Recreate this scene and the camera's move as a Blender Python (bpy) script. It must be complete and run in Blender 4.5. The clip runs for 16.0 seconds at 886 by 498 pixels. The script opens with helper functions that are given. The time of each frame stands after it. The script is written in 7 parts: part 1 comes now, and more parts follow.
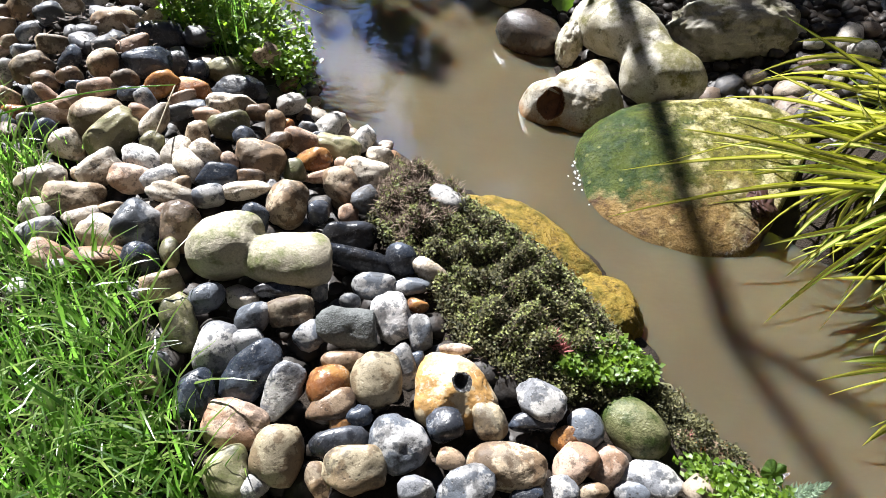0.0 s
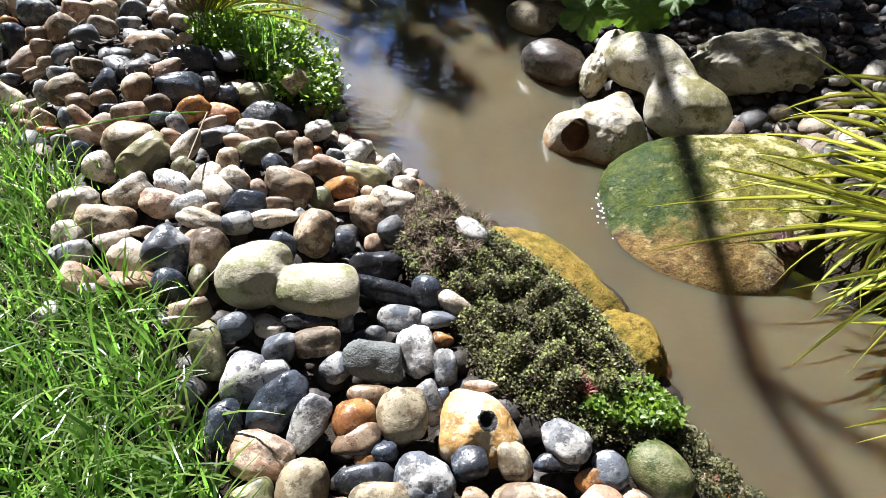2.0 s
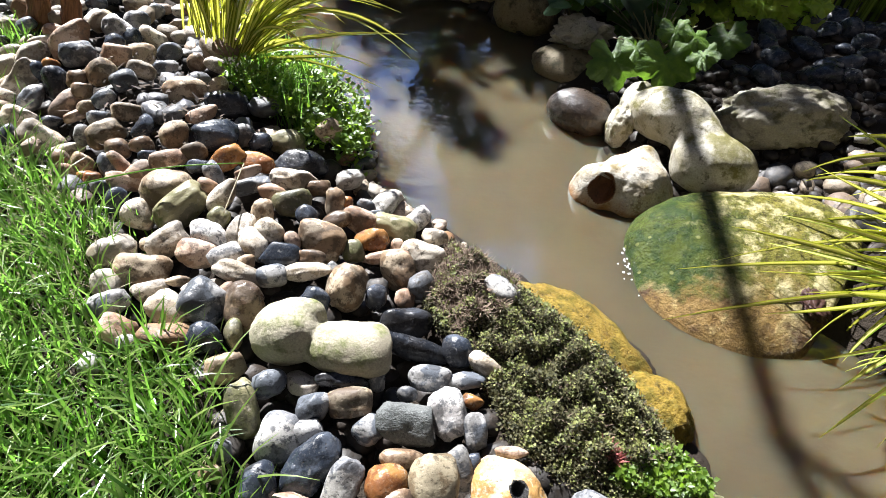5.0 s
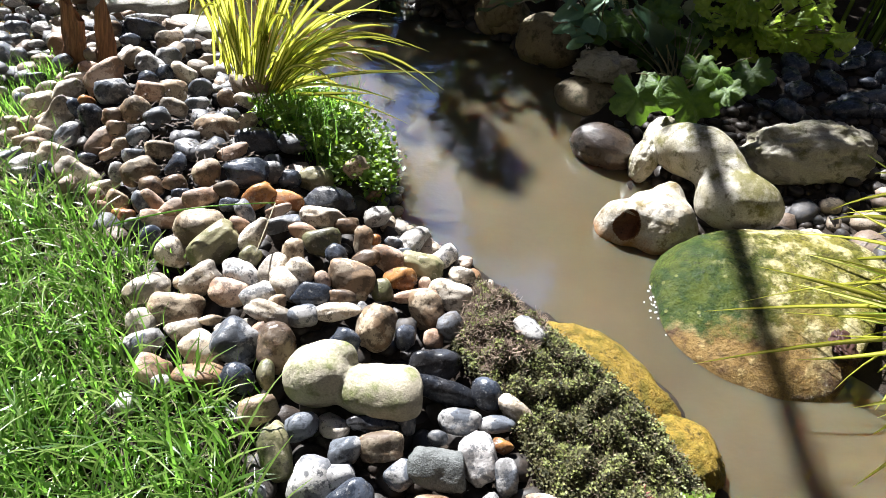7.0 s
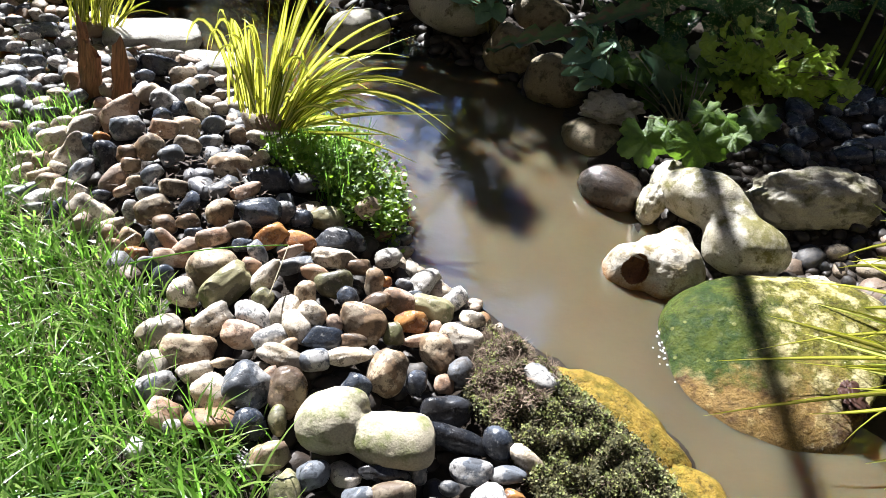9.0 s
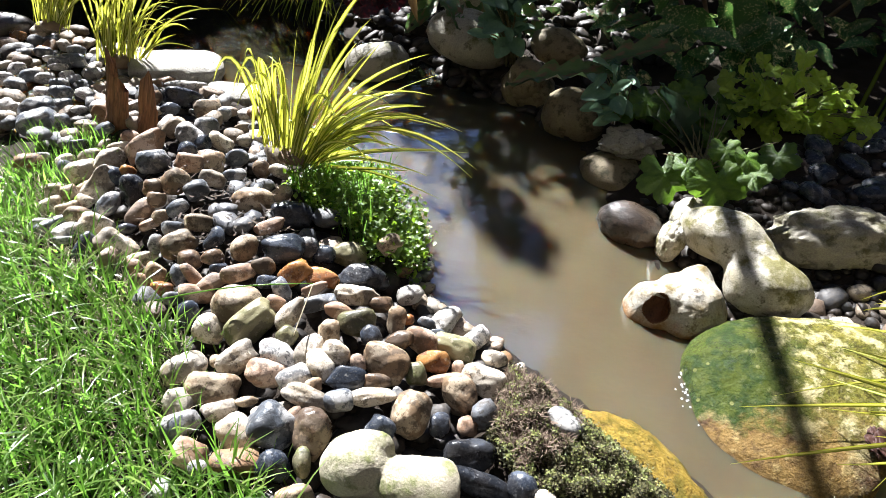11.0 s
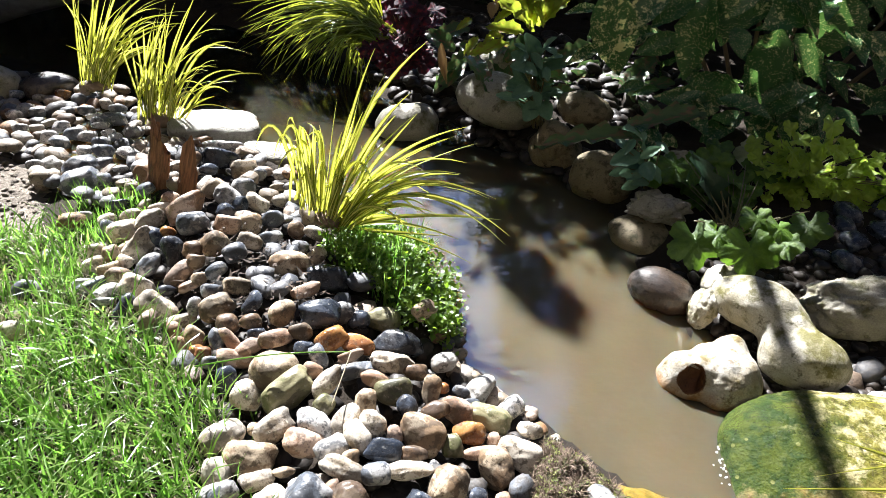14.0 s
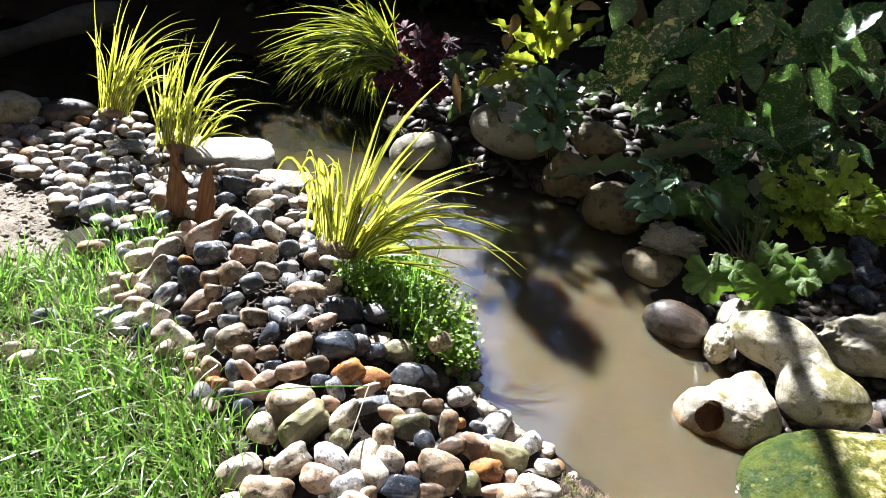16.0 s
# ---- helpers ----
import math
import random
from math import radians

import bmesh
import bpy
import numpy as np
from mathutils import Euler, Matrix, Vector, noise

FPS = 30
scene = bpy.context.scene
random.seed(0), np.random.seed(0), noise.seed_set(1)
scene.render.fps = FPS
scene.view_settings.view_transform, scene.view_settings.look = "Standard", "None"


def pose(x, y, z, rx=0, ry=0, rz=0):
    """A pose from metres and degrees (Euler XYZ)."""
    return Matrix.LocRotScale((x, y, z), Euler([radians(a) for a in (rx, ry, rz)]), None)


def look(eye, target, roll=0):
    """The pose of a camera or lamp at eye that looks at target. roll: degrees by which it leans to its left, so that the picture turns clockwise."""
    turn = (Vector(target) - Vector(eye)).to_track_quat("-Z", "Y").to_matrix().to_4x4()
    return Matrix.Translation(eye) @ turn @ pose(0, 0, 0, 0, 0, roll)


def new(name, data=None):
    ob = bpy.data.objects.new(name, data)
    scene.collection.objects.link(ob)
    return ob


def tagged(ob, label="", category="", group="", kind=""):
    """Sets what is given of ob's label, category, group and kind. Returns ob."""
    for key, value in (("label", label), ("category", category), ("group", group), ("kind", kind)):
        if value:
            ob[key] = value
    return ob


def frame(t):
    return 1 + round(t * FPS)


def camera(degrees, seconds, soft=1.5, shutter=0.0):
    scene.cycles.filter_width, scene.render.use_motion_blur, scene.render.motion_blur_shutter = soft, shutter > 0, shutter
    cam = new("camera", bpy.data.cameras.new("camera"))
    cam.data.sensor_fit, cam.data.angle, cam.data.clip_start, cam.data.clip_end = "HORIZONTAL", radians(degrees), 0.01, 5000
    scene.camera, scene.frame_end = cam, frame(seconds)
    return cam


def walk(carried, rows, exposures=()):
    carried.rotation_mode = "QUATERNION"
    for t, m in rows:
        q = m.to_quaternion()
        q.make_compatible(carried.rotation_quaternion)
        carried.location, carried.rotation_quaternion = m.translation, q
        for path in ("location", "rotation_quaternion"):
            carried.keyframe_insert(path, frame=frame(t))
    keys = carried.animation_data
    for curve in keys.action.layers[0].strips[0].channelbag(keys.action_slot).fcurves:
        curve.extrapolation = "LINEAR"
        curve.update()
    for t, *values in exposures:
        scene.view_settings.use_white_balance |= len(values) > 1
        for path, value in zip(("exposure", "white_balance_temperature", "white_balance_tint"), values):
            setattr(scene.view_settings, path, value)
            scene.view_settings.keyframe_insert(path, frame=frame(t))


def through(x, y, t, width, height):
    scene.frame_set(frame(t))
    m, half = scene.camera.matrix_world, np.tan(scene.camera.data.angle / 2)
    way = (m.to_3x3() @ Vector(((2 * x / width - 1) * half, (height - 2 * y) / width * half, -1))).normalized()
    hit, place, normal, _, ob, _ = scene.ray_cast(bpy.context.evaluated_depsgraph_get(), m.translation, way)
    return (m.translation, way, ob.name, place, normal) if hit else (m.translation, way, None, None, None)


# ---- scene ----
cam = camera(70.0, 16.0, soft=0.45)
PATH = [
    (0, (-0.039, 0.058, 0.767), (0.022, 1.418, -0.698), 5.5),
    (0.5, (-0.045, 0.063, 0.771), (0.013, 1.43, -0.687), 5.6),
    (1, (-0.05, 0.069, 0.777), (0.002, 1.442, -0.676), 5.8),
    (1.5, (-0.053, 0.073, 0.783), (-0.016, 1.451, -0.666), 5.6),
    (2, (-0.065, 0.076, 0.791), (-0.039, 1.463, -0.65), 5.9),
    (2.5, (-0.071, 0.081, 0.8), (-0.051, 1.477, -0.632), 6.2),
    (3, (-0.081, 0.086, 0.807), (-0.066, 1.489, -0.618), 6.1),
    (3.5, (-0.086, 0.09, 0.815), (-0.076, 1.5, -0.604), 6.1),
    (4, (-0.095, 0.097, 0.823), (-0.09, 1.511, -0.591), 6.5),
    (6.5, (-0.124, 0.125, 0.872), (-0.164, 1.567, -0.513), 5.5),
    (7, (-0.136, 0.129, 0.879), (-0.191, 1.581, -0.495), 5.4),
    (7.5, (-0.144, 0.132, 0.891), (-0.198, 1.597, -0.471), 5.8),
    (8, (-0.149, 0.138, 0.898), (-0.206, 1.615, -0.45), 6.0),
    (8.5, (-0.16, 0.143, 0.904), (-0.217, 1.633, -0.43), 6.2),
    (9, (-0.164, 0.146, 0.911), (-0.223, 1.647, -0.41), 6.2),
    (11.5, (-0.205, 0.164, 0.947), (-0.311, 1.713, -0.314), 6.1),
    (12, (-0.213, 0.165, 0.953), (-0.331, 1.728, -0.29), 6.2),
    (12.5, (-0.222, 0.169, 0.961), (-0.349, 1.74, -0.271), 6.0),
    (13, (-0.232, 0.17, 0.967), (-0.365, 1.755, -0.246), 6.1),
    (13.5, (-0.237, 0.173, 0.976), (-0.378, 1.769, -0.221), 5.9),
    (14, (-0.246, 0.176, 0.986), (-0.401, 1.786, -0.19), 5.6),
    (14.5, (-0.255, 0.178, 0.991), (-0.415, 1.8, -0.169), 5.8),
    (15, (-0.262, 0.178, 0.996), (-0.434, 1.809, -0.15), 5.6),
    (15.5, (-0.268, 0.181, 1.001), (-0.45, 1.819, -0.133), 5.5),
    (16, (-0.274, 0.183, 1.007), (-0.456, 1.828, -0.117), 5.7),
]
walk(cam, [(t, look(eye, target, roll)) for t, eye, target, roll in PATH], exposures=[(0, 2.24), (4, 2.34), (9, 2.49), (12.5, 2.63), (16, 2.74)])

# ---- light ----
SUN_AZ = radians(-33)      # to the left of straight ahead (+y)
SUN_EL = radians(42)
world = bpy.data.worlds.new("world")
scene.world = world
world.use_nodes = True
wn = world.node_tree.nodes
sky = wn.new("ShaderNodeTexSky")
sky.sky_type = "NISHITA"
sky.sun_disc = False
sky.air_density = 0.14
sky.dust_density = 0.0
sky.sun_elevation = SUN_EL
sky.sun_rotation = SUN_AZ
wn["Background"].inputs["Strength"].default_value = 0.05
world.node_tree.links.new(sky.outputs[0], wn["Background"].inputs["Color"])
sun_data = bpy.data.lights.new("sun", "SUN")
sun_data.energy = 5.0
sun_data.angle = radians(0.55)
sun_data.color = (0.99, 0.995, 1.015)
sun = new("sun", sun_data)
SUN_DIR = Vector((math.sin(SUN_AZ) * math.cos(SUN_EL), math.cos(SUN_AZ) * math.cos(SUN_EL), math.sin(SUN_EL)))
sun.matrix_world = look(tuple(SUN_DIR * 12), (0, 0, 0))


# ---- materials ----
class Nodes:
    """A short way to write node trees."""

    def __init__(self, name):
        self.mat = bpy.data.materials.new(name)
        self.mat.use_nodes = True
        self.tree = self.mat.node_tree
        self.bsdf = self.tree.nodes["Principled BSDF"]
        self.out = self.tree.nodes["Material Output"]

    def node(self, kind, **inputs):
        n = self.tree.nodes.new("ShaderNode" + kind)
        for key, value in inputs.items():
            self.put(n.inputs[key.replace("_", " ")], value)
        return n

    def put(self, socket, value):
        if isinstance(value, bpy.types.NodeSocket):
            self.tree.links.new(value, socket)
        elif isinstance(value, tuple) and len(value) == 3 and socket.type == "RGBA":
            socket.default_value = (*value, 1)
        else:
            socket.default_value = value

    def set(self, **inputs):
        for key, value in inputs.items():
            self.put(self.bsdf.inputs[key.replace("_", " ")], value)
        return self

    def coords(self, space="Object"):
        return self.tree.nodes.new("ShaderNodeTexCoord").outputs[space]

    def noise(self, scale, detail=4.0, rough=0.55, vector=None):
        return self.node("TexNoise", Scale=scale, Detail=detail, Roughness=rough, Vector=vector or self.coords()).outputs["Fac"]

    def spots(self, scale, vector=None):
        return self.node("TexVoronoi", Scale=scale, Vector=vector or self.coords()).outputs["Distance"]

    def span(self, value, low, high, to_low=0.0, to_high=1.0):
        return self.node("MapRange", Value=value, From_Min=low, From_Max=high, To_Min=to_low, To_Max=to_high).outputs[0]

    def blend(self, fac, a, b, how="MIX"):
        n = self.tree.nodes.new("ShaderNodeMix")
        n.data_type, n.blend_type = "RGBA", how
        self.put(n.inputs[0], fac)
        self.put(n.inputs[6], a)
        self.put(n.inputs[7], b)
        return n.outputs[2]

    def ramp(self, fac, *stops, how="LINEAR"):
        n = self.tree.nodes.new("ShaderNodeValToRGB")
        e = n.color_ramp.elements
        n.color_ramp.interpolation = how
        while len(e) < len(stops):
            e.new(0.5)
        for el, (place, colour) in zip(e, stops):
            el.position, el.color = place, (*colour, 1)
        self.put(n.inputs[0], fac)
        return n.outputs[0]

    def math(self, op, a, b=0.0):
        n = self.tree.nodes.new("ShaderNodeMath")
        n.operation = op
        self.put(n.inputs[0], a)
        self.put(n.inputs[1], b)
        return n.outputs[0]

    def bump(self, height, strength=0.3, distance=0.002):
        self.put(self.bsdf.inputs["Normal"], self.node("Bump", Strength=strength, Distance=distance, Height=height).outputs[0])
        return self

    def glow_through(self, colour, share):
        """Light that passes a thin leaf."""
        t = self.node("BsdfTranslucent", Color=colour)
        m = self.node("MixShader", Fac=share)
        self.tree.links.new(self.bsdf.outputs[0], m.inputs[1])
        self.tree.links.new(t.outputs[0], m.inputs[2])
        self.tree.links.new(m.outputs[0], self.out.inputs[0])
        return self


def stone_material(name, main, second, speck, rough=0.5, speck_from=0.62, vary=0.25, moss=0.0, relief=0.3, patina=0.9):
    n = Nodes(name)
    rnd = n.tree.nodes.new("ShaderNodeObjectInfo").outputs["Random"]
    shift = n.node("Combine" + "XYZ", X=n.math("MULTIPLY", rnd, 37.0), Y=n.math("MULTIPLY", rnd, 11.0))
    add = n.tree.nodes.new("ShaderNodeVectorMath")
    n.put(add.inputs[0], n.coords())
    n.put(add.inputs[1], shift.outputs[0])
    v = add.outputs[0]
    col = n.blend(n.span(n.noise(24, 6, 0.6, v), 0.488, 0.53), main, second)
    col = n.blend(n.span(n.noise(15, 5, 0.62, v), 0.53, 0.56, 0, patina), col, n.blend(0.6, col, (0.022, 0.02, 0.02)))
    col = n.blend(n.span(n.noise(70, 5, 0.7, v), speck_from - 0.04, speck_from + 0.03, 0, 0.85), col, speck)
    col = n.blend(n.span(n.noise(230, 4, 0.7, v), 0.56, 0.68, 0.0, 0.55), col, n.blend(0.5, speck, (0.03, 0.028, 0.025)))
    col = n.blend(n.span(n.noise(520, 3, 0.6, v), 0.3, 0.75, 0.0, 0.32), col, (0.25, 0.24, 0.23), "MULTIPLY")
    col = n.blend(1.0, col, n.ramp(rnd, (0, (1 - vary,) * 3), (1, (1 + vary * 0.6, 1 + vary * 0.55, 1 + vary * 0.5))), "MULTIPLY")
    if moss:
        col = n.blend(n.span(n.noise(24, 5, 0.7, v), 0.62 - moss * 0.3, 0.75 - moss * 0.2, 0, 0.8), col, (0.09, 0.105, 0.025))
    pits = n.span(n.spots(150, v), 0.10, 0.22, 0.7, 0.0)
    col = n.blend(n.math("MULTIPLY", pits, n.span(n.noise(40, 2, 0.5, v), 0.5, 0.58)), col, (0.05, 0.042, 0.035))
    col = n.blend(1.0, col, (0.74, 0.74, 0.74), "MULTIPLY")
    n.set(Base_Color=col, Roughness=n.span(n.noise(60, 3, 0.5, v), 0.3, 0.7, rough - 0.16, rough + 0.12), Specular_IOR_Level=0.30)
    n.bump(n.math("SUBTRACT", n.math("ADD", n.noise(110, 5, 0.55, v), n.math("MULTIPLY", n.noise(800, 2, 0.5, v), 0.15)), n.math("MULTIPLY", pits, 0.4)), relief + 0.1, 0.003)
    return n.mat


STONES = {
    "tan": stone_material("tan_pebble", (0.50, 0.40, 0.28), (0.26, 0.175, 0.105), (0.12, 0.085, 0.055), rough=0.62, speck_from=0.575),
    "pink": stone_material("pink_pebble", (0.56, 0.41, 0.31), (0.32, 0.195, 0.125), (0.18, 0.13, 0.10), rough=0.62, speck_from=0.575),
    "cream": stone_material("cream_pebble", (0.74, 0.66, 0.55), (0.50, 0.41, 0.30), (0.17, 0.14, 0.11), rough=0.62, speck_from=0.575),
    "white": stone_material("white_pebble", (0.78, 0.75, 0.71), (0.50, 0.48, 0.47), (0.11, 0.115, 0.125), rough=0.62, speck_from=0.56),
    "grey": stone_material("grey_pebble", (0.14, 0.155, 0.18), (0.42, 0.415, 0.41), (0.05, 0.056, 0.066), rough=0.38, speck_from=0.585),
    "flint": stone_material("dark_flint_pebble", (0.032, 0.040, 0.056), (0.085, 0.10, 0.13), (0.36, 0.36, 0.36), rough=0.3, speck_from=0.65),
    "black": stone_material("black_flint_pebble", (0.018, 0.02, 0.025), (0.05, 0.055, 0.066), (0.22, 0.22, 0.23), rough=0.28, speck_from=0.67),
    "brown": stone_material("brown_pebble", (0.17, 0.11, 0.07), (0.30, 0.22, 0.15), (0.035, 0.027, 0.022), rough=0.38),
    "rust": stone_material("rusty_pebble", (0.44, 0.21, 0.07), (0.24, 0.095, 0.035), (0.56, 0.44, 0.31), rough=0.3),
    "olive": stone_material("mossy_pebble", (0.25, 0.23, 0.13), (0.15, 0.145, 0.075), (0.38, 0.34, 0.26), rough=0.42, moss=0.25),
    "slate": stone_material("slate_grey_pebble", (0.10, 0.105, 0.12), (0.24, 0.24, 0.25), (0.04, 0.042, 0.05), rough=0.38),
    "dun": stone_material("dun_pebble", (0.33, 0.28, 0.19), (0.19, 0.14, 0.085), (0.10, 0.075, 0.045), rough=0.55, speck_from=0.59),
    "ash": stone_material("ash_grey_pebble", (0.50, 0.485, 0.46), (0.20, 0.205, 0.22), (0.07, 0.075, 0.085), rough=0.55, speck_from=0.57),
    # near-black pebble colour that paints in the shade of gaps
    "shade_dark": stone_material("shade_dark_pebble", (0.026, 0.02, 0.015), (0.044, 0.032, 0.024), (0.013, 0.011, 0.009), rough=0.6),
    "holed": stone_material("holed_flint", (0.50, 0.40, 0.25), (0.40, 0.23, 0.08), (0.62, 0.54, 0.42), rough=0.5, patina=0.25),
}


def mixed_pebbles(name):
    n = Nodes(name)
    rnd = n.tree.nodes.new("ShaderNodeNewGeometry").outputs["Random Per Island"]
    base = n.ramp(rnd, (0.0, (0.42, 0.34, 0.25)), (0.14, (0.50, 0.38, 0.29)), (0.24, (0.58, 0.52, 0.44)), (0.38, (0.32, 0.25, 0.18)),
                  (0.5, (0.20, 0.14, 0.10)), (0.58, (0.36, 0.36, 0.36)), (0.68, (0.16, 0.17, 0.19)), (0.78, (0.075, 0.085, 0.10)),
                  (0.86, (0.035, 0.038, 0.045)), (0.92, (0.36, 0.20, 0.10)), (0.97, (0.64, 0.61, 0.56)), how="CONSTANT")
    col = n.blend(n.span(n.noise(45, 5, 0.65), 0.4, 0.68, 0, 0.55), base, n.blend(0.5, base, (0.34, 0.28, 0.22)))
    col = n.blend(n.span(n.noise(80, 5, 0.7), 0.54, 0.60, 0, 0.75), col, (0.08, 0.066, 0.052))
    col = n.blend(n.span(n.noise(230, 4, 0.7), 0.56, 0.68, 0.0, 0.5), col, (0.07, 0.06, 0.05))
    col = n.blend(n.span(n.noise(520, 3, 0.6), 0.3, 0.75, 0.0, 0.5), col, (0.25, 0.24, 0.23), "MULTIPLY")
    col = n.blend(1.0, col, (0.57, 0.57, 0.57), "MULTIPLY")
    n.set(Base_Color=col, Roughness=n.span(n.noise(60), 0.3, 0.7, 0.42, 0.66), Specular_IOR_Level=0.28)
    n.bump(n.math("ADD", n.noise(170, 5, 0.6), n.math("MULTIPLY", n.noise(800, 2, 0.5), 0.35)), 0.45, 0.003)
    return n.mat


PEBBLE_MIX = mixed_pebbles("mixed_pebbles")


def boulder_material(name, main, second, dark, moss=None, moss_from=0.5, rough=0.6, wet=False, relief=0.5, scale=1.0, stain=0.52, side=0.0, line=None):
    n = Nodes(name)
    col = n.blend(n.span(n.noise(9 * scale, 6, 0.6), 0.36, 0.64), main, second)
    col = n.blend(n.span(n.noise(30 * scale, 7, 0.72), stain, stain + 0.1, 0, 0.8), col, dark)
    col = n.blend(n.span(n.noise(120 * scale, 5, 0.7), stain + 0.05, stain + 0.14, 0, 0.6), col, dark)
    if moss:
        up = n.node("SeparateXYZ", Vector=n.tree.nodes.new("ShaderNodeNewGeometry").outputs["Normal"]).outputs["Z"]
        patch = n.math("ADD", n.noise(14 * scale, 6, 0.65), n.math("MULTIPLY", up, 0.12))
        if side:
            patch = n.math("SUBTRACT", patch, n.math("MULTIPLY", n.node("SeparateXYZ", Vector=n.coords()).outputs["X"], side))
        col = n.blend(n.span(patch, moss_from, moss_from + 0.14, 0, 0.9), col, n.blend(n.noise(60, 4), moss, tuple(c * 0.45 for c in moss)))
    if line:
        z = n.node("SeparateXYZ", Vector=n.coords()).outputs["Z"]
        col = n.blend(n.span(n.math("ADD", z, n.math("MULTIPLY", n.noise(35, 4), 0.05)), 0.040, 0.008, 0, 0.9), col, line)
    col = n.blend(n.span(n.noise(300, 4, 0.65), 0.3, 0.75, 0.0, 0.5), col, (0.2, 0.19, 0.18), "MULTIPLY")
    col = n.blend(1.0, col, (0.46, 0.46, 0.46), "MULTIPLY")
    n.set(Base_Color=col, Roughness=n.span(n.noise(30, 4, 0.6), 0.35, 0.65, rough - 0.15, rough + 0.15))
    n.set(Specular_IOR_Level=0.25)
    if wet:
        n.set(Coat_Weight=n.span(n.noise(18, 5, 0.6), 0.4, 0.6, 0.3, 0.9), Coat_Roughness=n.span(n.noise(25, 4), 0.35, 0.65, 0.03, 0.12), Coat_Normal=n.node("Bump", Strength=1.0, Distance=0.004, Height=n.noise(80, 4, 0.55)).outputs[0])
    n.bump(n.math("ADD", n.noise(55 * scale, 7, 0.65), n.math("MULTIPLY", n.noise(330, 4, 0.6), 0.35)), relief, 0.006)
    return n.mat


def algae_boulder():
    """Wet stone: dark green algae towards the stream, olive on top, bare tan stone with maroon stains low on its front."""
    n = Nodes("wet_green_boulder")
    xyz = n.node("SeparateXYZ", Vector=n.coords())
    x, y = xyz.outputs["X"], xyz.outputs["Y"]
    tan = n.blend(n.span(n.noise(14, 6, 0.65), 0.38, 0.62), (0.35, 0.24, 0.10), (0.22, 0.13, 0.045))
    tan = n.blend(n.span(n.noise(60, 5, 0.7), 0.48, 0.60, 0, 0.75), tan, (0.13, 0.08, 0.035))
    tan = n.blend(n.span(n.noise(24, 6, 0.7), 0.55, 0.63, 0, 0.7), tan, (0.58, 0.46, 0.26))
    tan = n.blend(n.span(n.noise(9, 5, 0.65), 0.49, 0.60, 0, 0.9), tan, (0.065, 0.030, 0.022))
    olive = n.blend(n.span(n.noise(26, 6, 0.7), 0.40, 0.60), (0.27, 0.25, 0.055), (0.115, 0.13, 0.014))
    olive = n.blend(n.span(n.noise(75, 5, 0.7), 0.50, 0.62, 0, 0.85), olive, (0.075, 0.065, 0.012))
    # pale patches lighten the top in place of sunlit wet glints
    olive = n.blend(n.span(n.noise(21, 6, 0.7), 0.48, 0.58, 0, 0.8), olive, (0.78, 0.73, 0.50))
    green = n.blend(n.span(n.noise(34, 6, 0.7), 0.42, 0.58), (0.024, 0.058, 0.006), (0.080, 0.115, 0.012))
    green = n.blend(n.span(n.spots(30), 0.10, 0.13, 0.8, 0.0), green, (0.26, 0.28, 0.12))
    low = n.math("ADD", n.math("ADD", y, n.math("MULTIPLY", x, 0.16)), n.math("MULTIPLY", n.math("SUBTRACT", n.noise(13, 7, 0.75), 0.5), 0.34))
    col = n.blend(n.span(low, -0.125, -0.02), tan, olive)
    left = n.math("ADD", x, n.math("MULTIPLY", n.math("SUBTRACT", n.noise(11, 7, 0.75), 0.5), 0.42))
    col = n.blend(n.math("MULTIPLY", n.span(left, -0.03, -0.12), n.span(low, -0.12, -0.07)), col, green)
    col = n.blend(n.span(n.noise(300, 4, 0.65), 0.3, 0.75, 0.0, 0.45), col, (0.2, 0.19, 0.18), "MULTIPLY")
    col = n.blend(1.0, col, (0.53, 0.50, 0.39), "MULTIPLY")
    n.set(Base_Color=col, Roughness=n.span(n.noise(30, 4, 0.6), 0.35, 0.65, 0.5, 0.75), Specular_IOR_Level=0.12)
    wet = n.math("MULTIPLY", n.span(y, -0.16, 0.05, 0.3, 1.0), n.span(n.noise(16, 5, 0.6), 0.40, 0.55, 0.2, 1.0))
    dimples = n.math("ADD", n.noise(58, 3, 0.55), n.math("MULTIPLY", n.noise(170, 3, 0.6), 0.3))
    n.set(Coat_Weight=wet, Coat_Roughness=n.span(n.noise(25, 4), 0.35, 0.65, 0.06, 0.13), Coat_Normal=n.node("Bump", Strength=1.0, Distance=0.045, Height=dimples).outputs[0])
    n.bump(n.math("ADD", n.noise(48, 7, 0.65), n.math("MULTIPLY", n.noise(240, 4, 0.6), 0.25)), 0.9, 0.009)
    return n.mat


BOULDER = algae_boulder()
PALE_ROCK = boulder_material("pale_flint_rock", (1.0, 0.95, 0.83), (0.66, 0.59, 0.40), (0.19, 0.16, 0.085), (0.30, 0.27, 0.05), 0.535, 0.55, stain=0.54, scale=1.5)
CAVITY_ROCK = boulder_material("cream_flint_rock", (0.92, 0.88, 0.78), (0.70, 0.57, 0.36), (0.26, 0.17, 0.08), (0.38, 0.28, 0.09), 0.60, 0.5, stain=0.54, scale=1.6, line=(0.50, 0.22, 0.04))
RUSTY = boulder_material("rusty_hollow", (0.16, 0.06, 0.018), (0.40, 0.16, 0.05), (0.03, 0.015, 0.008), None, 0.5, 0.6)
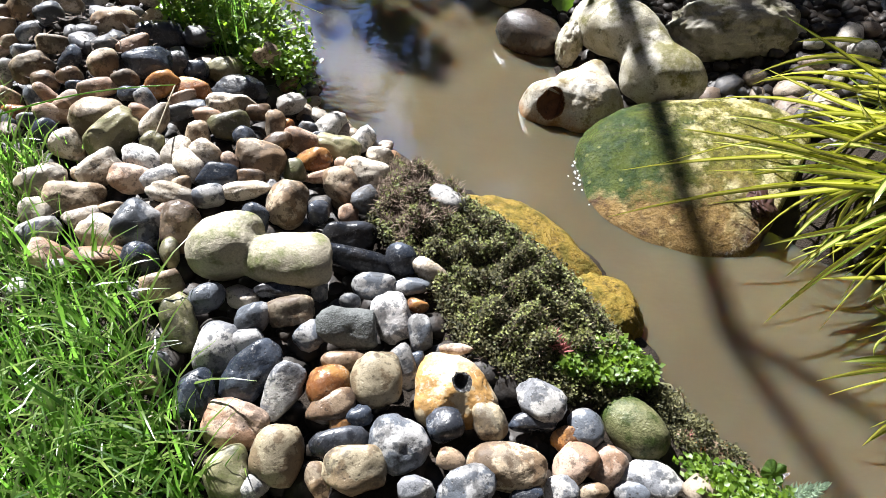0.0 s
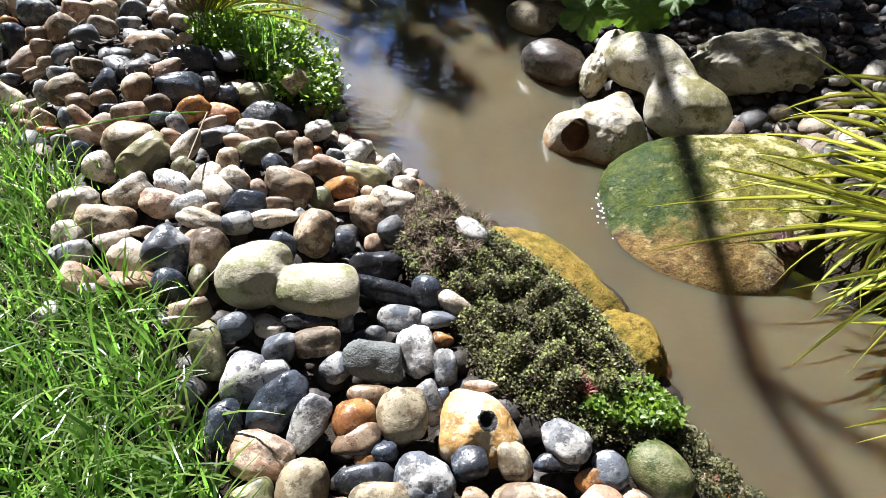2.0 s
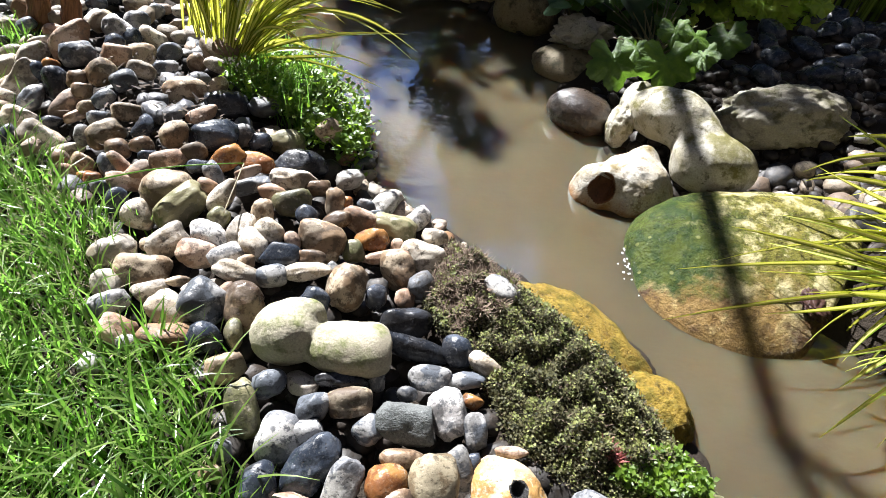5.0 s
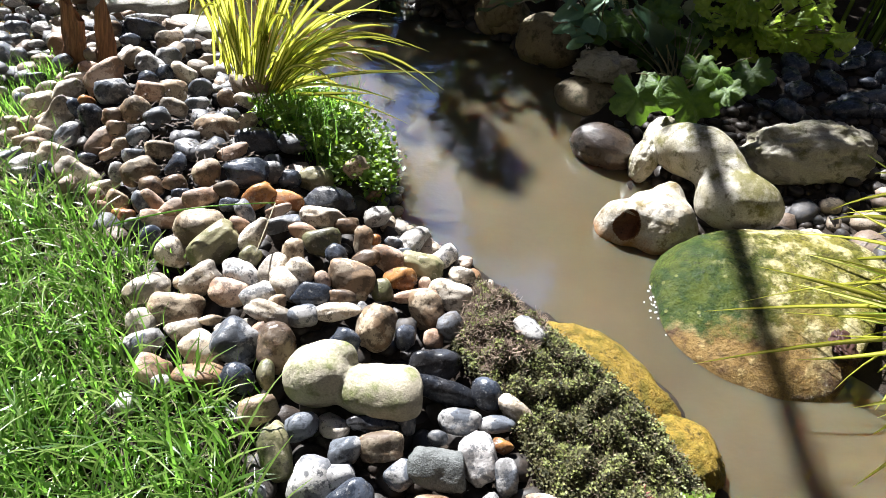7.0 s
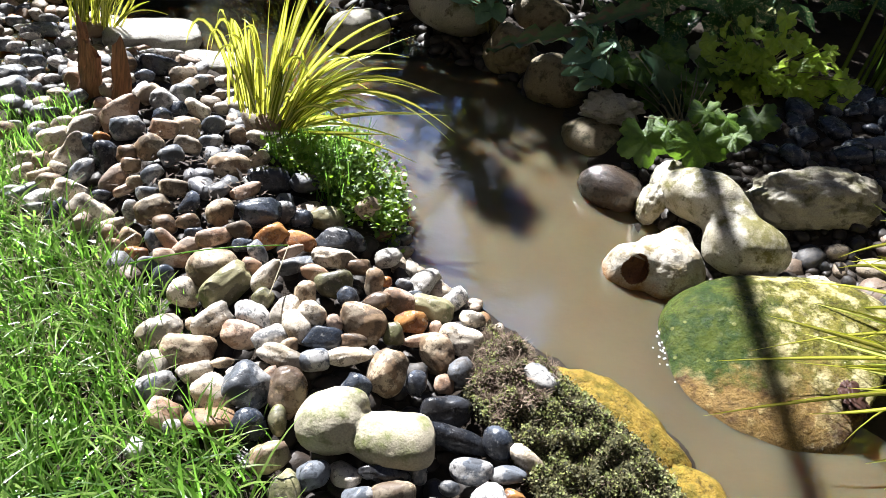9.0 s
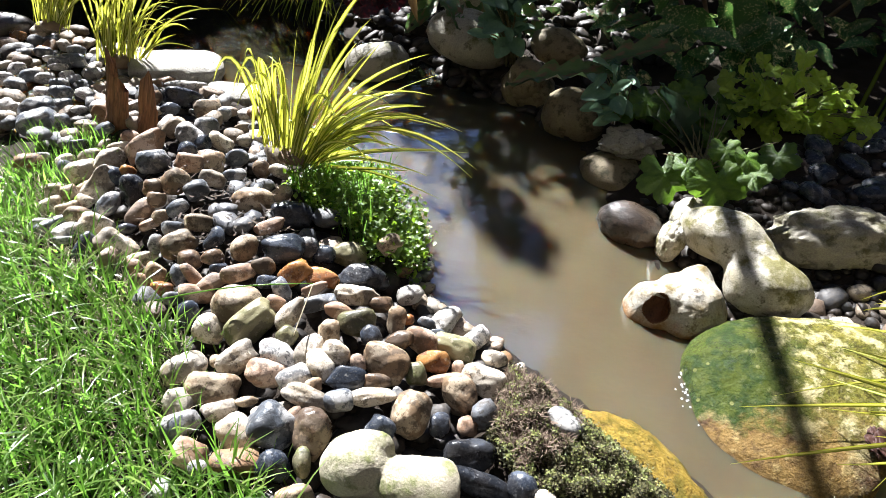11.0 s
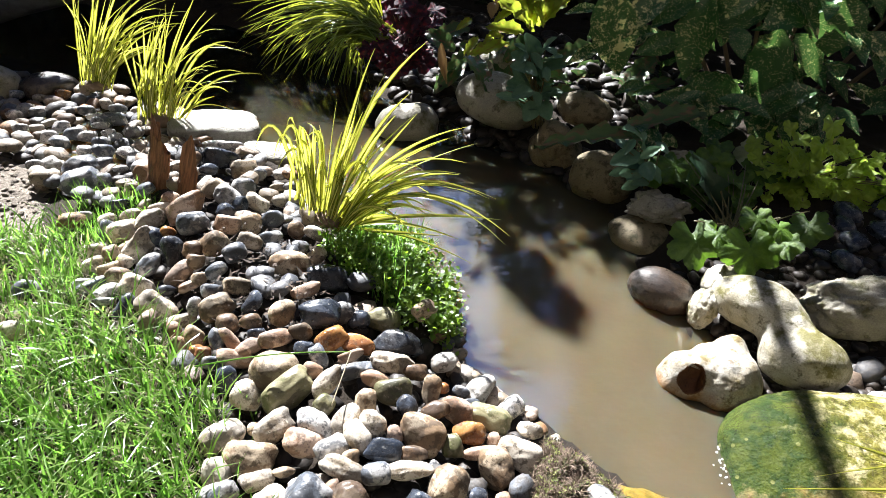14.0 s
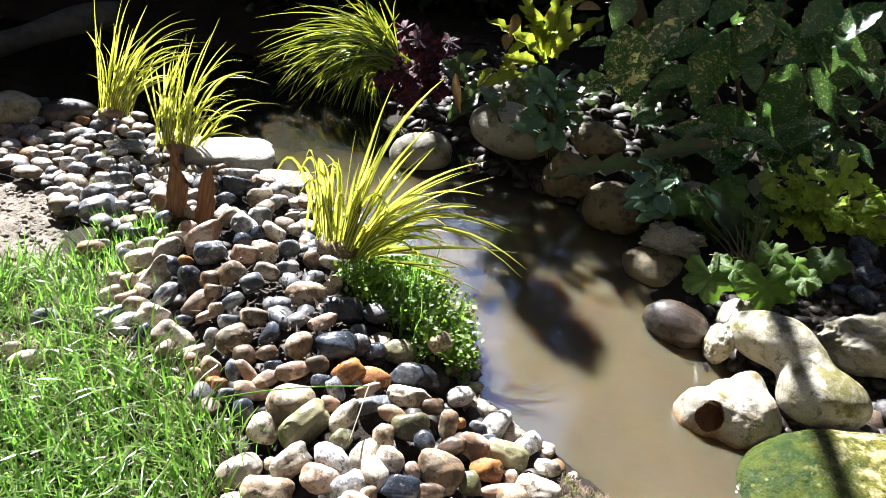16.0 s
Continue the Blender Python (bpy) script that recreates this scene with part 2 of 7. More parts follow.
GREY_ROCK = boulder_material("grey_lichen_rock", (0.56, 0.52, 0.42), (0.70, 0.64, 0.50), (0.19, 0.17, 0.12), (0.28, 0.26, 0.08), 0.57, 0.55, relief=0.7, stain=0.56)
YELLOW_ROCK = boulder_material("ochre_algae_rock", (0.46, 0.31, 0.03), (0.36, 0.22, 0.016), (0.10, 0.055, 0.006), (0.28, 0.22, 0.012), 0.56, 0.75, False, relief=1.0, scale=2.2, stain=0.52)
# near-black colour for the flint's hole, painting the shade of its depth
HOLE_SHADE = boulder_material("hole_shade", (0.035, 0.033, 0.035), (0.06, 0.058, 0.055), (0.015, 0.014, 0.014), None, 0.5, 0.35, relief=0.8, scale=4)
BROWN_ROCK = boulder_material("brown_bank_rock", (0.36, 0.29, 0.17), (0.46, 0.37, 0.22), (0.15, 0.12, 0.07), (0.12, 0.13, 0.05), 0.6, 0.65)
SLAB = boulder_material("white_limestone_slab", (0.70, 0.67, 0.60), (0.55, 0.52, 0.45), (0.22, 0.20, 0.16), None, 0.5, 0.7, scale=2.0, stain=0.55, relief=0.9)
PALE_PAIR = boulder_material("lichen_cobble", (0.72, 0.66, 0.50), (0.62, 0.55, 0.40), (0.34, 0.31, 0.18), (0.33, 0.37, 0.11), 0.575, 0.7, scale=1.3, stain=0.58, relief=0.4, side=0.9)
SLATE = boulder_material("broken_slate", (0.20, 0.215, 0.21), (0.27, 0.28, 0.27), (0.12, 0.13, 0.13), None, 0.5, 0.6, scale=3)
DOME = boulder_material("green_dome_cobble", (0.24, 0.25, 0.11), (0.32, 0.30, 0.15), (0.09, 0.09, 0.03), (0.06, 0.11, 0.008), 0.55, 0.5, scale=1.6, side=2.6)
DARK_ROCK = boulder_material("dark_wet_rock", (0.045, 0.042, 0.042), (0.17, 0.11, 0.07), (0.02, 0.019, 0.018), None, 0.5, 0.4, True)


def soil_material():
    n = Nodes("garden_soil")
    col = n.blend(n.span(n.noise(6, 6, 0.65), 0.35, 0.65), (0.016, 0.012, 0.009), (0.028, 0.021, 0.015))
    col = n.blend(n.span(n.noise(70, 5, 0.7), 0.5, 0.72, 0, 0.8), col, (0.020, 0.015, 0.011))
    n.set(Base_Color=col, Roughness=0.9, Specular_IOR_Level=0.15)
    n.bump(n.math("ADD", n.noise(45, 7, 0.7), n.math("MULTIPLY", n.noise(400, 3, 0.6), 0.3)), 0.8, 0.012)
    return n.mat


def trodden_material():
    n = Nodes("trodden_earth")
    col = n.blend(n.span(n.noise(12, 6, 0.65), 0.4, 0.6), (0.10, 0.08, 0.06), (0.22, 0.185, 0.145))
    col = n.blend(n.span(n.noise(90, 5, 0.7), 0.54, 0.7, 0, 0.8), col, (0.12, 0.09, 0.06))
    n.set(Base_Color=col, Roughness=0.9)
    n.bump(n.math("ADD", n.noise(28, 7, 0.7), n.math("MULTIPLY", n.noise(200, 3, 0.6), 0.3)), 1.0, 0.03)
    return n.mat


def water_material():
    n = Nodes("muddy_water")
    col = n.blend(n.span(n.noise(3.0, 4, 0.55), 0.35, 0.65), (0.059, 0.0475, 0.027), (0.076, 0.062, 0.035))
    # the colour turns nearly black upstream, from about y = 2 on
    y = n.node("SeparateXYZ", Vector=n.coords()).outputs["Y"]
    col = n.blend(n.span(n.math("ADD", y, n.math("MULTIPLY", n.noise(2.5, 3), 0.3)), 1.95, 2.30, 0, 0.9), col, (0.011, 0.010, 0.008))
    n.set(Base_Color=col, Roughness=0.03, IOR=1.5)
    n.bsdf.inputs["Subsurface Weight"].default_value = 0.9
    n.bsdf.inputs["Subsurface Radius"].default_value = (0.22, 0.10, 0.04)
    n.bsdf.inputs["Subsurface Scale"].default_value = 1.0
    stretch = n.node("Mapping", Vector=n.coords())
    stretch.inputs["Scale"].default_value = (1.0, 1.7, 1.0)
    stretch.inputs["Rotation"].default_value = (0, 0, radians(-35))
    v = stretch.outputs[0]
    n.bump(n.math("ADD", n.noise(16, 3, 0.5, v), n.math("MULTIPLY", n.noise(60, 3, 0.55, v), 0.30)), 0.07, 0.01)
    return n.mat


SOIL, EARTH, WATER = soil_material(), trodden_material(), water_material()


def leaf_material(name, dark, light, share=0.45, rough=0.42, through=None, per="island", shine=0.5):
    n = Nodes(name)
    if per == "island":
        rnd = n.tree.nodes.new("ShaderNodeNewGeometry").outputs["Random Per Island"]
    else:
        rnd = n.tree.nodes.new("ShaderNodeObjectInfo").outputs["Random"]
    dark, light = tuple(c * 0.64 for c in dark), tuple(c * 0.64 for c in light)
    col = n.blend(rnd, dark, light)
    col = n.blend(n.span(n.noise(120, 3), 0.35, 0.7, 0, 0.35), col, tuple(c * 0.5 for c in dark))
    n.set(Base_Color=col, Roughness=rough, Specular_IOR_Level=shine)
    passing = n.blend(rnd, through or tuple(min(1, c * 2.1) for c in dark), tuple(min(1, c * 2.2) for c in (through or light)))
    n.glow_through(passing, share)
    return n.mat


def striped_leaf(name, edge, middle, share=0.5):
    """A sedge blade: a pale stripe along its middle, by the blade's own width coordinate."""
    n = Nodes(name)
    rnd = n.tree.nodes.new("ShaderNodeNewGeometry").outputs["Random Per Island"]
    u = n.node("SeparateXYZ", Vector=n.coords("UV")).outputs["X"]
    off = n.math("ABSOLUTE", n.math("SUBTRACT", u, 0.5))
    stripe = n.span(off, 0.20, 0.30, 1.0, 0.0)
    col = n.blend(stripe, edge, middle)
    col = n.blend(1.0, col, n.ramp(rnd, (0, (0.26, 0.36, 0.2)), (0.5, (0.75, 0.78, 0.6)), (1, (1.1, 1.08, 1.05))), "MULTIPLY")
    n.set(Base_Color=col, Roughness=0.22)
    n.glow_through(n.blend(0.35, col, (0.80, 0.76, 0.05)), share)
    return n.mat


GRASS = leaf_material("lawn_grass", (0.042, 0.105, 0.02), (0.25, 0.33, 0.09), 0.40, 0.24, (0.145, 0.31, 0.04))
DEAD = leaf_material("dry_grass", (0.38, 0.32, 0.20), (0.58, 0.52, 0.38), 0.3, 0.5)
SEDGE = striped_leaf("variegated_sedge", (0.09, 0.15, 0.014), (0.66, 0.62, 0.22), 0.36)
SEDGE_GREEN = striped_leaf("green_sedge", (0.055, 0.115, 0.02), (0.18, 0.26, 0.07), 0.36)
THYME = leaf_material("thyme_leaves", (0.028, 0.031, 0.015), (0.178, 0.168, 0.074), 0.2, 0.62, shine=0.15)
THYME_TIPS = leaf_material("thyme_tips", (0.13, 0.16, 0.05), (0.33, 0.34, 0.12), 0.3, 0.5, shine=0.2)
TWIG = leaf_material("dry_twigs", (0.10, 0.065, 0.048), (0.38, 0.29, 0.22), 0.1, 0.8, shine=0.15)
CLOVER = leaf_material("bright_ground_cover", (0.06, 0.13, 0.012), (0.20, 0.30, 0.03), 0.4, 0.45, (0.17, 0.29, 0.02))
ROT = leaf_material("rotting_litter", (0.03, 0.02, 0.013), (0.10, 0.065, 0.04), 0.05, 0.9)
HEDGE = leaf_material("hedge_leaves", (0.018, 0.032, 0.010), (0.045, 0.07, 0.02), 0.2, 0.5)


def bark_material():
    n = Nodes("bark")
    col = n.blend(n.noise(30, 6, 0.7), (0.10, 0.065, 0.04), (0.22, 0.15, 0.10))
    n.set(Base_Color=col, Roughness=0.85)
    n.bump(n.noise(60, 6, 0.7), 0.8, 0.01)
    return n.mat


BARK = bark_material()


# ---- tools for meshes ----
def link_mesh(name, verts, faces, material, parent=None, label="", smooth=True, uv=None):
    me = bpy.data.meshes.new(name)
    me.from_pydata(np.asarray(verts).tolist(), [], faces if isinstance(faces, list) else faces.tolist())
    if smooth:
        me.shade_smooth()
    me.materials.append(material)
    if uv is not None:
        layer = me.uv_layers.new(name="UVMap")
        idx = np.empty(len(me.loops), dtype=np.int32)
        me.loops.foreach_get("vertex_index", idx)
        layer.data.foreach_set("uv", np.asarray(uv, dtype=np.float32)[idx].ravel())
    me.update()
    ob = new(name, me)
    if parent:
        ob.parent = parent
    if label:
        ob["label"] = label
    return ob


def part(name, bm, material, parent, label=""):
    me = bpy.data.meshes.new(name)
    bm.to_mesh(me)
    bm.free()
    me.shade_smooth()
    me.materials.append(material)
    ob = new(name, me)
    ob.parent = parent
    if label:
        ob["label"] = label
    return ob


def ball(level):
    bm = bmesh.new()
    bmesh.ops.create_icosphere(bm, subdivisions=level, radius=1)
    v = np.array([p.co for p in bm.verts])
    f = np.array([[p.index for p in q.verts] for q in bm.faces])
    bm.free()
    return v, f


BALLS = {k: ball(k) for k in (2, 3, 4, 5, 6)}


def lumpy(level, seed, big=0.22, mid=0.06, fine=0.0, square=0.0, cuts=0):
    """A unit stone: a ball pushed about by noise, more or less boxy."""
    v, f = BALLS[level]
    rng = np.random.default_rng(seed)
    if square:
        p = 2 + square
        v = v / (np.abs(v) ** p).sum(1, keepdims=True) ** (1 / p)
    off = Vector(rng.uniform(-50, 50, 3))
    out = np.empty_like(v)
    for i, q in enumerate(v):
        w = Vector(q)
        k = 1 + big * noise.noise(w * 0.9 + off) + mid * noise.noise(w * 2.6 + off)
        if fine:
            k += fine * noise.fractal(w * 6 + off, 0.8, 2.1, 4)
        out[i] = q * k
    for _ in range(cuts):
        n = rng.normal(0, 1, 3)
        n /= np.linalg.norm(n)
        over = out @ n - rng.uniform(0.66, 0.88)
        out = out - np.where(over > 0, over * 0.88, 0)[:, None] * n
    return out, f


def turn(rx, ry, rz):
    return np.array(Euler((radians(rx), radians(ry), radians(rz))).to_matrix())


def stone(name, place, half, rot, material, seed, level=4, big=0.22, mid=0.06, fine=0.02, square=0.0, parent=None, label="", category="", group="", change=None, cuts=0):
    """One stone. place: its centre; half: its half sizes; rot: degrees."""
    v, f = lumpy(level, seed, big, mid, fine, square, cuts)
    if change:
        v = change(v)
    v = (v * np.array(half)) @ turn(*rot).T
    ob = link_mesh(name, v, f, material, parent)
    ob.location = place
    return tagged(ob, label, category, group)


def blob(name, centre, lobes, material, seed, level=5, fine=0.006, mid=0.006, carve=(), blend=0.30, slices=(), hollow_material=None, label="", category="", group=""):
    """A stone of several lobes run together. lobes, carve: places, half sizes and turns; slices: flat broken ends (a point, the way out)."""
    d, f = BALLS[level]
    c = np.array(centre, float)

    def depth(p, where):
        parts = []
        for at, half, rot in where:
            q = (p - np.array(at)) @ turn(*rot) / np.array(half)
            parts.append((np.sqrt((q * q).sum(-1)) - 1) * min(half))
        parts = np.stack(parts)
        k = blend * min(min(h) for _, h, _ in where)
        return -k * np.log(np.exp(-np.clip(parts / k, -60, 60)).sum(0))

    reach = np.linspace(0.30, 0.004, 150)
    p = c + d[:, None, :] * reach[None, :, None]
    field = depth(p, lobes)
    hole = np.full(field.shape, -1.0)
    if carve:
        hole = -depth(p, carve)
    for at, way in slices:
        w = np.array(way, float) / np.linalg.norm(way)
        field = np.maximum(field, (p - np.array(at)) @ w)
    solid = np.maximum(field, hole)
    first = np.argmax(solid < 0, axis=1)
    first = np.where((solid < 0).any(1), first, len(reach) - 1)
    row = np.arange(len(d))
    a, b = solid[row, np.maximum(first - 1, 0)], solid[row, first]
    s = np.clip(a / (a - b + 1e-9), 0, 1)
    r = reach[np.maximum(first - 1, 0)] * (1 - s) + reach[first] * s
    inner = hole[row, first] > field[row, first] - 0.002
    rng = np.random.default_rng(seed)
    off = Vector(rng.uniform(-50, 50, 3))
    for i, w in enumerate(d):
        q = Vector(w * r[i])
        r[i] += mid * noise.noise(q * 28 + off) + fine * noise.fractal(q * 70 + off, 0.8, 2.1, 4)
    ob = link_mesh(name, d * r[:, None], f, material)
    ob.location = centre
    if hollow_material:
        ob.data.materials.append(hollow_material)
        ob.data.polygons.foreach_set("material_index", (inner[f].sum(1) >= 2).astype(np.int32))
    return tagged(ob, label, category, group)


def inside(poly, x, y):
    x, y = np.atleast_1d(x), np.atleast_1d(y)
    hit = np.zeros(x.shape, bool)
    n = len(poly)
    for i in range(n):
        (x0, y0), (x1, y1) = poly[i], poly[(i + 1) % n]
        cross = ((y0 > y) != (y1 > y)) & (x < (x1 - x0) * (y - y0) / (y1 - y0 + 1e-12) + x0)
        hit ^= cross
    return hit


def distance(line, x, y, closed=False):
    x, y = np.asarray(x, float), np.asarray(y, float)
    best = np.full(x.shape, 1e9)
    pts = list(line) + ([line[0]] if closed else [])
    for (x0, y0), (x1, y1) in zip(pts[:-1], pts[1:]):
        dx, dy = x1 - x0, y1 - y0
        s = np.clip(((x - x0) * dx + (y - y0) * dy) / (dx * dx + dy * dy), 0, 1)
        best = np.minimum(best, np.hypot(x - x0 - s * dx, y - y0 - s * dy))
    return best


# ---- plan ----
BANK_LEFT = [(1.3, -0.6), (0.62, 0.2), (0.405, 0.40), (0.33, 0.50), (0.29, 0.61), (0.236, 0.78), (0.047, 0.90), (-0.16, 1.05), (-0.28, 1.13),
             (-0.29, 1.24), (-0.37, 1.37), (-0.46, 1.54), (-0.62, 1.72), (-0.92, 1.86), (-1.1, 1.97), (-1.3, 2.15), (-1.7, 2.2), (-3.4, 2.15)]
BANK_RIGHT = [(-3.4, 3.1), (-1.6, 3.0), (-1.0, 2.75), (-0.77, 2.45), (-0.50, 2.34), (-0.30, 2.19), (-0.04, 2.03), (0.10, 1.83), (0.14, 1.6),
              (0.23, 1.40), (0.28, 1.22), (0.33, 1.10), (0.40, 0.98), (0.46, 0.91), (0.58, 0.85), (0.64, 0.80), (0.80, 0.725), (1.2, 0.48), (2.2, -0.4)]
STREAM = BANK_LEFT + BANK_RIGHT
PILE = [(-0.24, 0.28), (-0.32, 0.44), (-0.39, 0.52), (-0.46, 0.62), (-0.60, 0.66), (-0.66, 0.84), (-0.76, 0.90), (-0.83, 0.96), (-0.96, 1.07),
        (-1.14, 1.25), (-1.28, 1.30), (-1.33, 1.45), (-1.50, 1.50), (-1.62, 1.62), (-2.1, 1.70), (-2.4, 1.85), (-2.1, 2.12), (-1.6, 2.12), (-1.3, 1.98),
        (-0.98, 1.82), (-0.80, 1.64), (-0.68, 1.44), (-0.58, 1.29), (-0.46, 1.20), (-0.36, 1.12), (-0.26, 1.06), (-0.15, 1.02), (-0.10, 0.93),
        (-0.13, 0.78), (-0.02, 0.62), (0.03, 0.52), (0.12, 0.47), (0.22, 0.42), (0.30, 0.36), (0.36, 0.25), (-0.2, 0.1)]
MAT = [(-0.09, 0.94), (-0.13, 0.78), (-0.02, 0.62), (0.03, 0.52), (0.12, 0.47), (0.22, 0.47), (0.29, 0.53), (0.25, 0.58), (0.22, 0.64), (0.16, 0.72), (0.08, 0.80), (0.0, 0.88)]
RIDGE = [(0.0, 0.42), (-0.28, 0.62), (-0.40, 0.86), (-0.68, 1.14), (-0.92, 1.33), (-1.12, 1.60)]
DIRT = [(-1.36, 1.28), (-1.48, 1.48), (-1.66, 1.60), (-2.4, 1.70), (-3.2, 1.6), (-3.2, 1.0), (-1.9, 1.02)]


def smooth_step(a, b, v):
    s = np.clip((v - a) / (b - a), 0, 1)
    return s * s * (3 - 2 * s)


def height(x, y):
    """The ground's height, by the distance from the stream and the ridge of the pebble bank."""
    x, y = np.asarray(x, float), np.asarray(y, float)
    d = distance(STREAM, x, y, True)
    wet = inside(STREAM, x.ravel(), y.ravel()).reshape(x.shape)
    left = (distance(BANK_LEFT, x, y) < distance(BANK_RIGHT, x, y))
    bank = np.where(left, 0.030 * smooth_step(0, 0.10, d) + 0.006, 0.05 * smooth_step(0, 0.12, d) + 0.09 * smooth_step(0.1, 0.7, d))
    r = distance(RIDGE, x, y)
    up = 0.035 + 0.035 * smooth_step(0.6, 1.2, y)
    bank = bank + np.where(left, up * np.exp(-(r / 0.15) ** 2), 0)
    bank = bank - np.where(inside(PILE, x.ravel(), y.ravel()).reshape(x.shape), 0.040 * smooth_step(0, 0.04, distance(PILE, x, y, True)), 0)
    bank = bank - np.where(left & (x < -0.45), 0.02 * smooth_step(0.1, 0.4, r), 0)
    bank = bank - np.where(left, 0, 0.05 * np.exp(-((x - 0.56) / 0.32) ** 2 - ((y - 1.27) / 0.17) ** 2))
    # a steep raised lip below the right-hand sedge, added to shade the water
    bank = bank + np.where(left, 0, 0.07 * smooth_step(0.0, 0.04, d) * smooth_step(0.61, 0.71, x) * smooth_step(1.06, 0.96, y))
    return np.where(wet, -0.09 * smooth_step(0, 0.1, d), bank)


def spread(a, b, step, far):
    core = np.arange(a, b, step)
    grow = step * 1.35 ** np.arange(1, 24)
    out = np.cumsum(grow)
    out = out[out < far]
    return np.concatenate([(a - out)[::-1], core, b + out])


xs, ys = spread(-2.6, 1.8, 0.02, 120), spread(-0.2, 3.2, 0.02, 120)
gx, gy = np.meshgrid(xs, ys)
gz = height(gx, gy)
near = (np.abs(gx) < 4) & (np.abs(gy) < 5)
gz = gz + np.where(near, 0.006 * np.sin(gx * 31 + 3 * np.sin(gy * 17)) * np.sin(gy * 27 + 2 * np.sin(gx * 13)), 0)
nx, ny = len(xs), len(ys)
ii = (np.arange(ny - 1)[:, None] * nx + np.arange(nx - 1)[None, :]).ravel()
ground_faces = np.stack([ii, ii + 1, ii + nx + 1, ii + nx], 1)
ground = link_mesh("ground", np.stack([gx.ravel(), gy.ravel(), gz.ravel()], 1), ground_faces, SOIL)
ground.data.materials.append(EARTH)
mx, my = gx.ravel()[ii], gy.ravel()[ii]
ground.data.polygons.foreach_set("material_index", inside(DIRT, mx, my).astype(np.int32))
tagged(ground, "dark damp garden soil with a trodden bare patch", "ground", kind="structure")

wxs, wys = np.linspace(-3.6, 2.4, 61), np.linspace(-0.7, 3.3, 41)
wx, wy = np.meshgrid(wxs, wys)
jj = (np.arange(40)[:, None] * 61 + np.arange(60)[None, :]).ravel()
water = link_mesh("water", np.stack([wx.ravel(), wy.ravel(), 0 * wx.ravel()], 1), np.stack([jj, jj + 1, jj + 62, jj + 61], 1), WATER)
tagged(water, "still muddy brown stream water with soft sky reflections", "water", kind="structure")


# ---- rocks ----
def buried(v):
    """Flat above, thick below, with a steep flank."""
    out = np.stack([v[:, 0], v[:, 1], np.where(v[:, 2] < 0, v[:, 2] * 1.8, v[:, 2])], 1)
    steep = np.array([0.86, -0.51, 0.0])
    over = np.maximum(out @ steep - 0.50, 0)
    return out - (0.92 * over * over / (over + 0.06))[:, None] * steep


R = lambda *a, **k: stone("rock", *a, **k)
R((0.482, 0.972, 0.000), (0.238, 0.198, 0.072), (16, -5, 2), BOULDER, 11, level=6, big=0.06, mid=0.03, fine=0.010, square=0.8, change=buried,
  label="broad flat wet boulder with green algae at the water's edge", category="boulder")
blob("rock", (0.265, 1.200, 0.015), [((0.278, 1.200, -0.002), (0.086, 0.084, 0.086), (0, 0, 0)), ((0.206, 1.190, 0.000), (0.064, 0.056, 0.072), (0, 8, 0)), ((0.300, 1.255, 0.030), (0.040, 0.035, 0.052), (0, 0, 0))],
     CAVITY_ROCK, 23, level=6, fine=0.0013, mid=0.006, carve=[((0.199, 1.152, 0.036), (0.024, 0.024, 0.046), (66, 0, -10)), ((0.206, 1.160, 0.046), (0.018, 0.022, 0.040), (66, 0, -10))], blend=0.16,
     hollow_material=RUSTY, label="cream flint rock with a rusty hollow, half in the water", category="rock")
blob("rock", (0.405, 1.288, 0.098), [((0.350, 1.362, 0.104), (0.100, 0.058, 0.062), (2.8, -19, -45)), ((0.436, 1.228, 0.072), (0.087, 0.064, 0.066), (0, -9, -17)), ((0.405, 1.290, 0.09), (0.045, 0.05, 0.05), (0, 0, 0))],
     PALE_ROCK, 31, level=6, fine=0.0010, mid=0.006, blend=0.26, label="smooth pale two-lobed rock leaning on the flat boulder", category="rock")
R((0.262, 1.388, 0.045), (0.026, 0.040, 0.052), (0, 8, 10), PALE_ROCK, 37, level=5, big=0.15, mid=0.12, fine=0.08,
  label="knobbly rough pale rock with greenish stains", category="rock")
R((0.638, 1.425, 0.088), (0.152, 0.082, 0.080), (-2, -2, 5), GREY_ROCK, 41, level=6, big=0.16, mid=0.14, fine=0.06,
  label="large rough grey rock with lichen", category="rock")
R((0.179, 1.463, 0.018), (0.084, 0.060, 0.056), (-4, 3, -18), DARK_ROCK, 43, level=5, big=0.10, mid=0.05, fine=0.015,
  label="dark rounded wet stone at the water's edge", category="rock")
R((0.325, 1.475, 0.06), (0.05, 0.05, 0.05), (0, 0, 0), PALE_ROCK, 44, level=4, big=0.2, mid=0.1, fine=0.03,
  label="small pale rock between larger ones", category="rock")
R((0.176, 1.725, 0.0), (0.110, 0.095, 0.055), (0, 4, -12), BROWN_ROCK, 47, level=4, big=0.12, mid=0.05, fine=0.02,
  label="flat rock rising out of the water in shade", category="rock")
R((0.189, 1.759, 0.082), (0.084, 0.054, 0.046), (-17, -8, -10), SLAB, 53, level=5, big=0.4, mid=0.36, fine=0.12, cuts=5,
  label="jagged whitish flint on a flat rock", category="rock")
R((0.052, 1.955, 0.05), (0.100, 0.092, 0.083), (0, -5, -6), BROWN_ROCK, 59, level=4, big=0.15, mid=0.05, fine=0.02,
  label="rounded brown rock on the shaded bank", category="rock")
R((-0.089, 2.12, 0.04), (0.092, 0.078, 0.072), (0, 10, -8), BROWN_ROCK, 61, level=4, big=0.18, mid=0.08, fine=0.03,
  label="brown rock on the shaded bank", category="rock")
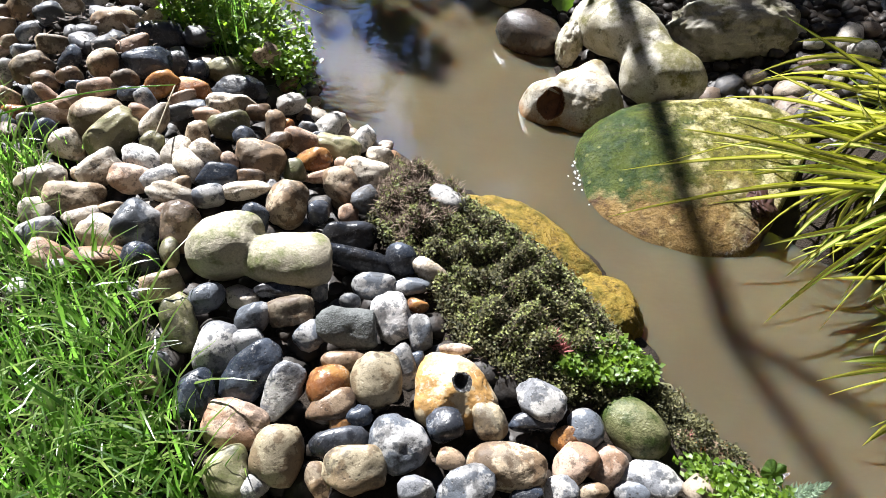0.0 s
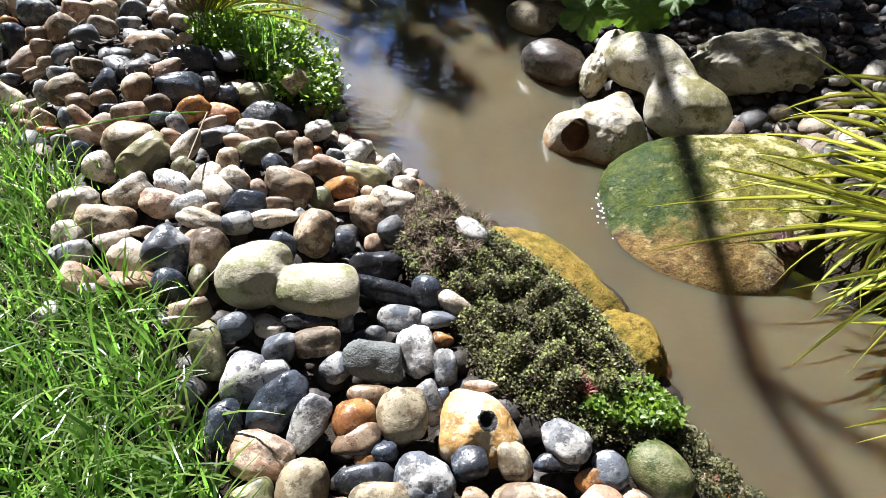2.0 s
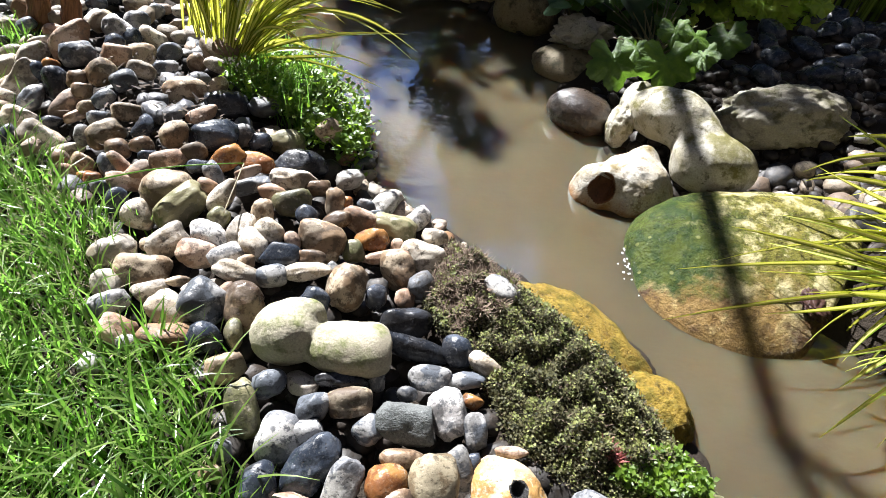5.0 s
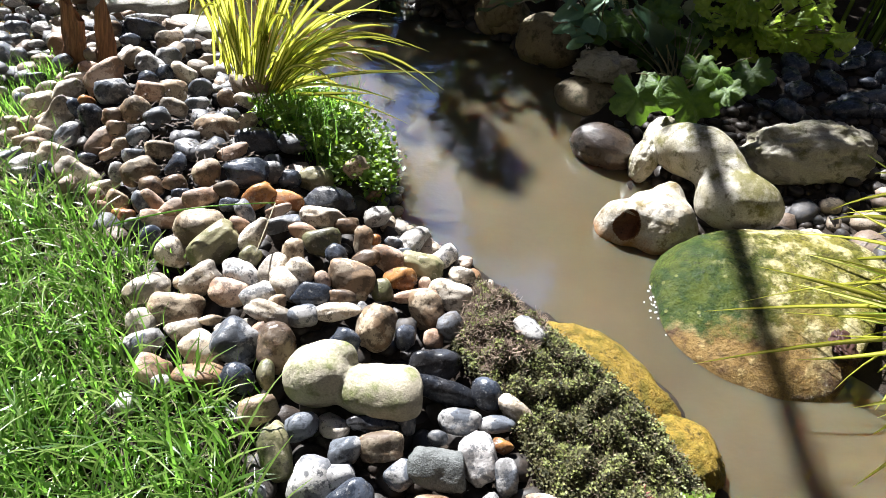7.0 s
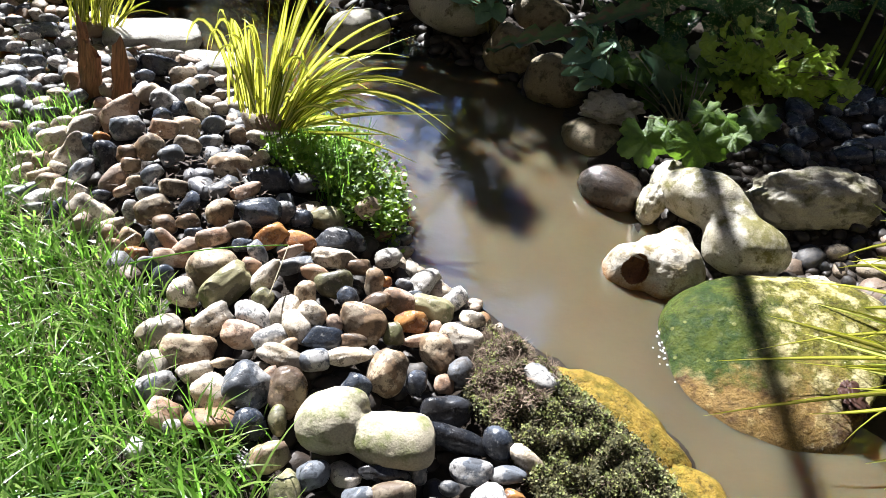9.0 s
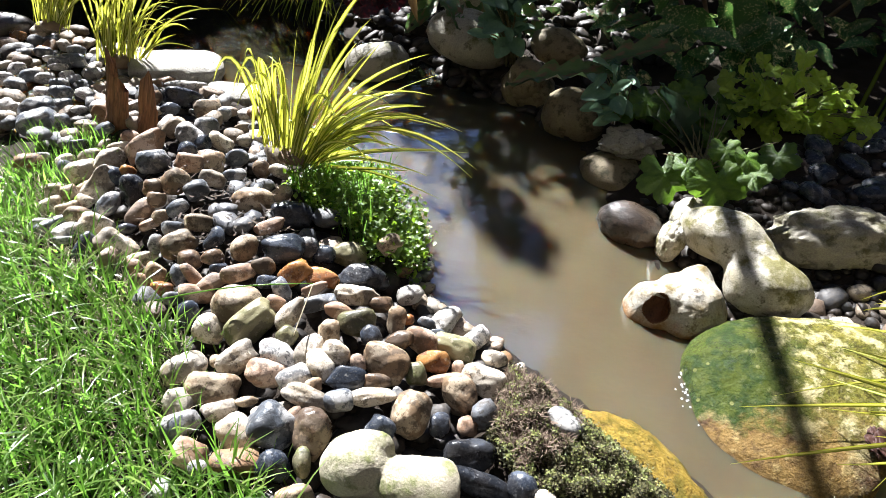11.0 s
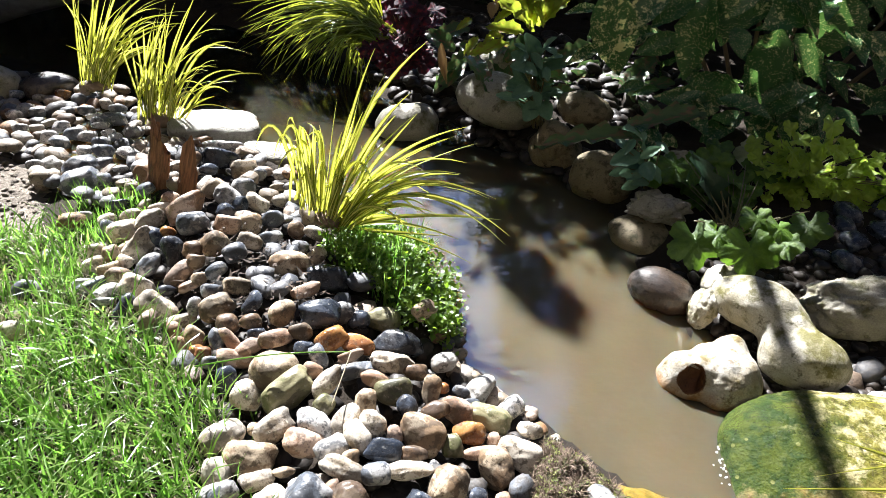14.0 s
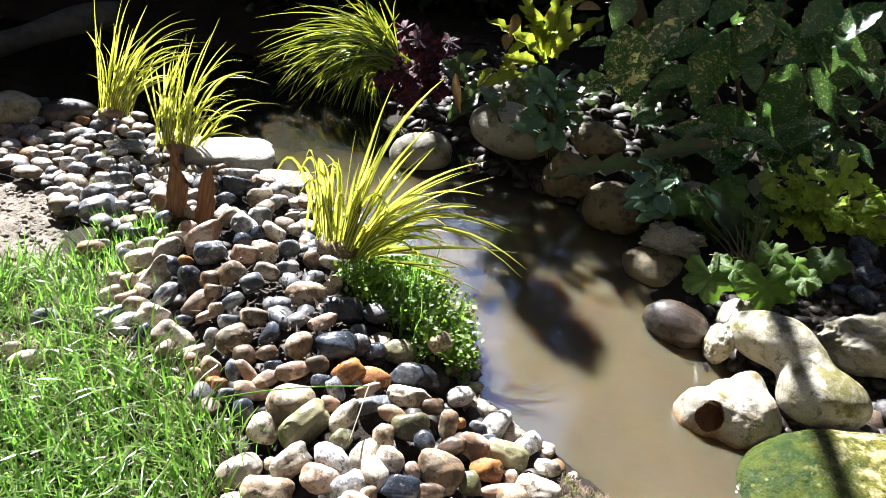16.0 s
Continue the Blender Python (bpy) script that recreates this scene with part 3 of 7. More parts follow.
R((-0.105, 2.10, 0.075), (0.065, 0.07, 0.075), (0, 0, 20), BROWN_ROCK, 62, level=4, big=0.18, mid=0.08, fine=0.03,
  label="upright brown rock in shade", category="rock")
R((-0.310, 2.27, 0.125), (0.152, 0.110, 0.090), (4, 6, -12), GREY_ROCK, 67, level=4, big=0.12, mid=0.04, fine=0.015,
  label="smooth oval grey rock on top of the bank", category="rock")
R((-0.335, 2.56, 0.165), (0.107, 0.08, 0.060), (0, -7, 3), GREY_ROCK, 68, level=4, big=0.12, mid=0.05, fine=0.02,
  label="greenish rounded rock behind the oval rock", category="rock")
R((-0.003, 2.28, 0.13), (0.095, 0.08, 0.061), (0, 5, -8), BROWN_ROCK, 69, level=4, big=0.15, mid=0.06, fine=0.03,
  label="flat brown rock under the shrub", category="rock")
R((0.272, 1.97, 0.11), (0.062, 0.06, 0.056), (0, -15, -10), GREY_ROCK, 70, level=4, big=0.15, mid=0.06, fine=0.03,
  label="small pinkish grey rock among leaves", category="rock")
R((-0.605, 2.18, 0.03), (0.111, 0.08, 0.075), (0, -9, 12), GREY_ROCK, 71, level=4, big=0.12, mid=0.05, fine=0.015,
  label="rounded grey rock standing in the stream", category="rock")
R((0.131, 0.790, -0.012), (0.142, 0.072, 0.058), (0, 5, -37), YELLOW_ROCK, 73, level=6, big=0.12, mid=0.07, fine=0.035,
  label="ochre rock with wet algae below the plant mat", category="rock")
R((0.245, 0.662, -0.008), (0.072, 0.056, 0.056), (0, 0, -60), YELLOW_ROCK, 79, level=6, big=0.14, mid=0.08, fine=0.04,
  label="ochre rounded rock with wet algae at the waterline", category="rock")
R((-1.205, 1.955, 0.03), (0.135, 0.085, 0.035), (0, 3, 22), SLAB, 83, level=4, big=0.10, mid=0.08, fine=0.02, square=3,
  label="flat white limestone slab by the stream", category="rock")
R((-0.98, 1.864, 0.012), (0.085, 0.05, 0.025), (0, 4, 15), SLAB, 89, level=4, big=0.15, mid=0.08, fine=0.02, square=2,
  label="small flat white slab at the waterline", category="rock")
R((-2.016, 2.02, 0.045), (0.075, 0.068, 0.062), (0, 0, 40), GREY_ROCK, 91, level=4, big=0.12, mid=0.05, fine=0.015,
  label="rounded grey stone beside the dark pool", category="rock")
R((-1.881, 2.09, 0.025), (0.095, 0.065, 0.045), (0, 0, 34), DARK_ROCK, 93, level=4, big=0.12, mid=0.05, fine=0.015,
  label="dark flat stone beside the pool", category="rock")


# ---- pebble fill ----
SMALL = [lumpy(3 if i < 10 else 2, 200 + i, 0.24, 0.15, 0.012, (0, 0.6, 1.2)[i % 3], cuts=i % 3) for i in range(20)]
HAND = []


def heap(name, xy, sizes, lift, label, seed, material=PEBBLE_MIX, tilt=28):
    """Many pebbles in one mesh, lying on the ground at the places given."""
    rng = np.random.default_rng(seed)
    vs, fs, n = [], [], 0
    zs = height(xy[:, 0], xy[:, 1])
    for (x, y), z, s in zip(xy, zs, sizes):
        v, f = SMALL[rng.integers(len(SMALL))]
        half = s * np.array([rng.uniform(1.05, 1.4), rng.uniform(0.8, 1.05), rng.uniform(0.55, 0.8)])
        m = turn(rng.normal(0, tilt * 0.6), rng.normal(0, tilt * 0.6), rng.uniform(0, 360))
        vs.append((v * half) @ m.T + np.array([x, y, z + lift + half[2] * rng.uniform(0.4, 0.9)]))
        fs.append(f + n)
        n += len(v)
    ob = link_mesh(name, np.concatenate(vs), np.concatenate(fs), material)
    return tagged(ob, label, "pebbles", kind="stuff")


def scatter(poly, step, seed, jitter=0.4):
    rng = np.random.default_rng(seed)
    p = np.array(poly)
    x0, y0, x1, y1 = *p.min(0), *p.max(0)
    gx, gy = np.meshgrid(np.arange(x0, x1, step), np.arange(y0, y1, step))
    q = np.stack([gx.ravel(), gy.ravel()], 1) + rng.uniform(-jitter, jitter, (gx.size, 2)) * step
    return q[inside(poly, q[:, 0], q[:, 1])]


def clear_of(q, sizes, share):
    keep = np.ones(len(q), bool)
    for x, y, r in HAND:
        keep &= np.hypot(q[:, 0] - x, q[:, 1] - y) > r * share + sizes * 0.75
    return keep


KINDS = {
    "dun": "dull tan pebble with an olive cast", "ash": "ash grey and white flint pebble",
    "tan": "tan rounded pebble lying on the stream bank", "pink": "pinkish buff pebble lying on the stream bank", "cream": "cream rounded pebble lying on the stream bank",
    "white": "whitish flint pebble lying on the stream bank", "grey": "grey rounded pebble lying on the stream bank", "flint": "dark blue-grey flint pebble on the bank",
    "black": "black flint pebble on the stream bank", "brown": "dark brown pebble on the stream bank", "rust": "rusty orange pebble on the stream bank",
    "olive": "olive green mossy pebble on the bank",
    "slate": "broken piece of grey slate among pebbles", "dome": "rounded cobble covered in green algae"}
SPECIAL = {"slate": SLATE, "dome": DOME}


def cob(kind, place, half, rot):
    """One pebble of the bank, with its own shape."""
    n = len(HAND)
    square = 2.2 if kind == "slate" else 0 if kind == "dome" else (0, 0.5, 1.0, 1.5)[n % 4]
    rough = 0.05 if kind == "slate" else 0.008
    ob = stone("pebble", place, half, rot, SPECIAL.get(kind) or STONES[kind], 1000 + n, level=4 if max(half) > 0.035 else 3, big=0.08 if kind == "dome" else 0.26, mid=0.03 if kind == "dome" else 0.085, fine=rough, cuts=0 if kind == "dome" else (0, 1, 0, 1)[n % 4] if kind in ("tan", "olive", "cream") else (1, 2, 0, 3)[n % 4],
               square=square, label=KINDS[kind], category="pebble", group="pebbles on the bank")
    HAND.append((place[0], place[1], max(half[0], half[1])))
    return ob


blob("cobble", (-0.280, 0.656, 0.088), [((-0.322, 0.661, 0.090), (0.053, 0.047, 0.046), (0, -4, 0)), ((-0.226, 0.649, 0.086), (0.070, 0.043, 0.036), (0, 3, 2)), ((-0.305, 0.688, 0.106), (0.036, 0.022, 0.026), (0, 0, 0)), ((-0.195, 0.652, 0.090), (0.034, 0.041, 0.032), (0, 0, 0))],
     PALE_PAIR, 1000, level=6, fine=0.0010, mid=0.0045, blend=0.16, slices=[((-0.172, 0.65, 0.088), (0.93, 0.24, -0.22)), ((-0.20, 0.64, 0.058), (0.15, -0.2, -0.97))], label="large pale waisted cobble with green lichen and a broken end", category="cobble")
HAND.extend([(-0.323, 0.658, 0.051), (-0.234, 0.647, 0.058)])
cob("black", (-0.140, 0.684, 0.057), (0.059, 0.018, 0.016), (-141, 13, -8))
cob("black", (-0.157, 0.731, 0.053), (0.040, 0.026, 0.022), (-137, 2, 7))
cob("flint", (-0.070, 0.680, 0.068), (0.028, 0.022, 0.019), (-156, 34, -48))
cob("cream", (-0.025, 0.656, 0.068), (0.030, 0.017, 0.015), (-144, 18, -26))
cob("grey", (-0.107, 0.632, 0.062), (0.030, 0.018, 0.015), (-141, 0, 5))
cob("grey", (-0.053, 0.633, 0.064), (0.027, 0.012, 0.010), (-141, -5, 7))
cob("grey", (-0.136, 0.598, 0.069), (0.017, 0.012, 0.011), (-142, 2, 6))
cob("slate", (-0.129, 0.545, 0.079), (0.039, 0.026, 0.022), (-146, 5, 1))
cob("white", (-0.074, 0.574, 0.065), (0.035, 0.025, 0.021), (-168, 33, -64))
cob("tan", (-0.211, 0.568, 0.076), (0.030, 0.020, 0.017), (-143, 1, 15))
cob("grey", (-0.180, 0.533, 0.074), (0.022, 0.020, 0.017), (-146, 5, 8))
cob("grey", (-0.328, 0.586, 0.071), (0.027, 0.019, 0.016), (-140, 1, 26))
cob("olive", (-0.356, 0.547, 0.060), (0.038, 0.022, 0.019), (174, 38, -65))
cob("tan", (-0.397, 0.610, 0.063), (0.031, 0.020, 0.017), (-138, 3, 29))
cob("flint", (-0.448, 0.657, 0.056), (0.027, 0.025, 0.021), (-137, 15, 18))
cob("brown", (-0.400, 0.713, 0.073), (0.039, 0.029, 0.025), (171, 45, -73))
cob("grey", (-0.474, 0.722, 0.058), (0.036, 0.036, 0.030), (-141, 29, 2))
cob("flint", (-0.296, 0.735, 0.078), (0.025, 0.020, 0.017), (-143, 28, -12))
cob("tan", (-0.259, 0.780, 0.069), (0.041, 0.033, 0.028), (-147, -36, 57))
cob("flint", (-0.209, 0.774, 0.061), (0.020, 0.017, 0.015), (173, 45, -85))
cob("pink", (-0.163, 0.786, 0.052), (0.016, 0.016, 0.014), (-135, 2, 7))
cob("grey", (-0.261, 0.559, 0.073), (0.022, 0.021, 0.018), (-144, 9, 11))
cob("black", (-0.229, 0.601, 0.075), (0.037, 0.013, 0.011), (-142, 10, 6))
cob("grey", (-0.180, 0.622, 0.069), (0.024, 0.013, 0.011), (174, 39, -85))
cob("ash", (-0.297, 0.509, 0.061), (0.034, 0.027, 0.023), (-157, -29, 75))
cob("grey", (-0.261, 0.524, 0.069), (0.027, 0.015, 0.012), (-144, 3, 19))
cob("flint", (-0.246, 0.478, 0.065), (0.045, 0.030, 0.025), (-151, -18, 53))
cob("flint", (-0.304, 0.444, 0.065), (0.032, 0.023, 0.019), (165, 30, -81))
cob("pink", (-0.248, 0.411, 0.053), (0.040, 0.027, 0.023), (-156, 15, -0))
cob("ash", (-0.199, 0.453, 0.066), (0.037, 0.022, 0.019), (-161, -26, 72))
cob("rust", (-0.147, 0.461, 0.070), (0.030, 0.027, 0.023), (-160, -25, 62))
cob("brown", (-0.131, 0.496, 0.075), (0.030, 0.015, 0.013), (-148, 3, 6))
cob("dun", (-0.086, 0.472, 0.075), (0.034, 0.031, 0.026), (178, 30, -85))
cob("ash", (-0.056, 0.489, 0.074), (0.028, 0.016, 0.013), (-173, 30, -74))
cob("flint", (-0.102, 0.424, 0.072), (0.017, 0.013, 0.011), (-152, 2, 5))
cob("brown", (-0.136, 0.434, 0.068), (0.031, 0.019, 0.016), (-152, -8, 28))
cob("black", (-0.121, 0.392, 0.063), (0.033, 0.019, 0.016), (-155, -1, 13))
cob("rust", (-0.125, 0.414, 0.065), (0.013, 0.008, 0.007), (-153, 4, 5))
cob("grey", (-0.054, 0.391, 0.071), (0.036, 0.033, 0.028), (-171, 22, -63))
cob("dun", (-0.099, 0.362, 0.060), (0.040, 0.028, 0.024), (-157, -3, 14))
cob("dun", (-0.193, 0.378, 0.055), (0.035, 0.030, 0.026), (169, 23, -87))
cob("olive", (-0.245, 0.355, 0.049), (0.031, 0.025, 0.021), (173, 25, -70))
cob("ash", (-0.215, 0.341, 0.049), (0.019, 0.014, 0.012), (-158, 10, 7))
cob("tan", (-0.142, 0.349, 0.055), (0.022, 0.012, 0.011), (179, 23, -72))
cob("ash", (-0.359, 0.481, 0.070), (0.015, 0.013, 0.011), (163, 33, -81))
cob("tan", (-0.363, 0.452, 0.065), (0.016, 0.011, 0.010), (-148, 17, 14))
blob("cobble", (0.009, 0.468, 0.066), [((0.006, 0.478, 0.068), (0.045, 0.038, 0.031), (10, 0, -20)), ((0.032, 0.456, 0.062), (0.030, 0.030, 0.028), (0, 0, 0)), ((-0.012, 0.450, 0.060), (0.028, 0.026, 0.026), (0, 0, 0))],
     STONES["holed"], 1048, level=6, fine=0.0012, mid=0.008, carve=[((0.018, 0.461, 0.100), (0.010, 0.010, 0.020), (28, 0, 0))], blend=0.2,
     hollow_material=HOLE_SHADE, label="cream and ochre flint cobble with a dark round hole", category="cobble")
HAND.append((0.012, 0.462, 0.047))
cob("ash", (0.116, 0.455, 0.072), (0.032, 0.025, 0.021), (-150, 3, -29))
cob("dun", (0.053, 0.426, 0.072), (0.023, 0.020, 0.017), (-168, 25, -77))
cob("flint", (0.108, 0.433, 0.062), (0.031, 0.013, 0.011), (-152, -12, -3))
cob("flint", (-0.000, 0.416, 0.075), (0.024, 0.021, 0.018), (-154, -5, 1))
cob("grey", (0.172, 0.429, 0.062), (0.024, 0.022, 0.019), (-166, 27, -91))
cob("dome", (0.240, 0.439, 0.049), (0.045, 0.034, 0.029), (-148, 3, -43))
cob("rust", (0.150, 0.418, 0.055), (0.020, 0.014, 0.012), (-163, -25, 24))
cob("tan", (0.073, 0.376, 0.064), (0.049, 0.028, 0.024), (-156, -7, -9))
cob("grey", (0.025, 0.343, 0.066), (0.034, 0.024, 0.020), (-164, -16, 27))
cob("brown", (0.007, 0.374, 0.073), (0.017, 0.012, 0.010), (-156, 3, -16))
cob("ash", (-0.029, 0.342, 0.067), (0.020, 0.013, 0.011), (-158, -3, 2))
cob("dun", (0.100, 0.364, 0.059), (0.022, 0.012, 0.010), (-156, -8, -9))
cob("pink", (0.155, 0.387, 0.051), (0.030, 0.022, 0.019), (-169, -27, 35))
cob("pink", (0.197, 0.389, 0.046), (0.021, 0.023, 0.018), (-152, 2, -41))
cob("ash", (0.136, 0.354, 0.054), (0.020, 0.016, 0.013), (-158, -14, -3))
cob("tan", (0.174, 0.356, 0.047), (0.019, 0.011, 0.009), (-158, -16, -4))
cob("ash", (0.246, 0.372, 0.047), (0.038, 0.021, 0.018), (-153, -14, -20))
cob("grey", (0.223, 0.361, 0.043), (0.024, 0.014, 0.012), (-158, -19, -5))
cob("flint", (0.094, 0.345, 0.059), (0.019, 0.010, 0.008), (-158, -11, -1))
cob("pink", (0.010, 0.524, 0.075), (0.022, 0.008, 0.007), (-146, -5, 0))
cob("flint", (-0.039, 0.503, 0.074), (0.014, 0.013, 0.011), (-148, -2, 2))
cob("grey", (-0.036, 0.554, 0.064), (0.026, 0.015, 0.013), (-171, 33, -74))
cob("rust", (-0.043, 0.602, 0.060), (0.016, 0.011, 0.009), (-144, 10, -13))
cob("ash", (-0.008, 0.800, 0.084), (0.034, 0.021, 0.019), (0, 6, -12))
cob("cream", (-0.649, 0.900, 0.061), (0.030, 0.026, 0.022), (-143, 28, 1))
cob("flint", (-0.704, 0.928, 0.053), (0.028, 0.019, 0.016), (164, 45, -77))
cob("olive", (-0.572, 0.910, 0.080), (0.051, 0.028, 0.024), (-138, -21, 47))
cob("tan", (-0.612, 0.950, 0.080), (0.046, 0.035, 0.030), (-133, 0, 27))
cob("pink", (-0.703, 0.976, 0.067), (0.033, 0.018, 0.015), (-134, 18, 15))
cob("rust", (-0.776, 0.986, 0.052), (0.017, 0.014, 0.012), (-131, 12, 25))
cob("grey", (-0.746, 0.966, 0.055), (0.022, 0.013, 0.011), (-132, 12, 24))
cob("cream", (-0.506, 0.933, 0.096), (0.035, 0.020, 0.017), (-144, -31, 57))
cob("pink", (-0.541, 0.954, 0.096), (0.019, 0.015, 0.013), (-137, 21, 3))
cob("olive", (-0.499, 0.890, 0.086), (0.019, 0.017, 0.014), (-142, -25, 52))
cob("cream", (-0.575, 0.846, 0.060), (0.035, 0.024, 0.021), (-139, -16, 47))
cob("white", (-0.501, 0.852, 0.077), (0.037, 0.022, 0.018), (-148, 29, -12))
cob("cream", (-0.455, 0.864, 0.086), (0.032, 0.019, 0.016), (-148, -31, 61))
cob("tan", (-0.426, 0.903, 0.094), (0.025, 0.019, 0.016), (175, 44, -78))
cob("grey", (-0.464, 0.970, 0.098), (0.033, 0.014, 0.011), (-134, -7, 26))
cob("pink", (-0.427, 0.964, 0.090), (0.032, 0.016, 0.013), (-136, 14, 3))
cob("olive", (-0.385, 0.944, 0.087), (0.035, 0.026, 0.022), (-137, -13, 27))
cob("flint", (-0.354, 0.920, 0.084), (0.020, 0.017, 0.014), (-156, 37, -40))
cob("cream", (-0.402, 0.865, 0.091), (0.027, 0.020, 0.017), (-153, 33, -29))
cob("cream", (-0.422, 0.833, 0.086), (0.034, 0.021, 0.018), (-161, 37, -40))
cob("pink", (-0.513, 0.820, 0.066), (0.035, 0.024, 0.020), (-141, 14, 9))
cob("white", (-0.460, 0.810, 0.075), (0.028, 0.023, 0.019), (-142, -17, 44))
cob("flint", (-0.376, 0.822, 0.085), (0.032, 0.019, 0.016), (-141, 9, 5))
cob("pink", (-0.362, 0.854, 0.087), (0.017, 0.013, 0.011), (-159, 36, -40))
cob("cream", (-0.650, 0.807, 0.058), (0.037, 0.027, 0.023), (-137, -2, 38))
cob("tan", (-0.601, 0.787, 0.043), (0.043, 0.031, 0.026), (-142, 17, 13))
cob("cream", (-0.638, 0.749, 0.051), (0.022, 0.022, 0.019), (-141, 14, 21))
cob("tan", (-0.606, 0.838, 0.053), (0.017, 0.012, 0.010), (-138, 11, 20))
cob("cream", (-0.431, 0.777, 0.076), (0.039, 0.018, 0.015), (-145, 18, -2))
cob("grey", (-0.376, 0.777, 0.081), (0.024, 0.020, 0.017), (-142, 4, 13))
cob("tan", (-0.425, 0.799, 0.081), (0.014, 0.011, 0.009), (-140, 5, 15))
cob("cream", (-0.325, 0.794, 0.082), (0.040, 0.016, 0.014), (-142, -1, 14))
cob("cream", (-0.405, 1.026, 0.077), (0.045, 0.020, 0.017), (-133, 5, 9))
cob("brown", (-0.357, 1.021, 0.065), (0.024, 0.015, 0.013), (-134, 0, 12))
cob("tan", (-0.320, 0.986, 0.063), (0.028, 0.017, 0.014), (-166, -44, 81))
cob("brown", (-0.304, 0.932, 0.070), (0.027, 0.016, 0.014), (-139, -15, 25))
cob("pink", (-0.265, 0.951, 0.059), (0.034, 0.025, 0.021), (-141, 18, -14))
cob("olive", (-0.204, 0.957, 0.049), (0.042, 0.023, 0.020), (-138, 9, -8))
cob("white", (-0.166, 0.999, 0.033), (0.027, 0.020, 0.017), (-145, -29, 33))
cob("tan", (-0.317, 0.868, 0.079), (0.043, 0.035, 0.029), (-144, 19, -13))
cob("rust", (-0.235, 0.909, 0.056), (0.030, 0.021, 0.018), (-139, 3, 0))
cob("pink", (-0.192, 0.908, 0.047), (0.014, 0.012, 0.010), (-175, 41, -79))
cob("olive", (-0.263, 0.867, 0.065), (0.021, 0.017, 0.014), (-170, 39, -66))
cob("pink", (-0.207, 0.872, 0.054), (0.045, 0.014, 0.012), (-140, -7, 11))
cob("tan", (-0.183, 0.849, 0.049), (0.037, 0.031, 0.027), (-161, 33, -55))
cob("cream", (-0.142, 0.888, 0.046), (0.038, 0.027, 0.023), (-141, 6, -10))
cob("cream", (-0.127, 0.946, 0.044), (0.023, 0.014, 0.011), (-138, -0, -3))
cob("grey", (-0.283, 0.806, 0.074), (0.019, 0.013, 0.011), (-164, 35, -54))
cob("brown", (-0.325, 0.826, 0.082), (0.024, 0.013, 0.011), (-140, 1, 11))
cob("grey", (-0.264, 1.005, 0.051), (0.016, 0.010, 0.008), (-136, 12, -6))
cob("grey", (-0.241, 0.980, 0.051), (0.016, 0.009, 0.007), (-136, -3, 8))
cob("rust", (-0.300, 0.997, 0.059), (0.014, 0.011, 0.009), (-135, -1, 10))
cob("grey", (-1.182, 1.320, 0.043), (0.032, 0.022, 0.019), (150, 55, -84))
cob("cream", (-1.131, 1.319, 0.056), (0.038, 0.025, 0.022), (-120, -3, 41))
cob("cream", (-1.062, 1.269, 0.065), (0.043, 0.027, 0.023), (-129, -36, 63))
cob("flint", (-1.031, 1.287, 0.080), (0.020, 0.016, 0.013), (-162, 58, -32))
cob("black", (-0.967, 1.238, 0.084), (0.037, 0.025, 0.022), (168, 57, -67))
cob("cream", (-1.151, 1.233, 0.055), (0.021, 0.018, 0.015), (-122, 13, 34))
cob("tan", (-1.109, 1.225, 0.060), (0.022, 0.018, 0.015), (-168, 58, -34))
cob("tan", (-1.093, 1.259, 0.054), (0.031, 0.015, 0.013), (-122, -16, 49))
cob("cream", (-1.068, 1.210, 0.058), (0.019, 0.015, 0.013), (-128, 32, 18))
cob("cream", (-1.131, 1.187, 0.053), (0.025, 0.017, 0.015), (-123, -15, 51))
cob("tan", (-1.082, 1.174, 0.059), (0.026, 0.015, 0.013), (-122, -1, 42))
cob("grey", (-1.006, 1.198, 0.063), (0.038, 0.021, 0.018), (-128, -31, 60))
cob("tan", (-1.048, 1.155, 0.061), (0.027, 0.019, 0.016), (-126, 23, 25))
cob("cream", (-0.996, 1.138, 0.055), (0.038, 0.024, 0.020), (-132, 33, 13))
cob("grey", (-1.096, 1.126, 0.049), (0.034, 0.014, 0.012), (-123, -7, 47))
cob("white", (-1.054, 1.110, 0.052), (0.031, 0.016, 0.014), (-124, -5, 45))
cob("white", (-1.044, 1.085, 0.050), (0.020, 0.010, 0.009), (-125, 15, 32))
cob("flint", (-0.989, 1.073, 0.054), (0.032, 0.015, 0.013), (-134, -36, 70))
cob("cream", (-0.929, 1.088, 0.050), (0.040, 0.029, 0.025), (-142, 42, -2))
cob("cream", (-0.864, 1.060, 0.053), (0.035, 0.015, 0.012), (-127, 1, 36))
cob("pink", (-0.918, 1.176, 0.078), (0.035, 0.019, 0.016), (-128, -28, 55))
cob("tan", (-0.864, 1.162, 0.086), (0.015, 0.015, 0.013), (-125, 10, 27))
cob("pink", (-0.880, 1.143, 0.077), (0.022, 0.011, 0.010), (-125, -7, 40))
cob("black", (-0.924, 1.134, 0.063), (0.021, 0.012, 0.010), (-125, 12, 29))
cob("tan", (-0.870, 1.260, 0.109), (0.033, 0.028, 0.024), (-126, -26, 49))
cob("grey", (-0.815, 1.240, 0.110), (0.026, 0.021, 0.018), (-123, -10, 37))
cob("cream", (-0.803, 1.297, 0.105), (0.029, 0.018, 0.015), (-124, 20, 15))
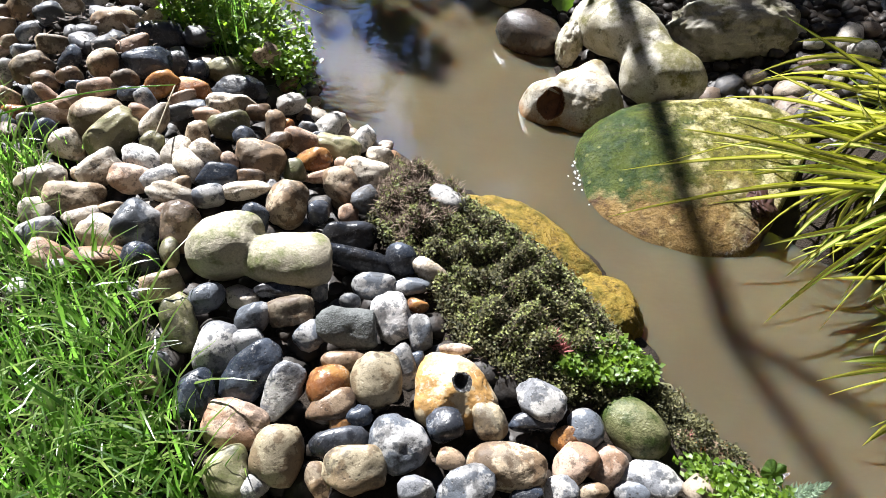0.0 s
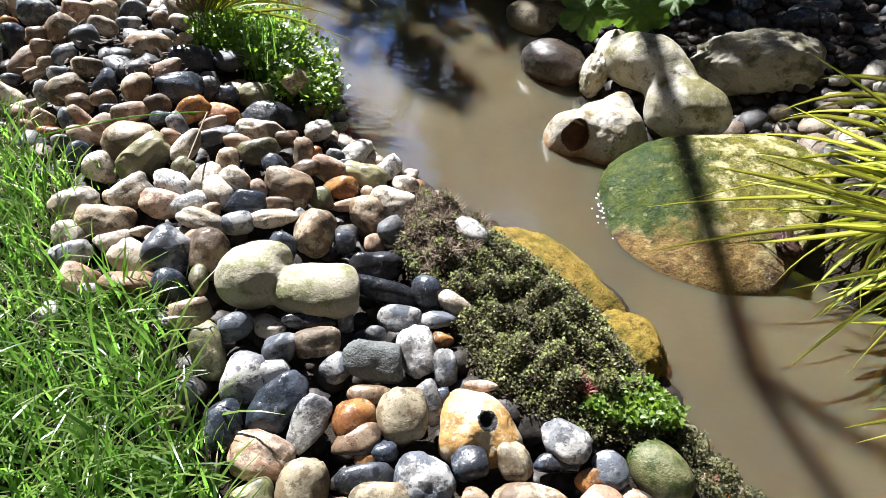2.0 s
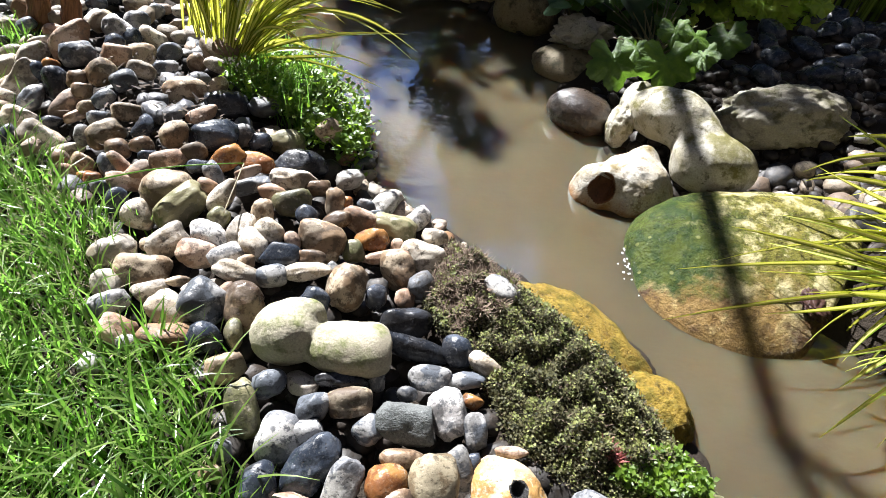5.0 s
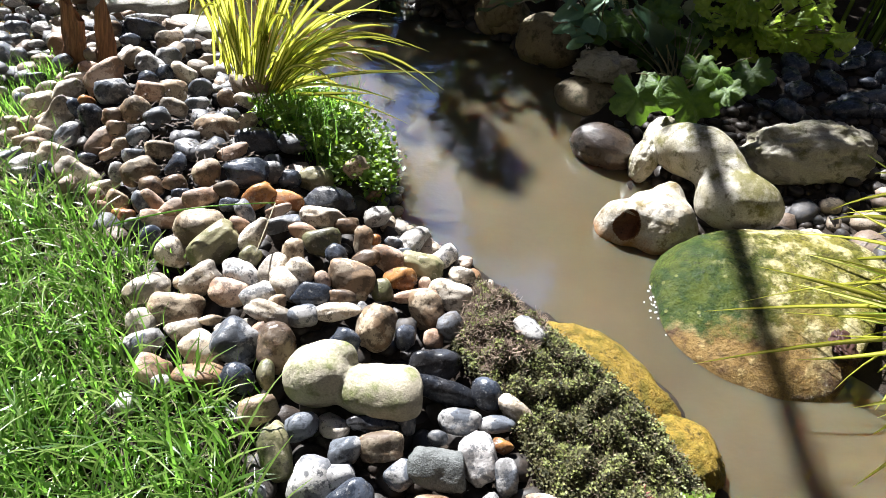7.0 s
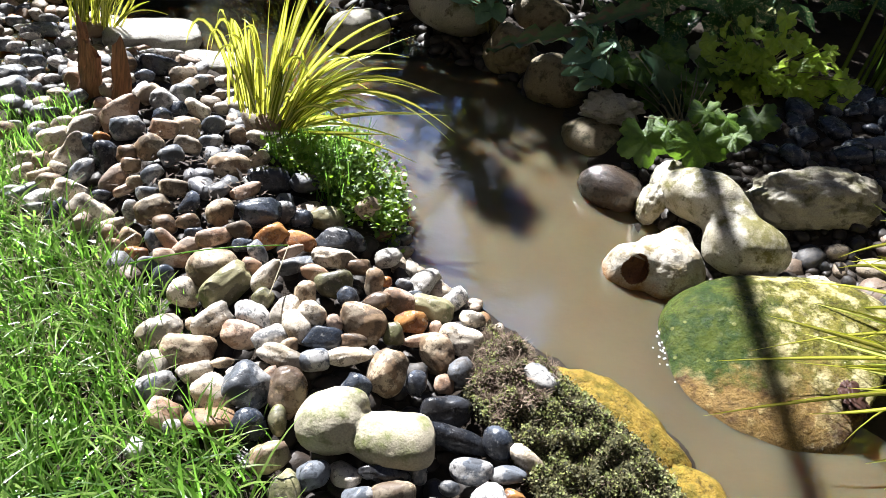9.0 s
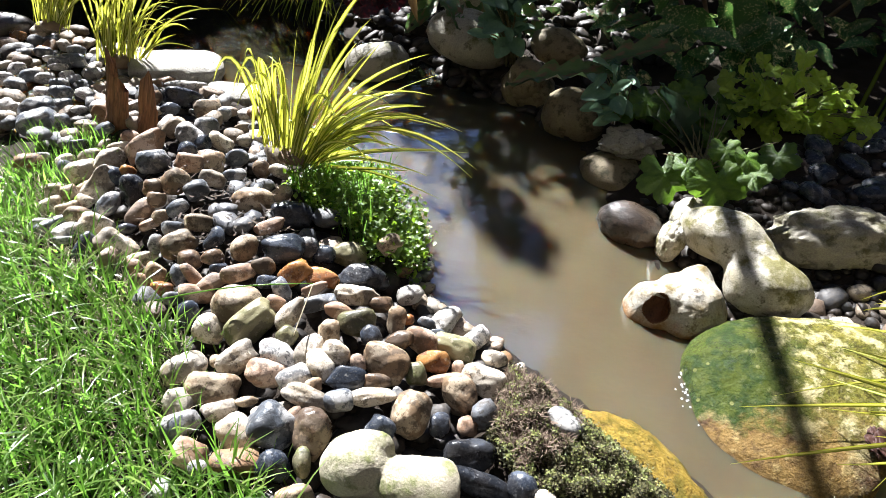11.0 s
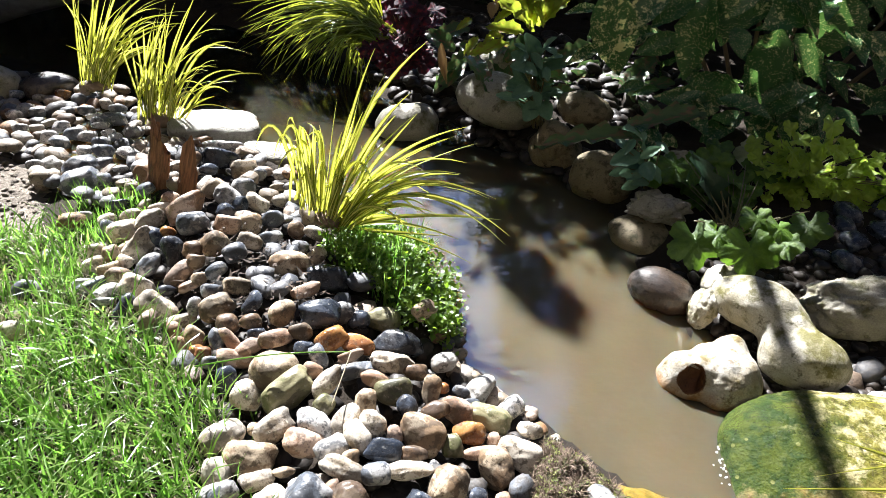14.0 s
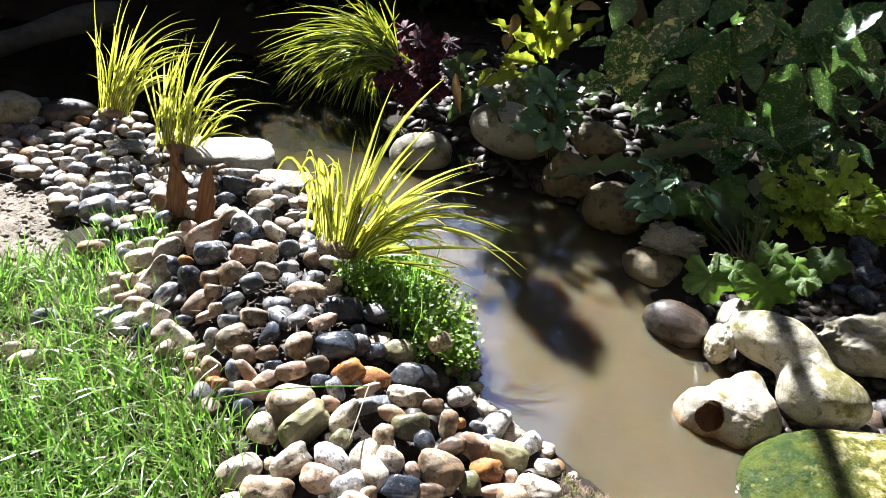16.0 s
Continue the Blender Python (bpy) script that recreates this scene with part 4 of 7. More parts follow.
cob("grey", (-0.832, 1.182, 0.099), (0.029, 0.017, 0.015), (-125, -17, 44))
cob("brown", (-0.890, 1.209, 0.095), (0.021, 0.019, 0.016), (-123, 10, 28))
cob("brown", (-0.914, 1.241, 0.099), (0.022, 0.020, 0.017), (-122, 9, 28))
cob("tan", (-0.769, 1.143, 0.101), (0.028, 0.017, 0.015), (-126, 13, 21))
cob("grey", (-0.841, 1.093, 0.070), (0.022, 0.016, 0.014), (159, 51, -80))
cob("tan", (-0.792, 1.094, 0.080), (0.037, 0.027, 0.023), (-128, -16, 44))
cob("grey", (-0.819, 1.129, 0.087), (0.022, 0.016, 0.014), (-126, 10, 26))
cob("flint", (-0.716, 1.099, 0.100), (0.027, 0.016, 0.014), (-139, -38, 65))
cob("brown", (-0.750, 1.054, 0.078), (0.025, 0.020, 0.017), (-134, 27, 9))
cob("brown", (-0.700, 1.055, 0.091), (0.022, 0.018, 0.015), (-129, 9, 23))
cob("pink", (-0.855, 1.032, 0.049), (0.022, 0.015, 0.013), (-168, 51, -36))
cob("tan", (-0.812, 1.026, 0.055), (0.024, 0.018, 0.015), (-178, 51, -50))
cob("pink", (-0.832, 1.003, 0.047), (0.021, 0.015, 0.012), (-153, 45, -16))
cob("grey", (-0.760, 1.016, 0.065), (0.023, 0.014, 0.012), (-176, 51, -50))
cob("pink", (-0.728, 1.015, 0.073), (0.029, 0.012, 0.011), (-154, 45, -23))
cob("rust", (-0.786, 0.991, 0.052), (0.020, 0.013, 0.011), (-131, 12, 26))
cob("pink", (-0.683, 0.999, 0.079), (0.031, 0.016, 0.014), (-131, -13, 42))
cob("flint", (-0.680, 1.029, 0.090), (0.017, 0.012, 0.010), (-130, 9, 23))
cob("pink", (-0.635, 1.018, 0.095), (0.035, 0.017, 0.015), (-130, -0, 28))
cob("grey", (-0.772, 1.343, 0.086), (0.027, 0.019, 0.016), (-122, -3, 28))
cob("tan", (-0.691, 1.255, 0.092), (0.047, 0.030, 0.025), (-125, 12, 16))
cob("cream", (-0.658, 1.340, 0.058), (0.026, 0.019, 0.016), (-129, -29, 43))
cob("black", (-0.601, 1.240, 0.075), (0.046, 0.032, 0.027), (-126, 4, 18))
cob("pink", (-0.623, 1.165, 0.101), (0.031, 0.015, 0.013), (-127, -11, 32))
cob("tan", (-0.644, 1.076, 0.107), (0.031, 0.025, 0.021), (-134, -29, 51))
cob("flint", (-0.574, 1.099, 0.101), (0.044, 0.029, 0.025), (-129, -3, 25))
cob("grey", (-0.531, 1.130, 0.085), (0.023, 0.023, 0.019), (-129, 4, 17))
cob("flint", (-0.498, 1.129, 0.076), (0.023, 0.020, 0.017), (-129, 3, 16))
cob("olive", (-0.451, 1.157, 0.060), (0.041, 0.026, 0.022), (-130, 5, 11))
cob("tan", (-0.594, 1.042, 0.104), (0.023, 0.018, 0.016), (-134, 22, 5))
cob("rust", (-0.530, 1.038, 0.100), (0.033, 0.022, 0.018), (-133, -19, 38))
cob("rust", (-0.475, 1.044, 0.090), (0.031, 0.020, 0.017), (-133, 12, 7))
cob("black", (-0.406, 1.091, 0.063), (0.054, 0.030, 0.025), (-132, 4, 9))
cob("flint", (-0.572, 1.003, 0.100), (0.020, 0.013, 0.011), (-131, 7, 19))
cob("grey", (-0.539, 0.988, 0.099), (0.023, 0.015, 0.013), (-159, 44, -36))
cob("pink", (-0.482, 1.004, 0.098), (0.027, 0.012, 0.010), (-132, -8, 26))
cob("cream", (-0.690, 1.432, 0.055), (0.029, 0.019, 0.016), (-125, 21, 8))
cob("brown", (-0.744, 1.441, 0.049), (0.025, 0.022, 0.019), (-150, 52, -29))
cob("tan", (-0.369, 1.172, 0.093), (0.025, 0.022, 0.019), (-136, -31, 39))
cob("cream", (-0.570, 0.749, 0.043), (0.029, 0.016, 0.013), (-140, 1, 31))
cob("tan", (-0.530, 0.766, 0.053), (0.019, 0.009, 0.008), (-141, 7, 22))
cob("grey", (-0.617, 0.709, 0.050), (0.033, 0.020, 0.017), (-141, -4, 42))
cob("cream", (-0.523, 0.708, 0.046), (0.036, 0.026, 0.022), (-161, 32, -24))
cob("pink", (-0.579, 0.659, 0.051), (0.028, 0.022, 0.019), (-152, 25, 1))
cob("white", (-0.555, 0.638, 0.053), (0.017, 0.015, 0.012), (-147, 14, 18))
cob("white", (-0.596, 0.601, 0.047), (0.019, 0.017, 0.015), (-148, 16, 19))
cob("cream", (-0.478, 0.748, 0.061), (0.033, 0.015, 0.013), (-142, 5, 20))
cob("pink", (-0.443, 0.737, 0.066), (0.021, 0.016, 0.014), (-146, -18, 49))
cob("olive", (-0.404, 0.666, 0.067), (0.023, 0.014, 0.012), (174, 33, -76))
cob("grey", (-1.382, 1.527, 0.032), (0.051, 0.041, 0.035), (-116, 0, 40))
cob("grey", (-1.326, 1.542, 0.044), (0.018, 0.019, 0.015), (-116, 10, 35))
cob("grey", (-1.445, 1.716, 0.024), (0.029, 0.022, 0.019), (-116, 19, 30))
cob("white", (-1.345, 1.702, 0.037), (0.039, 0.021, 0.017), (-116, 20, 27))
cob("white", (-1.501, 1.714, 0.021), (0.022, 0.019, 0.016), (-114, 9, 36))
cob("white", (-1.465, 1.647, 0.023), (0.026, 0.017, 0.015), (-115, 10, 36))
cob("grey", (-1.393, 1.650, 0.031), (0.024, 0.015, 0.014), (-115, 9, 35))
cob("white", (-1.308, 1.595, 0.052), (0.022, 0.011, 0.009), (-116, 9, 34))
cob("brown", (-1.199, 1.537, 0.086), (0.028, 0.027, 0.023), (-116, 8, 32))
cob("white", (-1.540, 1.794, 0.022), (0.026, 0.016, 0.014), (-113, 8, 36))
cob("grey", (-1.589, 1.809, 0.021), (0.020, 0.016, 0.015), (-113, 9, 37))
cob("white", (-1.553, 1.879, 0.021), (0.026, 0.013, 0.011), (-112, 8, 35))
cob("white", (-1.503, 1.841, 0.021), (0.024, 0.013, 0.011), (-113, 8, 35))
cob("grey", (-1.536, 1.930, 0.021), (0.037, 0.022, 0.019), (-112, 7, 34))
cob("white", (-1.428, 1.860, 0.022), (0.029, 0.018, 0.015), (-113, -3, 37))
cob("grey", (-1.458, 1.810, 0.022), (0.024, 0.017, 0.015), (-115, 18, 30))
cob("rust", (-1.663, 1.966, 0.021), (0.021, 0.018, 0.015), (-111, 7, 36))
cob("white", (-1.599, 1.925, 0.022), (0.028, 0.011, 0.009), (-112, 7, 36))
cob("flint", (-1.045, 1.683, 0.081), (0.050, 0.029, 0.024), (-116, 10, 24))
cob("flint", (-1.037, 1.585, 0.101), (0.027, 0.017, 0.015), (-116, 6, 28))
cob("brown", (-1.093, 1.607, 0.110), (0.025, 0.024, 0.021), (-115, 6, 29))
cob("white", (-1.111, 1.827, 0.041), (0.056, 0.016, 0.014), (-115, 5, 27))
cob("tan", (-0.978, 1.670, 0.063), (0.039, 0.029, 0.024), (-117, 5, 25))
cob("grey", (-0.940, 1.673, 0.052), (0.026, 0.023, 0.019), (-117, 4, 24))
cob("grey", (-0.927, 1.551, 0.076), (0.033, 0.028, 0.024), (-118, 5, 25))
cob("cream", (-0.873, 1.508, 0.068), (0.033, 0.020, 0.017), (-126, 33, 6))
cob("flint", (-0.901, 1.464, 0.088), (0.022, 0.019, 0.016), (-119, 6, 26))
cob("flint", (-0.908, 1.401, 0.103), (0.023, 0.020, 0.017), (-120, 7, 26))
cob("tan", (-0.982, 1.491, 0.105), (0.029, 0.023, 0.020), (-119, -20, 42))
cob("white", (-0.935, 1.472, 0.097), (0.036, 0.027, 0.023), (-135, 47, -6))
cob("pink", (-1.001, 1.383, 0.108), (0.056, 0.027, 0.023), (-121, -21, 45))
cob("pink", (-1.057, 1.418, 0.102), (0.024, 0.021, 0.018), (-118, 8, 30))
cob("grey", (-0.957, 1.331, 0.109), (0.036, 0.029, 0.025), (-120, 8, 28))
cob("pink", (-0.877, 1.343, 0.108), (0.031, 0.023, 0.020), (-122, 16, 20))
cob("tan", (-0.845, 1.387, 0.090), (0.031, 0.024, 0.020), (-121, 11, 22))
cob("grey", (-0.814, 1.453, 0.063), (0.031, 0.024, 0.021), (-121, -4, 28))
cob("flint", (-1.206, 1.422, 0.056), (0.024, 0.015, 0.013), (-118, 10, 33))
cob("grey", (-1.159, 1.470, 0.082), (0.023, 0.017, 0.014), (-118, -19, 46))
cob("tan", (-1.206, 1.482, 0.069), (0.018, 0.017, 0.015), (-117, 9, 33))
cob("cream", (-1.152, 1.377, 0.062), (0.027, 0.016, 0.013), (-119, -4, 40))
cob("cream", (-1.082, 1.356, 0.079), (0.037, 0.023, 0.019), (-119, -9, 42))
cob("cream", (-1.072, 1.389, 0.092), (0.027, 0.013, 0.011), (-118, -1, 36))
cob("cream", (-1.202, 1.358, 0.045), (0.024, 0.020, 0.017), (-119, -8, 44))
cob("grey", (-1.055, 1.306, 0.076), (0.023, 0.014, 0.012), (-121, 10, 31))
cob("rust", (-1.006, 1.302, 0.092), (0.017, 0.013, 0.011), (-121, 10, 30))
cob("white", (-1.280, 1.376, 0.038), (0.020, 0.012, 0.009), (-119, 12, 35))
cob("grey", (-1.224, 1.091, 0.038), (0.031, 0.021, 0.018), (-129, 15, 34))
cob("cream", (-1.227, 0.991, 0.040), (0.022, 0.013, 0.011), (-130, 18, 35))
cob("cream", (-1.178, 0.968, 0.038), (0.032, 0.021, 0.018), (-132, 18, 33))
cob("white", (-1.114, 1.124, 0.048), (0.022, 0.014, 0.012), (-129, 13, 31))
cob("white", (-1.253, 1.211, 0.042), (0.018, 0.011, 0.009), (-126, 14, 34))
cob("grey", (-1.440, 1.604, 0.025), (0.056, 0.038, 0.032), (-119, -1, 39))
cob("grey", (-1.594, 1.737, 0.021), (0.030, 0.021, 0.018), (-117, 9, 36))
cob("grey", (-1.588, 1.799, 0.021), (0.030, 0.020, 0.017), (-116, 8, 35))
cob("white", (-1.648, 1.760, 0.021), (0.027, 0.020, 0.016), (-116, 9, 36))
cob("grey", (-1.486, 1.772, 0.022), (0.030, 0.020, 0.016), (-117, 7, 33))
cob("white", (-1.557, 1.575, 0.035), (0.024, 0.015, 0.013), (-118, 10, 37))
cob("grey", (-1.559, 1.895, 0.022), (0.032, 0.019, 0.016), (-115, 7, 33))
cob("white", (-1.760, 1.783, 0.021), (0.023, 0.015, 0.013), (-115, 9, 38))
cob("white", (-1.840, 1.864, 0.021), (0.024, 0.017, 0.015), (-114, 9, 39))
cob("grey", (-1.934, 2.002, 0.021), (0.024, 0.018, 0.015), (-112, 8, 39))
cob("grey", (-1.784, 1.897, 0.022), (0.024, 0.017, 0.015), (-114, 8, 38))
cob("white", (-1.653, 1.832, 0.022), (0.025, 0.017, 0.015), (-115, 8, 36))
cob("grey", (-1.572, 2.009, 0.021), (0.030, 0.016, 0.014), (-114, 6, 32))
cob("rust", (-1.798, 2.051, 0.022), (0.027, 0.017, 0.015), (-113, 7, 36))
cob("grey", (-1.656, 1.963, 0.021), (0.027, 0.016, 0.014), (-114, 7, 35))

for kind, x, y, a, b, c, spin in (("olive", 0.315, 0.492, 0.022, 0.014, 0.012, 50), ("pink", 0.312, 0.443, 0.022, 0.017, 0.016, 20), ("olive", 0.340, 0.462, 0.026, 0.014, 0.013, -50),
                                  ("rust", 0.328, 0.43, 0.015, 0.012, 0.011, 10), ("brown", 0.352, 0.43, 0.030, 0.015, 0.013, -45), ("white", 0.368, 0.402, 0.034, 0.014, 0.012, -20),
                                  ("olive", 0.300, 0.515, 0.018, 0.013, 0.012, 10), ("brown", 0.385, 0.405, 0.022, 0.013, 0.012, -40)):
    cob(kind, (x, y, 0.012), (a, b, c), (0, 5, spin))

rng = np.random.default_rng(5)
# the lower layer's dark colour stands in for shade between the pebbles
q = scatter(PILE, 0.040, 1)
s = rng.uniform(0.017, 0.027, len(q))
heap("pebbles", q, s, -0.012, "pebbles under the bank's top layer, coloured near black as gap shade", 2, STONES["shade_dark"])
q = scatter(PILE, 0.042, 3)
s = rng.uniform(0.017, 0.030, len(q))
k = clear_of(q, s, 0.92)
q, s = q[k], s[k]
LITTER = [(-0.95, 1.18), (-0.80, 1.05), (-0.60, 1.05), (-0.52, 1.18), (-0.66, 1.36), (-0.88, 1.40)]
k = inside(LITTER, q[:, 0], q[:, 1])
heap("pebbles", q[~k], s[~k], 0.024, "mixed tan grey and black pebbles on the bank", 4)
heap("pebbles", q[k], s[k], 0.022, "dirty dark pebbles among leaf litter", 5, STONES["slate"])

q = scatter([(-0.7, 0.5), (0.45, 0.3), (0.45, 1.0), (-0.5, 1.9), (-1.2, 2.1), (-1.3, 1.8)], 0.026, 9)
k = (q[:, 1] > 0.95) & (distance(BANK_LEFT, q[:, 0], q[:, 1]) < 0.05) & ~inside(STREAM, q[:, 0], q[:, 1]) & ~inside(MAT, q[:, 0], q[:, 1])
heap("pebbles", q[k], rng.uniform(0.009, 0.019, k.sum()), -0.002, "small wet pebbles along the waterline", 10)

STONY = [(0.43, 1.14), (0.66, 1.10), (0.76, 1.06), (1.1, 1.05), (1.3, 1.2), (1.2, 1.40), (0.85, 1.42), (0.75, 1.33), (0.55, 1.28)]
q = scatter(STONY, 0.060, 11)
heap("pebbles", q, rng.uniform(0.016, 0.034, len(q)), 0.0, "cream and grey pebbles behind the flat boulder", 12)
UPPER = [(0.52, 1.56), (0.75, 1.55), (1.0, 1.42), (1.3, 1.4), (1.4, 1.8), (0.9, 1.9), (0.62, 1.78)]
q = scatter(UPPER, 0.078, 13)
heap("pebbles", q, rng.uniform(0.022, 0.038, len(q)), 0.0, "dark grey pebbles beside the lime green plant", 14, STONES["flint"])
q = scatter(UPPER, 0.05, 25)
heap("pebbles", q, rng.uniform(0.014, 0.022, len(q)), -0.012, "small pebbles beside the lime green plant, coloured near black as shade", 26, STONES["shade_dark"])
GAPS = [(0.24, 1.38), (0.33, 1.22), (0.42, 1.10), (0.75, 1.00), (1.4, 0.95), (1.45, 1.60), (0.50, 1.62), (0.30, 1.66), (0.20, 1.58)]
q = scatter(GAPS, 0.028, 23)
heap("pebbles", q, rng.uniform(0.009, 0.019, len(q)), -0.004, "small pebbles between the rocks, coloured near black as gap shade", 24, STONES["shade_dark"])
# pebbles below shrubs and bank rocks, their shade put into the colour
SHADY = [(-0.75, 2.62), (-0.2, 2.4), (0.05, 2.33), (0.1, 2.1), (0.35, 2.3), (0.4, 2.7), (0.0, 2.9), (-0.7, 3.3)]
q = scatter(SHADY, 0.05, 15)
heap("pebbles", q, rng.uniform(0.02, 0.036, len(q)), 0.0, "pebbles under the shrubs, coloured near black as shade", 16, STONES["shade_dark"])
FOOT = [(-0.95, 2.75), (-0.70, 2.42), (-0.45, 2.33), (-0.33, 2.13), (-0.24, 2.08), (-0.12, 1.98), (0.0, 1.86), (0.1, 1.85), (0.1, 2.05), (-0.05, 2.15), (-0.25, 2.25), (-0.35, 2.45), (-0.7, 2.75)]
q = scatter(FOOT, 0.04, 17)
heap("pebbles", q, rng.uniform(0.018, 0.03, len(q)), 0.0, "pebbles packed between the bank rocks, coloured near black as shade", 18, STONES["shade_dark"])


# ---- lawn ----
def blades(name, xy, length, width, lean, material, label, category, seed, seg=3, zs=None, droop=0.5, flat=False):
    """Grass: a tapered bent strip for every place."""
    rng = np.random.default_rng(seed)
    n = len(xy)
    z0 = height(xy[:, 0], xy[:, 1]) - 0.004 if zs is None else zs
    L = rng.uniform(*length, n)
    W = rng.uniform(*width, n)
    az = 1.0 + 4 * np.sin(xy[:, 0] * 23 + 2 * np.sin(xy[:, 1] * 19)) + 4 * np.sin(xy[:, 1] * 29 + 1) + rng.normal(0, 1.6, n)
    tip = rng.uniform(*lean, n)
    dx, dy = np.cos(az), np.sin(az)
    sx, sy = -dy, dx
    verts = np.empty((n, seg + 1, 2, 3))
    uv = np.empty((n, seg + 1, 2, 2))
    px, pz = np.zeros(n), np.zeros(n)
    for i in range(seg + 1):
        t = i / seg
        w = W * (1 - t ** 2) * 0.5 + 0.0002
        for j, sgn in enumerate((-1, 1)):
            verts[:, i, j, 0] = xy[:, 0] + dx * px + sgn * sx * w
            verts[:, i, j, 1] = xy[:, 1] + dy * px + sgn * sy * w
            verts[:, i, j, 2] = z0 + pz
            uv[:, i, j, 0], uv[:, i, j, 1] = j, t
        a = tip if flat else tip * (0.25 + droop * 1.5 * t)
        px = px + np.sin(a) * L / seg
        pz = pz + np.cos(a) * L / seg
    base = (np.arange(n) * (seg + 1) * 2)[:, None, None]
    quad = np.array([[2 * i, 2 * i + 1, 2 * i + 3, 2 * i + 2] for i in range(seg)])
    ob = link_mesh(name, verts.reshape(-1, 3), (base + quad).reshape(-1, 4), material, uv=uv.reshape(-1, 2))
    return tagged(ob, label, category, kind="stuff")


LAWN = [(-0.20, 0.15), (-0.27, 0.34), (-0.33, 0.45), (-0.41, 0.54), (-0.47, 0.64), (-0.60, 0.68), (-0.67, 0.86), (-0.77, 0.93), (-0.84, 0.99), (-0.97, 1.09),
        (-1.15, 1.27), (-1.30, 1.33), (-1.42, 1.28), (-1.9, 1.02), (-2.6, 0.9), (-2.4, -0.2), (0.2, -0.3), (0.0, 0.1)]
rng = np.random.default_rng(8)
box = np.array(LAWN)
q = rng.uniform(box.min(0), box.max(0), (52000, 2))
q = q[inside(LAWN, q[:, 0], q[:, 1])]
q = q[clear_of(q, np.zeros(len(q)), 0.85)]
q = q[rng.uniform(0, 1, len(q)) > 0.4 * smooth_step(0.6, 1.0, q[:, 1])]
blades("lawn", q, (0.03, 0.115), (0.0026, 0.0066), (0.6, 2.1), GRASS, "long green unmown lawn grass", "grass", 9)
q = rng.uniform(box.min(0), box.max(0), (9000, 2))
q = q[inside(LAWN, q[:, 0], q[:, 1])]
q = q[clear_of(q, np.full(len(q), 0.05), 0.9) | (q[:, 1] < 0.55)]
blades("lawn", q, (0.09, 0.17), (0.0028, 0.0058), (0.9, 2.1), GRASS, "long bent grass blades lying over the lawn", "grass", 29, seg=5)
q = rng.uniform(box.min(0), box.max(0), (70000, 2))
q = q[inside(LAWN, q[:, 0], q[:, 1])]
q = q[rng.uniform(0, 1, len(q)) < 0.15 + 0.75 * smooth_step(0.5, 0.9, q[:, 1])]
blades("dry_grass", q, (0.02, 0.06), (0.0012, 0.0028), (0.9, 1.9), DEAD, "dry straw lying in the lawn", "grass", 19)
# the lawn goes on towards the added walls
OUTER = [(-4.25, -1.45), (-4.25, 1.0), (-2.58, 0.92), (-2.4, -0.2), (0.2, -0.3), (0.55, -1.45)]
q = np.random.default_rng(96).uniform((-4.25, -1.45), (0.55, 1.0), (42000, 2))
q = q[inside(OUTER, q[:, 0], q[:, 1])]
blades("lawn", q, (0.05, 0.13), (0.004, 0.009), (0.6, 2.0), GRASS, "green lawn grass towards the added walls", "grass", 97)
EDGE = [(-1.15, 1.27), (-1.30, 1.33), (-1.36, 1.5), (-1.22, 1.52), (-1.1, 1.42), (-1.08, 1.34)]
q = rng.uniform((-1.4, 1.2), (-1.0, 1.6), (1600, 2))
q = q[inside(EDGE, q[:, 0], q[:, 1])]
blades("lawn", q, (0.04, 0.10), (0.002, 0.004), (0.3, 1.2), GRASS, "grass growing between stones and stumps", "grass", 20)
# stray grass that leans over the pebbles
q = scatter(PILE, 0.05, 21)
k = distance(LAWN, q[:, 0], q[:, 1], True) < 0.05
blades("lawn", np.repeat(q[k], 4, 0) + rng.normal(0, 0.012, (4 * k.sum(), 2)), (0.05, 0.11), (0.002, 0.0042), (0.3, 1.2), GRASS, "grass blades over the edge pebbles", "grass", 22)


# ---- plant mat ----
def leaflets(name, xy, z, size, material, label, category, seed, tilt=0.9):
    """Small pointed leaves, two triangles folded along the middle."""
    rng = np.random.default_rng(seed)
    n = len(xy)
    az = rng.uniform(0, 2 * np.pi, n)
    el = rng.normal(0.35, tilt * 0.5, n)
    L = rng.uniform(*size, n)
    d = np.stack([np.cos(az) * np.cos(el), np.sin(az) * np.cos(el), np.sin(el)], 1)
    s = np.stack([-np.sin(az), np.cos(az), rng.normal(0, 0.35, n)], 1)
    up = np.cross(d, s)
    c = np.stack([xy[:, 0], xy[:, 1], z], 1)
    w = (L * rng.uniform(0.30, 0.42, n))[:, None]
    L = L[:, None]
    v = np.stack([c, c + d * L * 0.45 + s * w + up * w * 0.35, c + d * L, c + d * L * 0.45 - s * w + up * w * 0.35], 1)
    base = (np.arange(n) * 4)[:, None, None]
    f = (base + np.array([[0, 1, 2], [0, 2, 3]])).reshape(-1, 3)
    ob = link_mesh(name, v.reshape(-1, 3), f, material)
    return tagged(ob, label, category, kind="stuff")


def inside_random(poly, count, rng):
    p = np.array(poly)
    q = rng.uniform(p.min(0), p.max(0), (count, 2))
    return q[inside(poly, q[:, 0], q[:, 1])]


rng = np.random.default_rng(31)


